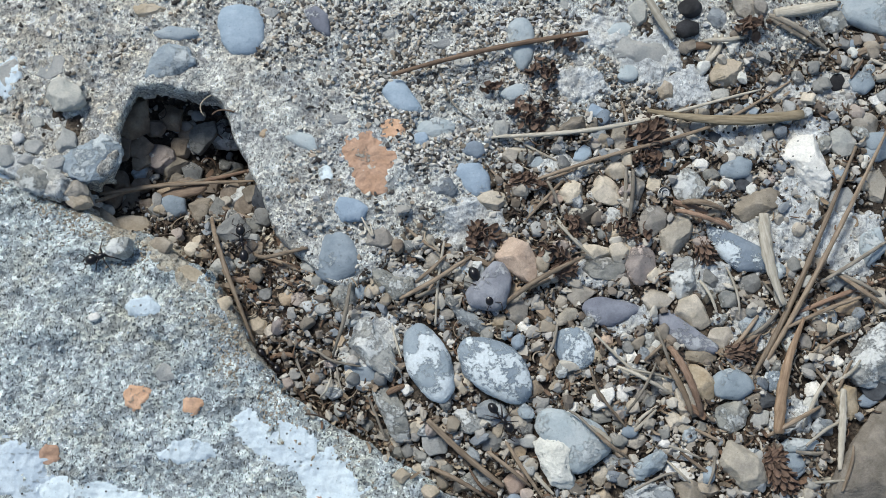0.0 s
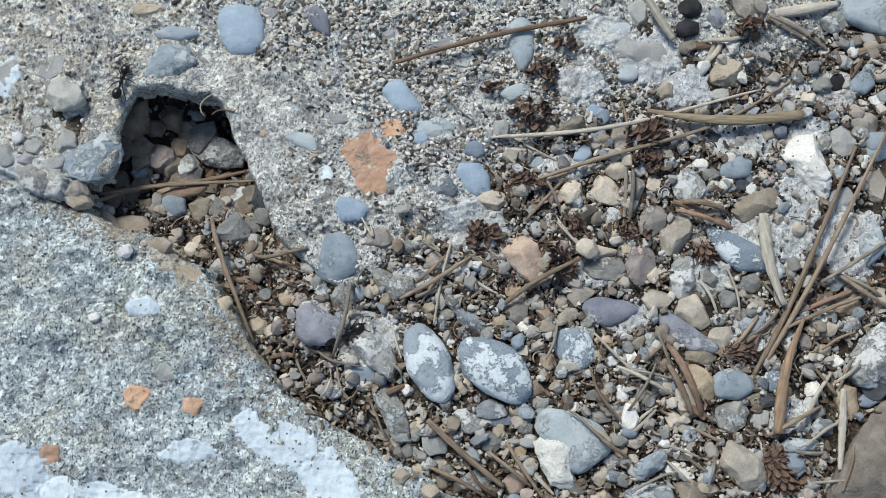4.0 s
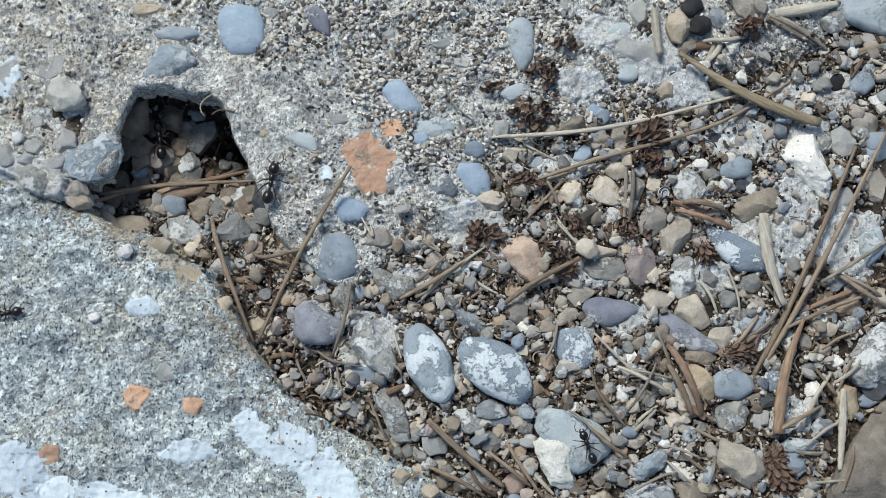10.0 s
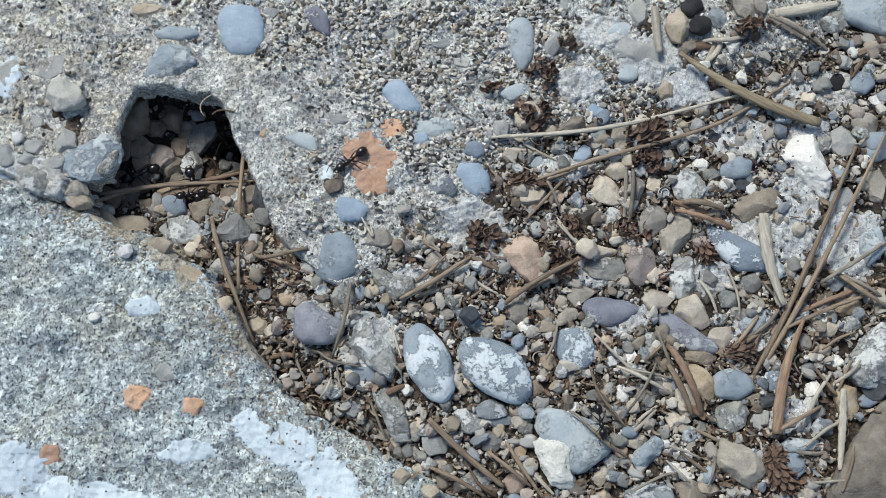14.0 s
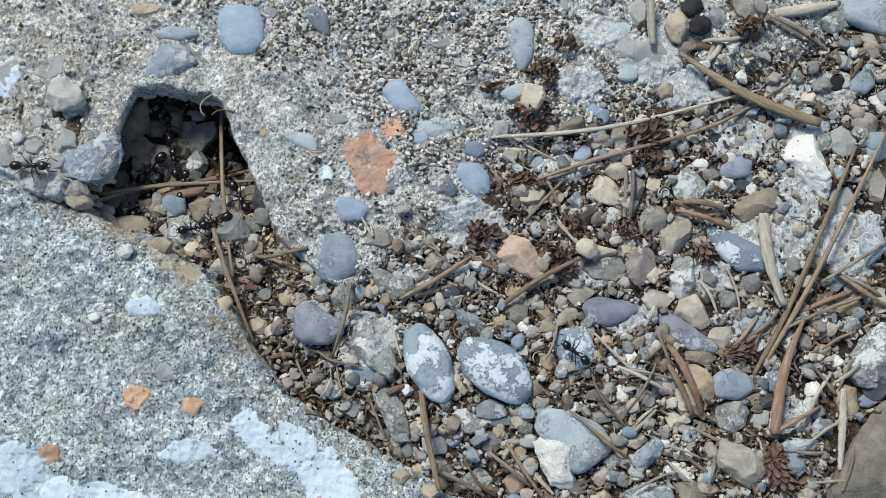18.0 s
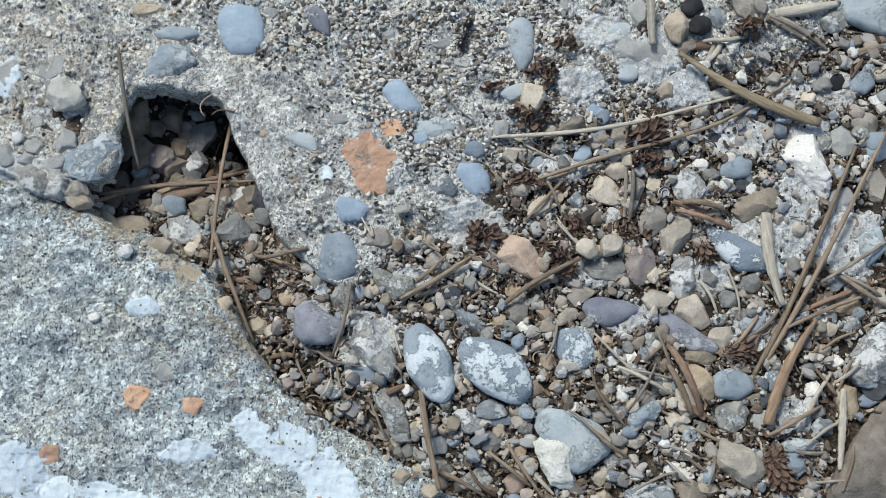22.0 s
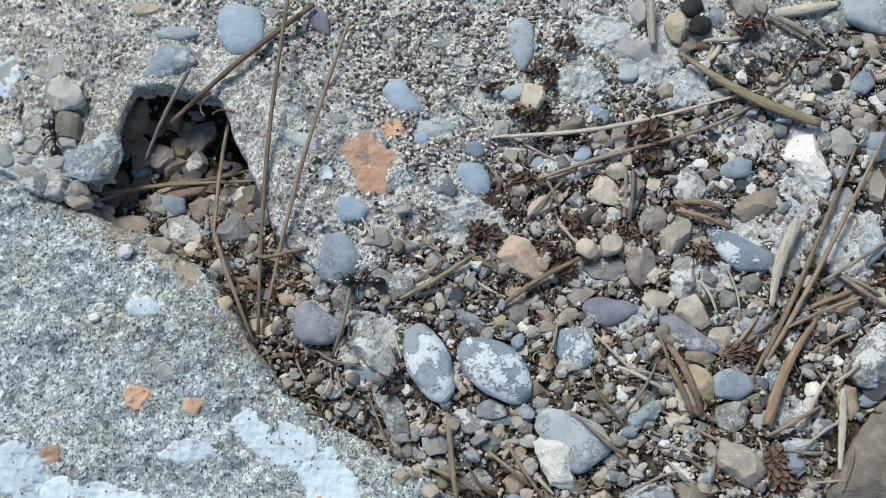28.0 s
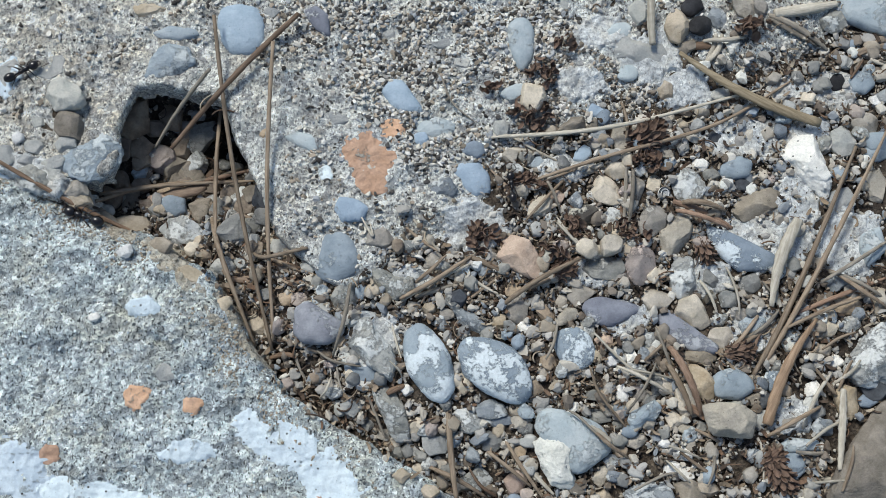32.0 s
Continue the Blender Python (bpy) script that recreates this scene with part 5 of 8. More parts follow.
# where dragged stones lie for long, no grit heaps up
KEPT.append((-26.5, -16.3, 5.5, 4.6, -1.75, 0, 0))
KEPT.append((62.4, 39.2, 3.7, 2.9, 0.00, 0, 0))
KEPT.append((52.1, 50.0, 3.7, 2.9, 1.05, 0, 0))
KEPT.append((54.1, 50.1, 2.9, 2.6, 0.00, 0, 0))
KEPT.append((55.3, 54.8, 2.9, 2.6, 0.35, 0, 0))
KEPT.append((54.9, 54.4, 2.8, 2.2, 0.00, 0, 0))
KEPT.append((56.8, 50.1, 2.8, 2.2, 0.17, 0, 0))
KEPT.append((19.4, 33.3, 3.7, 3.2, 1.40, 0, 0))
KEPT.append((27.5, 45.9, 3.1, 2.2, 0.17, 0, 0))
KEPT.append((24.3, 45.9, 3.1, 2.2, 0.87, 0, 0))
KEPT.append((35.2, 0.4, 2.9, 2.6, 1.05, 0, 0))
KEPT.append((60.6, -45.3, 5.4, 5.0, 0.00, 0, 0))
KEPT.append((60.1, -44.6, 5.4, 5.0, 0.21, 0, 0))
KEPT.append((17.2, -2.1, 4.2, 5.6, 0.00, 0, 0))
KEPT.append((16.3, -1.8, 4.2, 5.6, 0.26, 0, 0))
KEPT.append((42.1, -45.1, 4.4, 3.5, 0.17, 0, 0))
KEPT.append((41.7, -43.0, 4.4, 3.5, 0.35, 0, 0))
KEPT.append((41.2, -35.1, 4.4, 3.5, 0.17, 0, 0))
KEPT.append((-56.5, 4.6, 5.3, 4.0, -0.35, 0, 0))
KEPT.append((-19.3, -32.5, 2.8, 2.5, 0.70, 0, 0))
KEPT.append((-81.4, 26.7, 4.2, 4.0, -1.05, 0, 0))
KEPT.append((10.4, 10.8, 3.4, 2.3, 0.00, 0, 0))
KEPT.append((18.9, 11.4, 3.4, 2.3, 0.35, 0, 0))
KEPT.append((20.6, 9.0, 3.4, 2.3, 0.70, 0, 0))
KEPT.append((27.7, 12.5, 2.8, 2.5, 0.00, 0, 0))
KEPT.append((30.3, -0.3, 2.4, 2.5, 0.70, 0, 0))
KEPT.append((3.3, -10.5, 2.4, 2.0, 0.70, 0, 0))


def bed(x, y):
    """How thickly gravel lies at a place, from 0 to 1."""
    du, dl, p = inside(x, y, UPPER), inside(x, y, LOWER), inside(x, y, PIT)
    west = step(-14, -20, x)
    open_ground = step(0.2, -0.6, du) * west + step(3, -2, du) * (1 - west)
    spill = 0.4 * step(9, 1, du) * step(-22, -12, x) * step(-0.4, 0.4, grain(x, y, 8, 63)) + 0.07 * step(20, 60, x)
    bare = 0.8 * step(35, 60, x) * step(0.05, 0.5, grain(x, y, 17, 62))
    return np.clip(np.maximum(open_ground, spill), 0, 1) * step(1.2, -0.5, dl) * (1 - bare) * swept(x, y) * (1 - 0.75 * step(-2, 3, p) * step(8, 13, y))


# ---- dry plant litter ----
def tube(points, radii, sides=8, flat=0.7):
    """Rings along a line, closed at both ends."""
    V, Fc = [], []
    pts = [Vector(p) for p in points]
    for i, p in enumerate(pts):
        t = (pts[min(i + 1, len(pts) - 1)] - pts[max(i - 1, 0)]).normalized()
        side = t.cross(Vector((0, 0, 1)))
        side = side.normalized() if side.length > 1e-6 else Vector((0, 1, 0))
        up = side.cross(t)
        for j in range(sides):
            a = j * math.tau / sides
            V.append(p + radii[i] * (side * math.cos(a) + up * math.sin(a) * flat))
    for i in range(len(pts) - 1):
        for j in range(sides):
            k = (j + 1) % sides
            Fc.append((i * sides + j, (i + 1) * sides + j, (i + 1) * sides + k, i * sides + k))
    Fc.append(tuple(range(sides)))
    Fc.append(tuple(reversed(range(len(V) - sides, len(V)))))
    return V, Fc


def along(points, t):
    """A smooth curve through three or four places of the plan."""
    n = len(points) - 1
    i = min(int(t * n), n - 1)
    f = t * n - i
    p = [Vector(points[max(0, min(n, i + k))]) for k in (-1, 0, 1, 2)]
    return 0.5 * (2 * p[1] + (p[2] - p[0]) * f + (2 * p[0] - 5 * p[1] + 4 * p[2] - p[3]) * f * f + (3 * p[1] - p[0] - 3 * p[2] + p[3]) * f ** 3)


DRY = {"pod": "chestnut-brown", "straw": "pale straw-coloured", "needle": "dry brown", "rust": "rusty red-brown", "bark": "dark brown", "greytwig": "weathered grey", "stalk": "ochre-brown", "brownchip": "brown"}


def needle(points, width, kind, pit=False):
    """A dry needle or twig that lies over whatever is under it."""
    n, r = 24, width / 2
    plan = [along(points, i / n) for i in range(n + 1)]
    floor = [float(ground_top(p.x, p.y)) + 1.2 if pit else top(p.x, p.y) + 1.1 * float(bed(p.x, p.y)) for p in plan]
    a, b = floor[0] + r * 0.8, floor[-1] + r * 0.8
    line = [a + (b - a) * i / n for i in range(n + 1)]
    arch = max([0.0] + [(floor[i] + 0.5 * r - line[i]) / (4 * i / n * (1 - i / n)) for i in range(3, n - 2)])
    arch = min(arch, 5.0)
    mid = plan[n // 2]
    base = Vector((mid.x, mid.y, line[n // 2] + arch))
    pts = [(Vector((p.x, p.y, line[i] + arch * 4 * i / n * (1 - i / n))) - base) * MM for i, p in enumerate(plan)]
    turn = math.atan2(plan[-1].y - plan[0].y, plan[-1].x - plan[0].x)
    spin = Matrix.Rotation(-turn, 3, "Z")
    radii = [r * MM * (0.55 + 0.5 * math.sin(math.pi * min(1, 0.12 + 0.9 * i / n))) * (1 + 0.1 * math.sin(i * 2.3 + mid.x)) for i in range(n + 1)]
    V, Fc = tube([spin @ p for p in pts], radii)
    name = "pine_needle" if width < 1.05 else "twig"
    ob = new(name, mesh_of(name, V, Fc, MAT[kind]))
    ob.matrix_basis = Matrix.Translation(base * MM) @ Matrix.Rotation(turn, 4, "Z")
    return tagged(ob, f"{DRY[kind]} {'pine needle' if width < 1.05 else 'twig'} " + ("down in the nest hole" if pit else "lying across the gravel"), "needle", "dry needles")


def loose_needle(length, width, kind, ends=(1.0, 1.0)):
    """A needle that the ants drag: from its butt at the origin along x; ends: how stout its butt and its tip are."""
    n, r = 20, width / 2
    bend = length * (0.06 if width > 2 else 0.02)
    pts = [(length * i / n * MM, bend * math.sin(math.pi * i / n) * MM, 0.3 * bend * math.sin(math.pi * i / n) * MM) for i in range(n + 1)]
    wide = width > 2
    radii = [r * MM * (0.5 + 0.5 * math.sin(math.pi * min(1, 0.15 + (0.8 if wide else 0.6) * i / n))) * (1 + 0.08 * math.sin(i * 1.9)) * (ends[0] + (ends[1] - ends[0]) * i / n) for i in range(n + 1)]
    V, Fc = tube(pts, radii, 10, 0.55 if wide else 0.75)
    name = "dry_stalk" if wide else "pine_needle"
    ob = new(name, mesh_of(name, V, Fc, MAT[kind]))
    return tagged(ob, f"{DRY[kind]} {'dry stalk' if wide else 'long pine needle'} that ants drag along", "stalk" if wide else "needle", "dragged needles")


CHIP_RNG = random.Random(9)


def chip(x, y, w, d, turn, kind, pit=False):
    """A flat splinter of wood or bark with ragged ends."""
    n, V, Fc = 10, [], []
    t = min(d * 0.35, 1.1)
    for i in range(n + 1):
        u = i / n * 2 - 1
        half = d / 2 * (1 - 0.55 * abs(u) ** 4) * (1 + 0.16 * CHIP_RNG.uniform(-1, 1))
        off, lift = 0.10 * d * math.sin(2 * u + x), 0.12 * d * math.cos(1.7 * u)
        ex = 0.03 * w * CHIP_RNG.uniform(-1, 1)
        for yy, zz in ((-half, 0), (-half * 0.8, t * 0.5), (0, t * 0.62), (half * 0.8, t * 0.45), (half, 0), (half * 0.7, -t * 0.4), (-half * 0.7, -t * 0.4)):
            V.append(Vector((u * w / 2 + ex, off + yy, lift + zz)) * MM)
    for i in range(n):
        for j in range(7):
            k = (j + 1) % 7
            Fc.append((i * 7 + j, (i + 1) * 7 + j, (i + 1) * 7 + k, i * 7 + k))
    Fc += [tuple(range(7)), tuple(reversed(range(n * 7, n * 7 + 7)))]
    ob = new("wood_chip", mesh_of("wood_chip", V, Fc, MAT[kind]))
    z = float(ground_top(x, y)) + 3.2 if pit else top(x, y) + 0.25
    ob.matrix_basis = pose(x * MM, y * MM, z * MM, CHIP_RNG.uniform(-8, 8), CHIP_RNG.uniform(-5, 5), turn)
    tagged(ob, f"{DRY[kind]} splinter of dry wood " + ("in the nest hole" if pit else "among the gravel"), "wood chip", "wood chips")


def husk_scale(curl, slim):
    """One thin scale, cupped along its length."""
    V, Fc = [], []
    for side in (0.0, 0.12):
        for i in range(5):
            for j in range(3):
                u, v = i / 2 - 1, j - 1
                V.append(Vector((u, v * slim * (1 - 0.55 * u * u), curl * (u * u + 0.7 * v * v) - side)) * MM)
    for s in (0, 15):
        for i in range(4):
            for j in range(2):
                q = (s + i * 3 + j, s + (i + 1) * 3 + j, s + (i + 1) * 3 + j + 1, s + i * 3 + j + 1)
                Fc.append(q if s == 0 else q[::-1])
    for i in range(4):
        for j in (0, 2):
            q = (i * 3 + j, (i + 1) * 3 + j, (i + 1) * 3 + j + 15, i * 3 + j + 15)
            Fc.append(q[::-1] if j == 0 else q)
    return mesh_of("husk_scale", V, Fc, MAT["husk"], False)


HUSK_SCALES = [husk_scale(0.45, 0.55), husk_scale(0.7, 0.4), husk_scale(0.25, 0.7)]


def husk_clump(x, y, w, d):
    """A heap of thin curled seed scales."""
    root = new("husk_clump")
    z0 = float(height(x, y))
    root.matrix_basis = pose(x * MM, y * MM, z0 * MM)
    count = max(8, int(w * d / 1.7))
    for k in range(count):
        a, q = CHIP_RNG.uniform(0, math.tau), math.sqrt(CHIP_RNG.random())
        size = CHIP_RNG.uniform(0.6, 1.45)
        m = pose(w / 2 * q * math.cos(a) * MM, d / 2 * q * math.sin(a) * MM, ((1 - q) * 1.8 + CHIP_RNG.uniform(0.8, 2.0)) * MM,
                 CHIP_RNG.uniform(-65, 65), CHIP_RNG.uniform(-65, 65), CHIP_RNG.uniform(0, 360))
        part("husk_scale", HUSK_SCALES[k % 3], root, "", m @ Matrix.Scale(size, 4))
    tagged(root, "clump of reddish-brown curled seed husks", "seed husks", "husk clumps")


def seed_cone(x, y, length, width, turn):
    """A small fallen cone: a core with scales set round it in spirals."""
    root = new("seed_cone")
    z = float(height(x, y)) + 0.3 * width
    root.matrix_basis = pose(x * MM, y * MM, z * MM, CHIP_RNG.uniform(0, 90), CHIP_RNG.uniform(-6, 6), turn)
    n = 14
    line = [((i / n - 0.5) * length * 0.92 * MM, 0, 0) for i in range(n + 1)]
    V, Fc = tube(line, [width * 0.36 * MM * math.sin(math.pi * (0.06 + 0.88 * i / n)) ** 0.6 for i in range(n + 1)], 10, 1.0)
    part("core", mesh_of("core", V, Fc, MAT["bark"]), root)
    count = int(length * 7)
    for k in range(count):
        f = (k + 0.5) / count
        r = width * 0.40 * math.sin(math.pi * (0.08 + 0.84 * f)) ** 0.6
        size = 0.19 * width * (0.75 + 0.5 * math.sin(math.pi * f))
        m = pose((f - 0.5) * length * 0.92 * MM, 0, 0, math.degrees(k * 2.39996), 0, 0) @ pose(0, 0, r * MM, 0, -28, 0)
        part("scale", HUSK_SCALES[k % 3], root, "", m @ Matrix.Scale(size, 4))
    tagged(root, "small brown fallen cone with open scales", "cone", "fallen cones")


def snail_shell(x, y, w):
    """A tiny banded snail shell, a coil of three turns."""
    root = new("snail_shell")
    root.matrix_basis = pose(x * MM, y * MM, (top(x, y) + 0.9) * MM, 20, 10, 30)
    n = 72
    pts, rad = [], []
    for i in range(n + 1):
        t = i / n
        a, r = t * 2.6 * math.tau, w * 0.36 * t ** 1.1 + 0.02
        pts.append((r * math.cos(a) * MM, r * math.sin(a) * MM, (1 - t) * w * 0.22 * MM))
        rad.append((0.05 + w * 0.17 * t) * MM)
    V, Fc = tube(pts, rad, 12, 1.0)
    part("coil", mesh_of("coil", V, Fc, MAT["white"]), root)
    for turn_out in (0.62, 1.02):
        bp, br = [], []
        for i in range(30, n + 1):
            t = i / n
            a, r = t * 2.6 * math.tau, w * 0.36 * t ** 1.1 + 0.02 + turn_out * (0.05 + w * 0.17 * t) * 0.75
            up = math.sqrt(max(0.0, 1 - (turn_out * 0.75) ** 2)) * (0.05 + w * 0.17 * t)
            bp.append((r * math.cos(a) * MM, r * math.sin(a) * MM, ((1 - t) * w * 0.22 + up) * MM))
            br.append(0.11 * MM)
        V, Fc = tube(bp, br, 6, 1.0)
        part("dark_band", mesh_of("dark_band", V, Fc, MAT["darkslate"]), root, "dark brown spiral band")
    tagged(root, "tiny white snail shell with dark bands", "shell")


needle([(10.5, 24.5), (26.5, 24.9), (42.6, 27.6), (69.5, 35.6)], 0.96, "straw")
needle([(13.1, 12.6), (33.7, 19.4), (58.8, 27.1), (77.1, 38.2)], 0.84, "needle")
needle([(64.0, -26.9), (73.0, -10.9), (88.7, 22.1)], 1.20, "needle")
needle([(66.5, -24.5), (78.5, -4.7), (95.7, 25.6)], 1.08, "needle")
needle([(72.5, -14.5), (81.7, -10.7), (93.6, -6.2)], 0.96, "rust")
needle([(71.2, -17.1), (81.5, -12.6), (93.3, -8.7)], 0.84, "needle")
needle([(79.4, -7.4), (86.9, -2.9), (94.2, 1.6)], 0.84, "greytwig")
needle([(81.9, -4.5), (87.6, -9.6), (93.1, -12.7)], 0.96, "needle")
needle([(57.8, -23.0), (63.7, -19.4), (69.8, -15.6)], 0.84, "needle")
needle([(31.3, -18.1), (38.1, -25.1), (46.1, -30.0)], 0.60, "straw")
needle([(47.0, -21.0), (49.9, -27.5), (53.0, -35.2)], 1.60, "rust")
needle([(46.1, -24.0), (48.7, -29.8), (50.7, -35.0)], 1.30, "needle")
needle([(44.3, -16.9), (45.9, -22.1), (47.7, -27.2)], 0.72, "greytwig")
needle([(-3.1, -45.2), (3.1, -48.0), (9.1, -51.6)], 0.96, "needle")
needle([(-38.1, -1.5), (-31.9, -3.3), (-27.5, -5.6)], 0.84, "bark")
needle([(-9.0, -11.0), (-1.7, -7.1), (7.0, -0.9)], 0.96, "needle")
needle([(5.2, -11.0), (9.1, -8.1), (13.5, -4.8)], 0.72, "needle")
needle([(12.4, -12.2), (19.8, -7.2), (29.7, -2.0)], 1.08, "needle")
needle([(-6.2, 6.3), (-3.8, 3.1), (-1.2, -0.0)], 0.72, "straw")
needle([(1.9, 0.2), (-0.5, -4.7), (-4.6, -11.7)], 0.72, "needle")
needle([(39.1, 17.4), (38.9, 11.1), (38.4, 4.8)], 0.84, "greytwig")
needle([(49.1, 10.2), (55.1, 8.0), (61.7, 4.5)], 1.44, "rust")
needle([(49.7, 8.2), (55.0, 6.2), (60.9, 4.4)], 1.08, "rust")
needle([(50.9, 9.9), (55.2, 9.3), (60.1, 8.0)], 1.32, "needle")
needle([(-19.4, -7.3), (-20.4, -15.5), (-23.0, -22.8)], 0.84, "greytwig")
needle([(-22.2, -24.8), (-21.6, -28.3), (-20.4, -30.6)], 0.48, "straw")
needle([(37.6, -39.1), (40.7, -35.5), (44.7, -32.6)], 0.72, "straw")
needle([(66.2, -39.2), (71.5, -36.1), (78.0, -33.0)], 0.96, "needle")
needle([(82.0, -29.7), (81.0, -37.8), (79.7, -46.0)], 1.56, "straw")
needle([(30.8, -38.7), (33.7, -41.2), (37.9, -43.7)], 0.84, "needle")
needle([(16.4, -44.4), (19.2, -47.4), (22.5, -50.9)], 0.96, "straw")
needle([(9.1, -42.3), (13.5, -45.7), (18.0, -49.3)], 0.84, "needle")
needle([(30.8, -38.9), (27.5, -35.5), (25.4, -34.1)], 0.60, "greytwig")
needle([(71.9, 51.9), (76.5, 48.6), (82.5, 45.7)], 1.08, "greytwig")
needle([(89.3, 43.2), (93.8, 44.5), (97.9, 45.8)], 0.96, "needle")
needle([(60.4, 48.3), (59.5, 45.1), (57.6, 41.6)], 1.08, "straw")
needle([(73.1, 52.6), (79.4, 53.5), (87.1, 55.1)], 2.64, "straw")
needle([(57.4, 46.7), (62.9, 46.5), (66.8, 47.6)], 1.08, "straw")
needle([(-51.1, 8.8), (-46.8, -2.7), (-40.0, -19.9)], 1.08, "needle")
needle([(4.3, -4.7), (7.9, -7.7), (11.4, -9.6)], 0.72, "straw")
needle([(24.2, 5.6), (27.7, 1.3), (32.1, -3.0)], 0.60, "straw")
needle([(14.8, 25.1), (20.3, 21.7), (26.4, 18.9)], 0.60, "straw")
needle([(17.7, 12.4), (23.2, 15.3), (31.3, 18.9)], 0.72, "needle")
needle([(26.4, 17.1), (30.1, 18.9), (33.9, 20.3)], 0.72, "straw")
needle([(21.5, 16.4), (23.2, 12.6), (24.9, 8.5)], 0.72, "greytwig")
needle([(-17.3, 6.6), (-14.9, 2.5), (-15.5, 5.4)], 0.48, "straw")
needle([(-7.7, -0.4), (-4.7, 1.1), (-2.3, 2.6)], 0.72, "straw")
needle([(37.9, -37.8), (32.1, -30.9), (30.0, -25.0)], 0.60, "needle")
needle([(35.8, -25.1), (40.4, -27.4), (47.3, -30.9)], 0.72, "straw")
needle([(48.1, -42.3), (52.5, -45.7), (56.9, -48.0)], 0.72, "needle")
needle([(45.8, -41.2), (49.2, -42.3), (52.6, -43.7)], 0.60, "straw")
needle([(73.7, -37.8), (76.4, -30.9), (80.3, -26.2)], 0.84, "straw")
needle([(81.3, -29.7), (82.8, -26.2), (84.0, -23.9)], 0.72, "needle")
needle([(59.8, -3.6), (61.4, -9.6), (61.7, -14.4)], 0.60, "straw")
needle([(78.3, -21.6), (82.1, -19.2), (85.8, -17.9)], 0.60, "needle")
needle([(-26.6, -21.3), (-23.0, -23.7), (-17.0, -24.9)], 0.60, "greytwig")
needle([(-34.1, -18.7), (-29.1, -20.6), (-23.6, -22.8)], 0.72, "needle")
needle([(-31.5, -21.1), (-30.4, -24.6), (-28.5, -28.2)], 0.60, "greytwig")
needle([(-11.2, -14.3), (-9.9, -19.1), (-8.5, -23.8)], 0.48, "straw")
needle([(66.7, -7.3), (68.9, -9.7), (72.8, -14.5)], 0.60, "greytwig")
needle([(55.4, 43.1), (58.5, 40.6), (60.8, 36.8)], 0.96, "greytwig")
needle([(39.0, 33.0), (39.9, 27.8), (39.4, 24.0)], 0.72, "needle")
needle([(-0.5, 38.7), (2.0, 32.2), (6.9, 28.1)], 0.48, "greytwig")
needle([(79.6, -50.2), (81.7, -44.6), (82.5, -41.2)], 0.72, "needle")
needle([(73.5, -41.2), (78.2, -37.8), (83.1, -35.5)], 0.72, "straw")
needle([(21.6, 26.4), (23.5, 25.9), (25.3, 25.3)], 0.48, "straw")
needle([(11.2, -51.4), (7.7, -49.1), (5.4, -45.7)], 0.72, "bark")
needle([(41.7, -23.9), (44.2, -21.6), (46.7, -19.2)], 0.72, "needle")
needle([(-76.0, 11.6), (-68.0, 15.7), (-51.6, 19.2)], 1.08, "needle", pit=True)
needle([(-75.8, 13.7), (-61.7, 16.2), (-42.2, 17.6)], 0.96, "needle", pit=True)
needle([(-64.3, 16.2), (-54.5, 18.3), (-42.5, 21.5)], 1.08, "rust", pit=True)
needle([(-56.3, 14.0), (-48.1, 10.7), (-39.9, 7.4)], 0.96, "needle", pit=True)
needle([(-61.9, 17.0), (-52.2, 19.2), (-45.8, 24.8)], 1.08, "greytwig", pit=True)
needle([(23.7, -16.3), (22.8, -20.4), (21.1, -23.7)], 0.70, "greytwig")
needle([(38.3, -25.8), (42.7, -26.5), (49.1, -27.9)], 0.50, "straw")
needle([(37.5, -34.6), (40.8, -29.8), (44.2, -24.0)], 0.60, "greytwig")
needle([(37.8, -39.2), (40.6, -36.9), (43.8, -33.8)], 0.80, "straw")
needle([(12.8, -40.1), (16.2, -45.7), (20.3, -51.5)], 0.80, "needle")
needle([(45.4, -44.0), (47.6, -46.6), (49.6, -48.5)], 0.60, "straw")
needle([(55.3, -41.2), (54.8, -45.7), (53.2, -49.3)], 0.60, "greytwig")
needle([(72.2, 52.5), (78.2, 49.2), (84.8, 44.8)], 1.50, "greytwig")
needle([(91.0, 44.2), (94.8, 45.3), (97.7, 46.1)], 1.20, "needle")
needle([(93.9, 42.5), (95.7, 41.6), (97.3, 41.1)], 0.90, "straw")
needle([(89.2, 37.9), (91.3, 40.8), (92.4, 42.5)], 0.60, "bark")
needle([(58.1, 42.1), (60.5, 44.5), (61.7, 48.2)], 1.30, "straw")
needle([(54.2, -6.7), (56.1, -10.3), (57.6, -14.5)], 0.70, "straw")
needle([(62.4, -19.5), (66.6, -16.9), (70.2, -13.1)], 0.90, "greytwig")
needle([(88.7, 8.6), (91.0, 7.1), (93.5, 5.5)], 0.70, "straw")
needle([(24.2, 6.7), (26.5, 3.0), (28.8, -0.0)], 0.80, "straw")
needle([(14.6, 11.1), (13.1, 14.2), (10.4, 17.3)], 0.70, "needle")
needle([(26.2, 15.5), (21.2, 9.8), (17.6, 5.9)], 0.70, "needle")
needle([(40.8, 17.3), (40.1, 11.1), (39.4, 4.9)], 0.90, "greytwig")
needle([(65.6, -14.5), (61.8, -19.3), (58.7, -22.2)], 0.90, "needle")
needle([(81.7, -4.9), (87.4, -7.9), (92.8, -10.9)], 0.90, "greytwig")
needle([(-36.8, -22.6), (-33.3, -21.9), (-30.9, -22.8)], 1.10, "bark")
needle([(-26.8, -24.5), (-24.1, -23.5), (-23.4, -26.9)], 0.50, "straw")
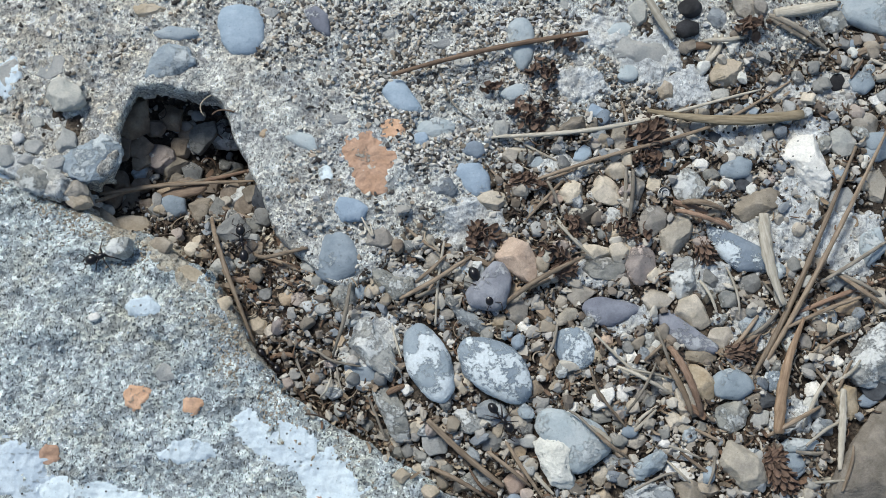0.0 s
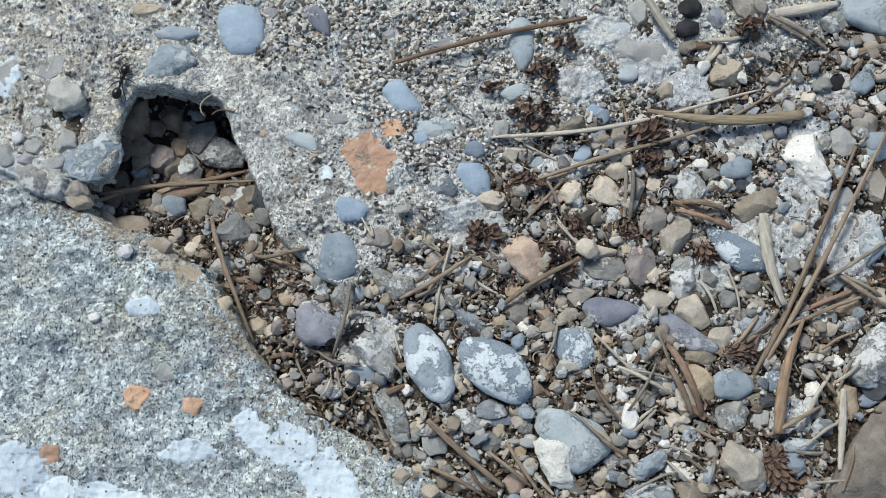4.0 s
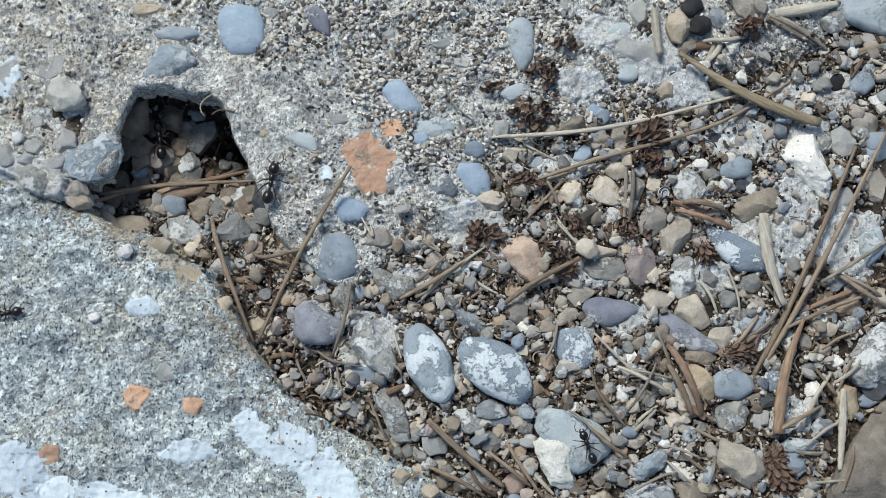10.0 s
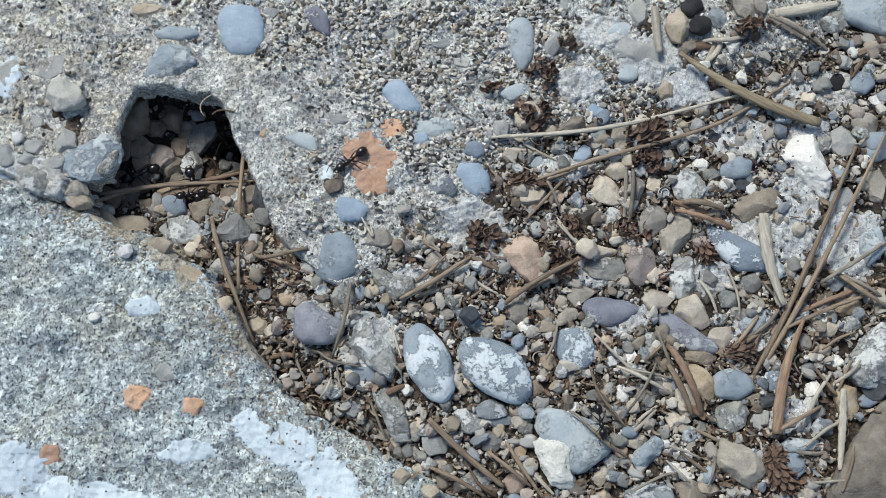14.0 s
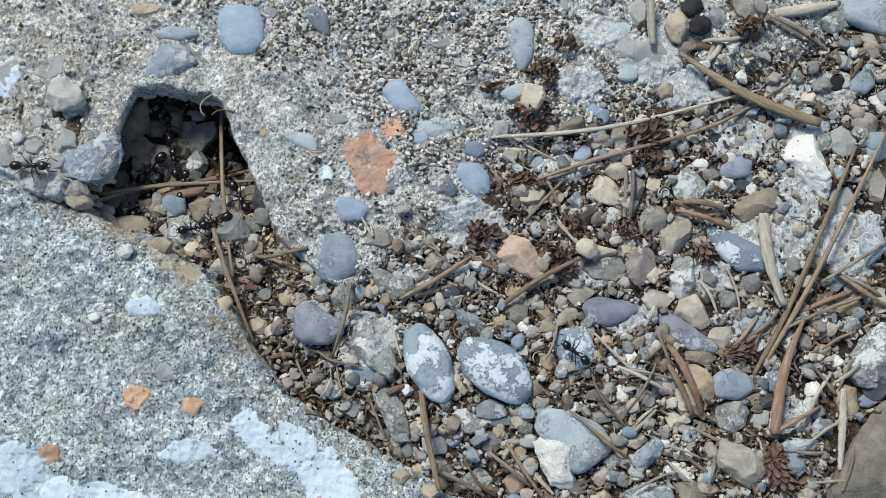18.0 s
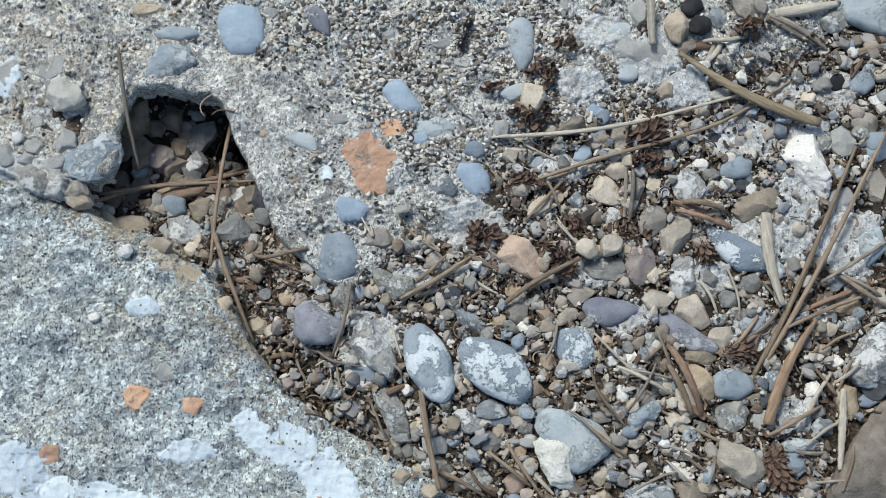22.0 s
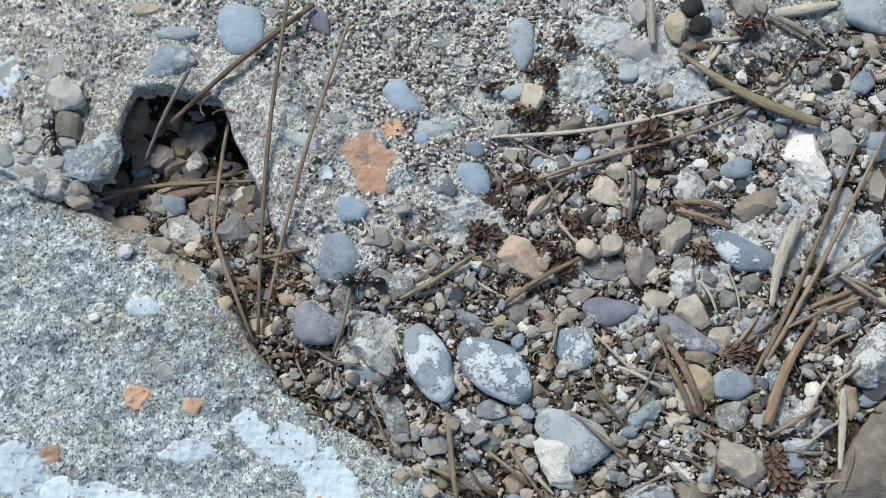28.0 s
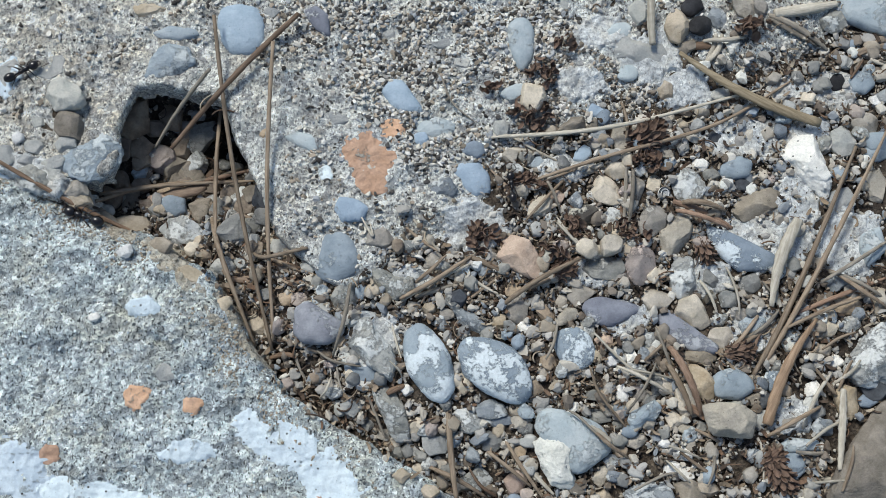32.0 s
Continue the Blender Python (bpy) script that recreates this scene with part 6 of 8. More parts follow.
needle([(-23.4, -26.9), (-24.3, -29.8), (-26.0, -31.2)], 0.50, "straw")
needle([(-28.6, -0.0), (-37.5, -1.9), (-41.1, -0.0)], 0.90, "needle")
needle([(-37.5, -1.3), (-31.5, -3.9), (-26.6, -5.6)], 0.90, "needle")
needle([(-11.0, -24.0), (-9.2, -25.7), (-8.4, -27.2)], 0.40, "straw")
needle([(-5.8, -10.3), (-1.1, -8.8), (3.7, -7.3)], 1.00, "greytwig")
needle([(-5.8, -7.3), (-2.3, -4.7), (0.7, -1.3)], 0.80, "needle")
needle([(-8.3, 4.9), (-4.7, 1.8), (-1.1, -0.7)], 0.70, "needle")
needle([(6.1, -1.9), (10.2, -3.7), (13.8, -5.5)], 1.30, "needle")
needle([(3.1, -6.1), (6.7, -7.3), (10.0, -8.5)], 0.40, "straw")
needle([(16.7, -9.1), (21.5, -7.1), (26.3, -4.7)], 0.90, "needle")
needle([(63.9, -24.0), (65.3, -19.3), (66.9, -16.9)], 0.70, "rust")
needle([(76.6, -25.7), (79.8, -29.8), (80.9, -30.9)], 0.70, "needle")
needle([(80.5, -28.6), (83.6, -26.3), (85.1, -24.0)], 0.80, "straw")
needle([(71.4, -42.4), (75.4, -42.7), (78.8, -42.4)], 0.80, "greytwig")
needle([(75.0, -48.5), (78.4, -48.2), (80.7, -48.0)], 0.60, "straw")
needle([(64.1, -39.5), (65.1, -42.4), (64.9, -48.0)], 0.70, "straw")
needle([(-15.6, -30.9), (-13.4, -36.1), (-12.0, -39.5)], 0.60, "greytwig")
needle([(38.3, -50.0), (44.2, -47.1), (47.6, -46.6)], 0.60, "greytwig")
needle([(51.5, -37.8), (54.9, -39.5), (56.5, -40.3)], 0.70, "needle")
needle([(70.4, -12.7), (69.7, -9.7), (70.4, -6.1)], 1.20, "straw")
chip(9.1, -4.1, 7.4, 2.4, -18, "straw")
chip(17.9, 22.0, 7.2, 1.7, -3, "straw")
chip(21.5, 17.6, 6.0, 1.4, 3, "greytwig")
chip(27.6, 17.7, 7.2, 1.2, 5, "greytwig")
chip(80.7, 54.1, 8.4, 2.4, 5, "straw")
chip(56.8, 45.7, 4.8, 1.9, -5, "bark")
chip(-9.9, -29.6, 4.1, 1.4, 30, "bark")
chip(68.9, -48.0, 4.8, 2.6, 60, "bark")
chip(38.1, 8.7, 3.6, 1.7, 70, "bark")
chip(-37.9, -3.7, 7.2, 1.9, 10, "bark")
chip(-41.7, -6.0, 7.2, 2.2, -5, "brownchip")
chip(-31.6, -7.0, 6.0, 1.9, -20, "bark")
chip(-6.3, -37.6, 4.8, 1.7, 20, "straw")
chip(74.7, -14.4, 7.2, 1.7, 30, "greytwig")
chip(33.1, 17.6, 6.0, 1.2, 15, "straw")
chip(77.5, -48.0, 7.2, 1.2, 0, "straw")
chip(62.7, -26.2, 4.8, 1.7, 60, "rust")
chip(32.0, -38.9, 5.3, 1.2, -40, "straw")
chip(51.9, -34.3, 4.8, 1.7, -30, "rust")
chip(-58.0, 15.1, 10.1, 2.9, 12, "brownchip", pit=True)
husk_clump(45.2, 24.7, 11.4, 9.6)
husk_clump(19.2, 29.5, 8.4, 7.2)
husk_clump(43.4, 18.8, 7.2, 4.8)
husk_clump(24.1, -0.5, 7.2, 4.8)
husk_clump(18.9, 14.4, 7.2, 4.1)
husk_clump(9.1, 2.0, 7.2, 6.0)
husk_clump(28.5, 5.1, 7.2, 5.3)
husk_clump(67.5, 49.5, 8.4, 4.8)
husk_clump(38.7, 4.4, 4.8, 4.1)
husk_clump(41.6, 2.6, 6.0, 4.8)
husk_clump(26.9, 45.8, 4.8, 4.8)
husk_clump(21.8, 39.0, 6.0, 7.2)
husk_clump(10.6, 35.5, 4.3, 3.6)
seed_cone(55.6, -0.7, 6.5, 4.2, -70)
seed_cone(61.8, -21.9, 6.5, 4.2, 8)
seed_cone(68.3, -47.4, 9.0, 5.0, -60)
seed_cone(67.2, -43.7, 6.0, 4.4, 30)
seed_cone(17.1, 14.5, 6.5, 3.8, 6)
seed_cone(25.7, -4.7, 6.0, 4.0, 10)
seed_cone(44.8, 25.5, 7.0, 6.5, 40)
seed_cone(7.3, 4.2, 4.5, 3.8, 80)
snail_shell(47.5, 12.2, 3.1)
roaming_needle = loose_needle(42.2, 0.96, "needle")
dark_sprig = loose_needle(26.6, 0.96, "greytwig")
long_needle = loose_needle(73.8, 0.96, "needle")
forked_needle = loose_needle(63.6, 0.96, "needle")
brown_stick = loose_needle(40.3, 1.32, "bark")
russet_stick = loose_needle(43.8, 1.20, "bark")
pale_stick = loose_needle(10.6, 1.92, "straw")
dry_stalk = loose_needle(33.8, 2.16, "stalk", (1.3, 0.8))
split_sheath = loose_needle(19.8, 3.00, "straw", (0.45, 1.25))
brown_pod = loose_needle(24.6, 2.16, "pod", (1.35, 0.6))
path_stick = loose_needle(20.6, 1.32, "needle")
dark_twig = loose_needle(39.6, 0.96, "bark")
thin_straw = loose_needle(18.0, 0.60, "straw")


# ---- ants ----
def ball(x, z, a, b, c, segs=20, rings=12):
    V, Fc = [Vector((x + a, 0, z))], []
    for i in range(1, rings):
        p = math.pi * i / rings
        for j in range(segs):
            q = math.tau * j / segs
            V.append(Vector((x + a * math.cos(p), b * math.sin(p) * math.cos(q), z + c * math.sin(p) * math.sin(q))))
    V.append(Vector((x - a, 0, z)))
    Fc += [(0, 1 + (j + 1) % segs, 1 + j) for j in range(segs)]
    for i in range(rings - 2):
        s, t = 1 + i * segs, 1 + (i + 1) * segs
        Fc += [(s + j, s + (j + 1) % segs, t + (j + 1) % segs, t + j) for j in range(segs)]
    s = 1 + (rings - 2) * segs
    Fc += [(len(V) - 1, s + j, s + (j + 1) % segs) for j in range(segs)]
    return V, Fc


def joined(*pieces):
    V, Fc = [], []
    for v, f in pieces:
        Fc += [tuple(i + len(V) for i in face) for face in f]
        V += v
    return V, Fc


def shrunk(name, shape, mat):
    return mesh_of(name, [Vector(v) * MM for v in shape[0]], shape[1], mat)


ANT = {
    "head": shrunk("head", joined(ball(2.9, 1.25, 1.15, 1.05, 0.8)), ANT_MAT),
    "thorax": shrunk("thorax", joined(ball(1.05, 1.35, 0.95, 0.6, 0.62), ball(-0.1, 1.2, 0.9, 0.45, 0.45)), ANT_MAT),
    "petiole": shrunk("petiole", joined(ball(-1.05, 1.15, 0.42, 0.24, 0.34), ball(-1.6, 1.2, 0.36, 0.3, 0.36)), ANT_MAT),
    "gaster": shrunk("gaster", ball(-2.95, 1.3, 1.4, 1.05, 1.0), ANT_MAT),
}
for side, word in ((1, "left"), (-1, "right")):
    ANT["antenna", side] = shrunk("antenna", joined(tube([(3.6, 0.35 * side, 1.5), (4.1, 1.0 * side, 1.8), (4.5, 1.55 * side, 1.9)], [0.09, 0.08, 0.1], 6, 1), tube([(4.5, 1.55 * side, 1.9), (5.2, 1.45 * side, 1.5), (6.0, 1.1 * side, 0.9)], [0.08, 0.09, 0.11], 6, 1)), LEG_MAT)
    ANT["mandible", side] = shrunk("mandible", tube([(3.85, 0.5 * side, 1.1), (4.35, 0.45 * side, 1.05), (4.55, 0.08 * side, 1.0)], [0.22, 0.17, 0.05], 6, 0.7), LEG_MAT)
    for i, a in enumerate((52, 100, 146)):
        c, s = math.cos(radians(a)), side * math.sin(radians(a))
        reach = (2.6, 2.8, 3.5)[i]
        line = [(0, 0, 0), (0.32 * reach * c, 0.32 * reach * s, 0.55), (0.5 * reach * c, 0.5 * reach * s, 0.5), (0.85 * reach * c, 0.85 * reach * s, -0.55), (1.12 * reach * c, 1.12 * reach * s, -1.15)]
        ANT["leg", side, i] = shrunk("leg", tube(line, [0.16, 0.17, 0.11, 0.09, 0.05], 6, 1), LEG_MAT)
HIPS = (1.35, 0.7, 0.05)


def worker_ant(length):
    """An ant of that length in millimetres: body, feelers, jaws and six legs, heading along x."""
    k = length / 8.2
    grow = Matrix.Scale(k, 4)
    root = new("ant")
    head = part("head", ANT["head"], root, "large glossy black head", grow)
    for side in (1, -1):
        part("antenna", ANT["antenna", side], head)
        part("mandible", ANT["mandible", side], head)
    for name in ("thorax", "petiole", "gaster"):
        part(name, ANT[name], root, "", grow)
    legs = []
    for side in (1, -1):
        for i in range(3):
            leg = part("leg", ANT["leg", side, i], root, "", Matrix.Translation(Vector((HIPS[i], 0.3 * side, 1.15)) * k * MM) @ grow)
            legs.append((leg, side, i))
    tagged(root, "black harvester ant walking over the stones" if length > 7.4 else "small black-brown worker ant on the gravel", "ant", "ants")
    return root, legs, k


def march(ant, rows):
    """Key an ant through its places: seconds, plan, height, heading, and whether it is down in the hole."""
    root, legs, k = ant
    keys, swing, gone = [], [], 0.0
    for (t0, x0, y0, z0, h0, u0), (t1, x1, y1, z1, h1, u1) in zip(rows, rows[1:]):
        turn = (h1 - h0 + 180) % 360 - 180
        still = abs(x1 - x0) + abs(y1 - y0) < 0.5
        n = max(1, int(math.ceil(abs(turn) / 60))) if still else max(2, int(round((t1 - t0) / 0.125)), int(math.ceil(abs(turn) / 40)))
        n = min(n, 12)
        for i in range(n):
            f = i / n
            g = f * f * (3 - 2 * f)
            x, y = x0 + (x1 - x0) * f, y0 + (y1 - y0) * f
            z = z0 + (z1 - z0) * g
            if not u0 and not u1:
                z = top(x, y) + 2.0 * float(bed(x, y))
            keys.append((t0 + (t1 - t0) * f, x, y, z, h0 + turn * g))
            swing.append(gone + math.hypot(x1 - x0, y1 - y0) * f)
        gone += math.hypot(x1 - x0, y1 - y0)
    t, x, y, z, h, u = rows[-1]
    keys.append((t, x, y, z if u else top(x, y) + 2.0 * float(bed(x, y)), h))
    swing.append(gone)
    walk(root, [(t, pose(x * MM, y * MM, (z + 0.3) * MM, 0, 0, h)) for t, x, y, z, h in keys])
    for leg, side, i in legs:
        phase = math.pi * ((i + (side > 0)) % 2)
        place = Vector((HIPS[i], 0.3 * side, 1.15)) * k * MM
        walk(leg, [(key[0], Matrix.Translation(place) @ pose(0, 0, 0, 0, 0, side * 17 * math.sin(s * 1.1 / k + phase + key[0] * 0.6))) for key, s in zip(keys, swing)])


def slide(ob, rows):
    """Key a stone that is dragged: seconds, plan, height of its bed, turn."""
    h = max(v.co.z for v in ob.data.vertices) * 1000
    walk(ob, [(t, pose(x * MM, y * MM, ((z if z < -4.5 else max(z, top(x, y)) + 0.9 * float(bed(x, y))) + 0.5 * h) * MM, 0, 0, a)) for t, x, y, z, a in rows])


def lay(ob, rows):
    """Key a needle that is dragged: seconds, its butt and a place that it points at."""
    keys = []
    for t, ax, ay, az, bx, by, bz in rows:
        d = Vector((bx - ax, by - ay, bz - az)).normalized()
        keys.append((t, pose(ax * MM, ay * MM, az * MM, 0, -math.degrees(math.asin(d.z)), math.degrees(math.atan2(d.y, d.x)))))
    walk(ob, keys)


# ---- grit, sand and crumbs of litter ----
BITS = np.random.RandomState(3)


def crumbs(name, mat, spots, label, category, flat=0.7, smooth=False):
    """Many small angular bits in one mesh: place, size and squash of each."""
    spots = np.asarray(spots)
    V, Fc, at = [], [], 0
    for fine in (1, 2):
        bm = bmesh.new()
        bmesh.ops.create_icosphere(bm, subdivisions=fine, radius=1)
        ball_verts = np.array([v.co for v in bm.verts])
        tris = np.array([[v.index for v in f.verts] for f in bm.faces])
        bm.free()
        mine = spots[(spots[:, 3] > 0.6) == (fine == 2)]
        for shape in range(24):
            some = mine[shape::24]
            if not len(some):
                continue
            p = ball_verts.copy()
            for _ in range(9 if fine == 2 else 4):
                d = BITS.normal(size=3)
                d /= np.linalg.norm(d)
                p = p - np.clip(p @ d - BITS.uniform(0.45, 0.8), 0, None)[:, None] * d
            p = p * (1 + 0.06 * BITS.normal(size=(len(p), 1))) * np.array([BITS.uniform(0.9, 1.5), BITS.uniform(0.7, 1.05), BITS.uniform(0.6, 0.95) * flat / 0.7])
            n = len(some)
            a, tip, lean = BITS.uniform(0, 6.28, n), BITS.uniform(-0.5, 0.5, n), BITS.uniform(-0.5, 0.5, n)
            q = p[None] * some[:, 3][:, None, None] * np.stack([BITS.uniform(0.8, 1.25, n), BITS.uniform(0.8, 1.25, n), BITS.uniform(0.8, 1.2, n)], -1)[:, None]
            y, z = q[..., 1] * np.cos(tip)[:, None] - q[..., 2] * np.sin(tip)[:, None], q[..., 1] * np.sin(tip)[:, None] + q[..., 2] * np.cos(tip)[:, None]
            x, z = q[..., 0] * np.cos(lean)[:, None] + z * np.sin(lean)[:, None], z * np.cos(lean)[:, None] - q[..., 0] * np.sin(lean)[:, None]
            c, s = np.cos(a)[:, None], np.sin(a)[:, None]
            V.append((np.stack([x * c - y * s, x * s + y * c, z], -1) + some[:, None, :3]).reshape(-1, 3))
            Fc.append((tris[None] + (np.arange(n) * len(p))[:, None, None]).reshape(-1, 3) + at)
            at += n * len(p)
    ob = new(name, mesh_of(name, (np.concatenate(V) * MM).tolist(), np.concatenate(Fc).tolist(), mat, smooth))
    return tagged(ob, label, category, kind="stuff")


def clear_of_stones(x, y):
    """Away from the tops of the larger stones."""
    ok = np.ones(len(x), bool)
    for cx, cy, a, b, r, zc, c in RESTING + KEPT:
        if min(a, b) > 1.4:
            dx, dy = x - cx, y - cy
            u, v = (dx * math.cos(r) + dy * math.sin(r)) / a, (-dx * math.sin(r) + dy * math.cos(r)) / b
            ok &= np.hypot(u, v) > (0.95 if c else 0.35)
    return ok


def scatter(count, lo, hi, power, weight):
    x, y = BITS.uniform(-102, 102, count), BITS.uniform(-57, 65, count)
    ok = (BITS.uniform(size=count) < weight(x, y)) & clear_of_stones(x, y)
    x, y = x[ok], y[ok]
    return x, y, lo + (hi - lo) * BITS.uniform(size=len(x)) ** power


def stack(x, y, r, lift):
    hid = (inside(x, y, PIT) > 0) & (inside(x, y, UPPER) > 0)
    z = np.where(hid, ground_top(x, y), height(x, y))
    return np.stack([x, y, z + r * 0.25 + BITS.uniform(0, 1, len(x)) * lift, r], -1)


x, y, r = scatter(15000, 0.48, 1.85, 2.6, lambda x, y: bed(x, y) * (1 - 0.55 * step(12, 5, -inside(x, y, LOWER)) * step(0, -20, x)) * (1 - 0.3 * step(50, 60, x) * step(-12, -22, y)))
order = np.argsort(-r)
spots = stack(x, y, r, 1.3)
crumbs("gravel", GRAVEL_MAT, spots[order[300:]], "fine beige, grey and brown angular gravel", "gravel")
GRAVEL_KINDS = ("beige", "cream", "greywarm", "grey", "greypale", "greybeige", "bluecrust", "pinkgrey", "brown", "grey", "slate", "whitecrust", "greyrough", "chalk", "greybrown", "bluerough")
GRAVEL_RNG = random.Random(17)
GRAVEL_MESHES = [(kind, pebble_mesh(2.3, 1.8, 1.35, kind, GRAVEL_RNG)) for kind in GRAVEL_KINDS for _ in range(2)]
for gx, gy, gz, gr in spots[order[:300]].tolist():
    kind, shape = GRAVEL_RNG.choice(GRAVEL_MESHES)
    bit = new("stone_chip", shape)
    bit.matrix_basis = pose(gx * MM, gy * MM, gz * MM, GRAVEL_RNG.uniform(-25, 25), GRAVEL_RNG.uniform(-25, 25), GRAVEL_RNG.uniform(0, 360)) @ Matrix.Scale(gr, 4)
    tagged(bit, f"{LOOK[kind]} stone chip among the gravel", "stone chip", "gravel chips")
x, y, r = scatter(60000, 0.2, 0.55, 1.5, lambda x, y: bed(x, y) * (0.45 + 0.55 * step(-0.3, 0.5, grain(x, y, 9, 61))))
crumbs("grit", GRIT_MAT, stack(x, y, r, 1.7), "coarse gritty sand between the stones, dark tones adding gap shade", "grit")


def sandy(x, y):
    """Sand lies in drifts on the upper slab and hardly at all on its bare west end."""
    du = inside(x, y, UPPER)
    heap = np.exp(-((x + 8) / 24) ** 2 - ((y - 45) / 13) ** 2) + np.exp(-((x - 25) / 18) ** 2 - ((y - 40) / 16) ** 2) + 0.7 * np.exp(-((x + 68) / 6) ** 2 - ((y - 44) / 6) ** 2) + 0.6 * np.exp(-((x + 3) / 12) ** 2 - ((y - 22) / 9) ** 2)
    drift = step(-0.1, 0.3, 0.5 * grain(x, y, 11, 71) + 0.25 * grain(x, y, 4, 74) + heap - 0.38)
    return np.where(du > 0.6, (0.16 + 0.84 * drift) * (0.4 + 0.6 * step(-72, -55, x)), 0) * swept(x, y)


def dusty(x, y):
    return np.where(inside(x, y, LOWER) > 0.8, 0.3 + 0.7 * step(-0.3, 0.5, grain(x, y, 7, 72)), 0) * swept(x, y)


x, y, r = scatter(110000, 0.2, 0.7, 2.3, sandy)
crumbs("sand", SAND_MAT, stack(x, y, r, 0.05), "loose dark and pale sand grains on the concrete", "sand")
x, y, r = scatter(22000, 0.13, 0.46, 2.0, dusty)
crumbs("sand", DUST_MAT, stack(x, y, r * 0.9, 0.0), "pale grit cemented on the concrete block", "sand")

x, y, r = scatter(90000, 0.15, 0.48, 2.0, lambda x, y: np.where(inside(x, y, LOWER) > 0.2, step(12, 3.0, inside(x, y, LOWER)) * step(-12, -30, x) * step(-0.5, 0.3, grain(x, y, 5, 73)), 0))
crumbs("soil_dust", SOIL_DUST_MAT, stack(x, y, r * 0.8, 0.0), "beige soil crumbs caked along the block's edge", "soil")

# stones strewn over the ground round about
x, y = BITS.uniform(-420, 420, 9000), BITS.uniform(-380, 420, 9000)
out = (np.abs(x) > 100) | (y > 63) | (y < -56)
x, y = x[out], y[out]
keep = BITS.uniform(size=len(x)) < np.where((inside(x, y, UPPER) > 0) | (inside(x, y, LOWER) > 0), 0.08, 1)
x, y = x[keep], y[keep]
crumbs("gravel", GRAVEL_MAT, stack(x, y, 0.8 + 3.2 * BITS.uniform(size=len(x)) ** 3, 0.3), "gravel strewn over the ground around the slabs", "gravel")


def curls(count):
    """Crumbs of bark, husk and rootlet among the gravel."""
    V, Fc = [], []
    x, y, r = scatter(count, 0.35, 1.25, 2.0, lambda x, y: bed(x, y) * (0.25 + 0.75 * step(-0.2, 0.5, grain(x, y, 12, 81))))
    z = stack(x, y, r, 1.2)[:, 2]
    for i in range(len(x)):
        m = pose(x[i], y[i], z[i] + 0.5, BITS.uniform(-40, 40), BITS.uniform(-40, 40), BITS.uniform(0, 360))
        b, thin = len(V), BITS.uniform(0.12, 0.5)
        for s in (0, 0.1):
            for u in (-1, -0.3, 0.4, 1):
                for v in (-1, 1):
                    V.append(m @ Vector((u * r[i], v * r[i] * thin * (1 - 0.4 * u * u), 0.35 * r[i] * u * u - s)) * MM)
        for i3 in range(3):
            a = b + i3 * 2
            Fc += [(a, a + 2, a + 3, a + 1), (a + 8, a + 9, a + 11, a + 10), (a, a + 8, a + 10, a + 2), (a + 1, a + 3, a + 11, a + 9)]
        Fc += [(b, b + 1, b + 9, b + 8), (b + 6, b + 14, b + 15, b + 7)]
    tagged(new("litter", mesh_of("litter", V, Fc, LITTER_MAT, False)), "brown crumbs of bark and seed husk", "litter", kind="stuff")


def rootlets(count):
    pieces = []
    x, y, r = scatter(count, 2.0, 6.0, 1.5, bed)
    for i in range(len(x)):
        a, c = BITS.uniform(0, math.tau), BITS.uniform(-0.25, 0.25)
        pts = [(x[i] + r[i] * (k / 6 - 0.5) * math.cos(a + c * k), y[i] + r[i] * (k / 6 - 0.5) * math.sin(a + c * k)) for k in range(7)]
        zs = height(np.array([p[0] for p in pts]), np.array([p[1] for p in pts]))
        zm = float(zs.max()) + BITS.uniform(0.6, 1.6)
        V, Fc = tube([Vector((p[0], p[1], zm + 0.3 * math.sin(k))) * MM for k, p in enumerate(pts)], [BITS.uniform(0.09, 0.22) * MM] * 7, 5, 1)
        pieces.append((V, Fc))
    V, Fc = joined(*pieces)
    tagged(new("rootlets", mesh_of("rootlets", V, Fc, LITTER_MAT)), "thin dry rootlets and needle bits", "litter", kind="stuff")


curls(21000)
rootlets(1500)


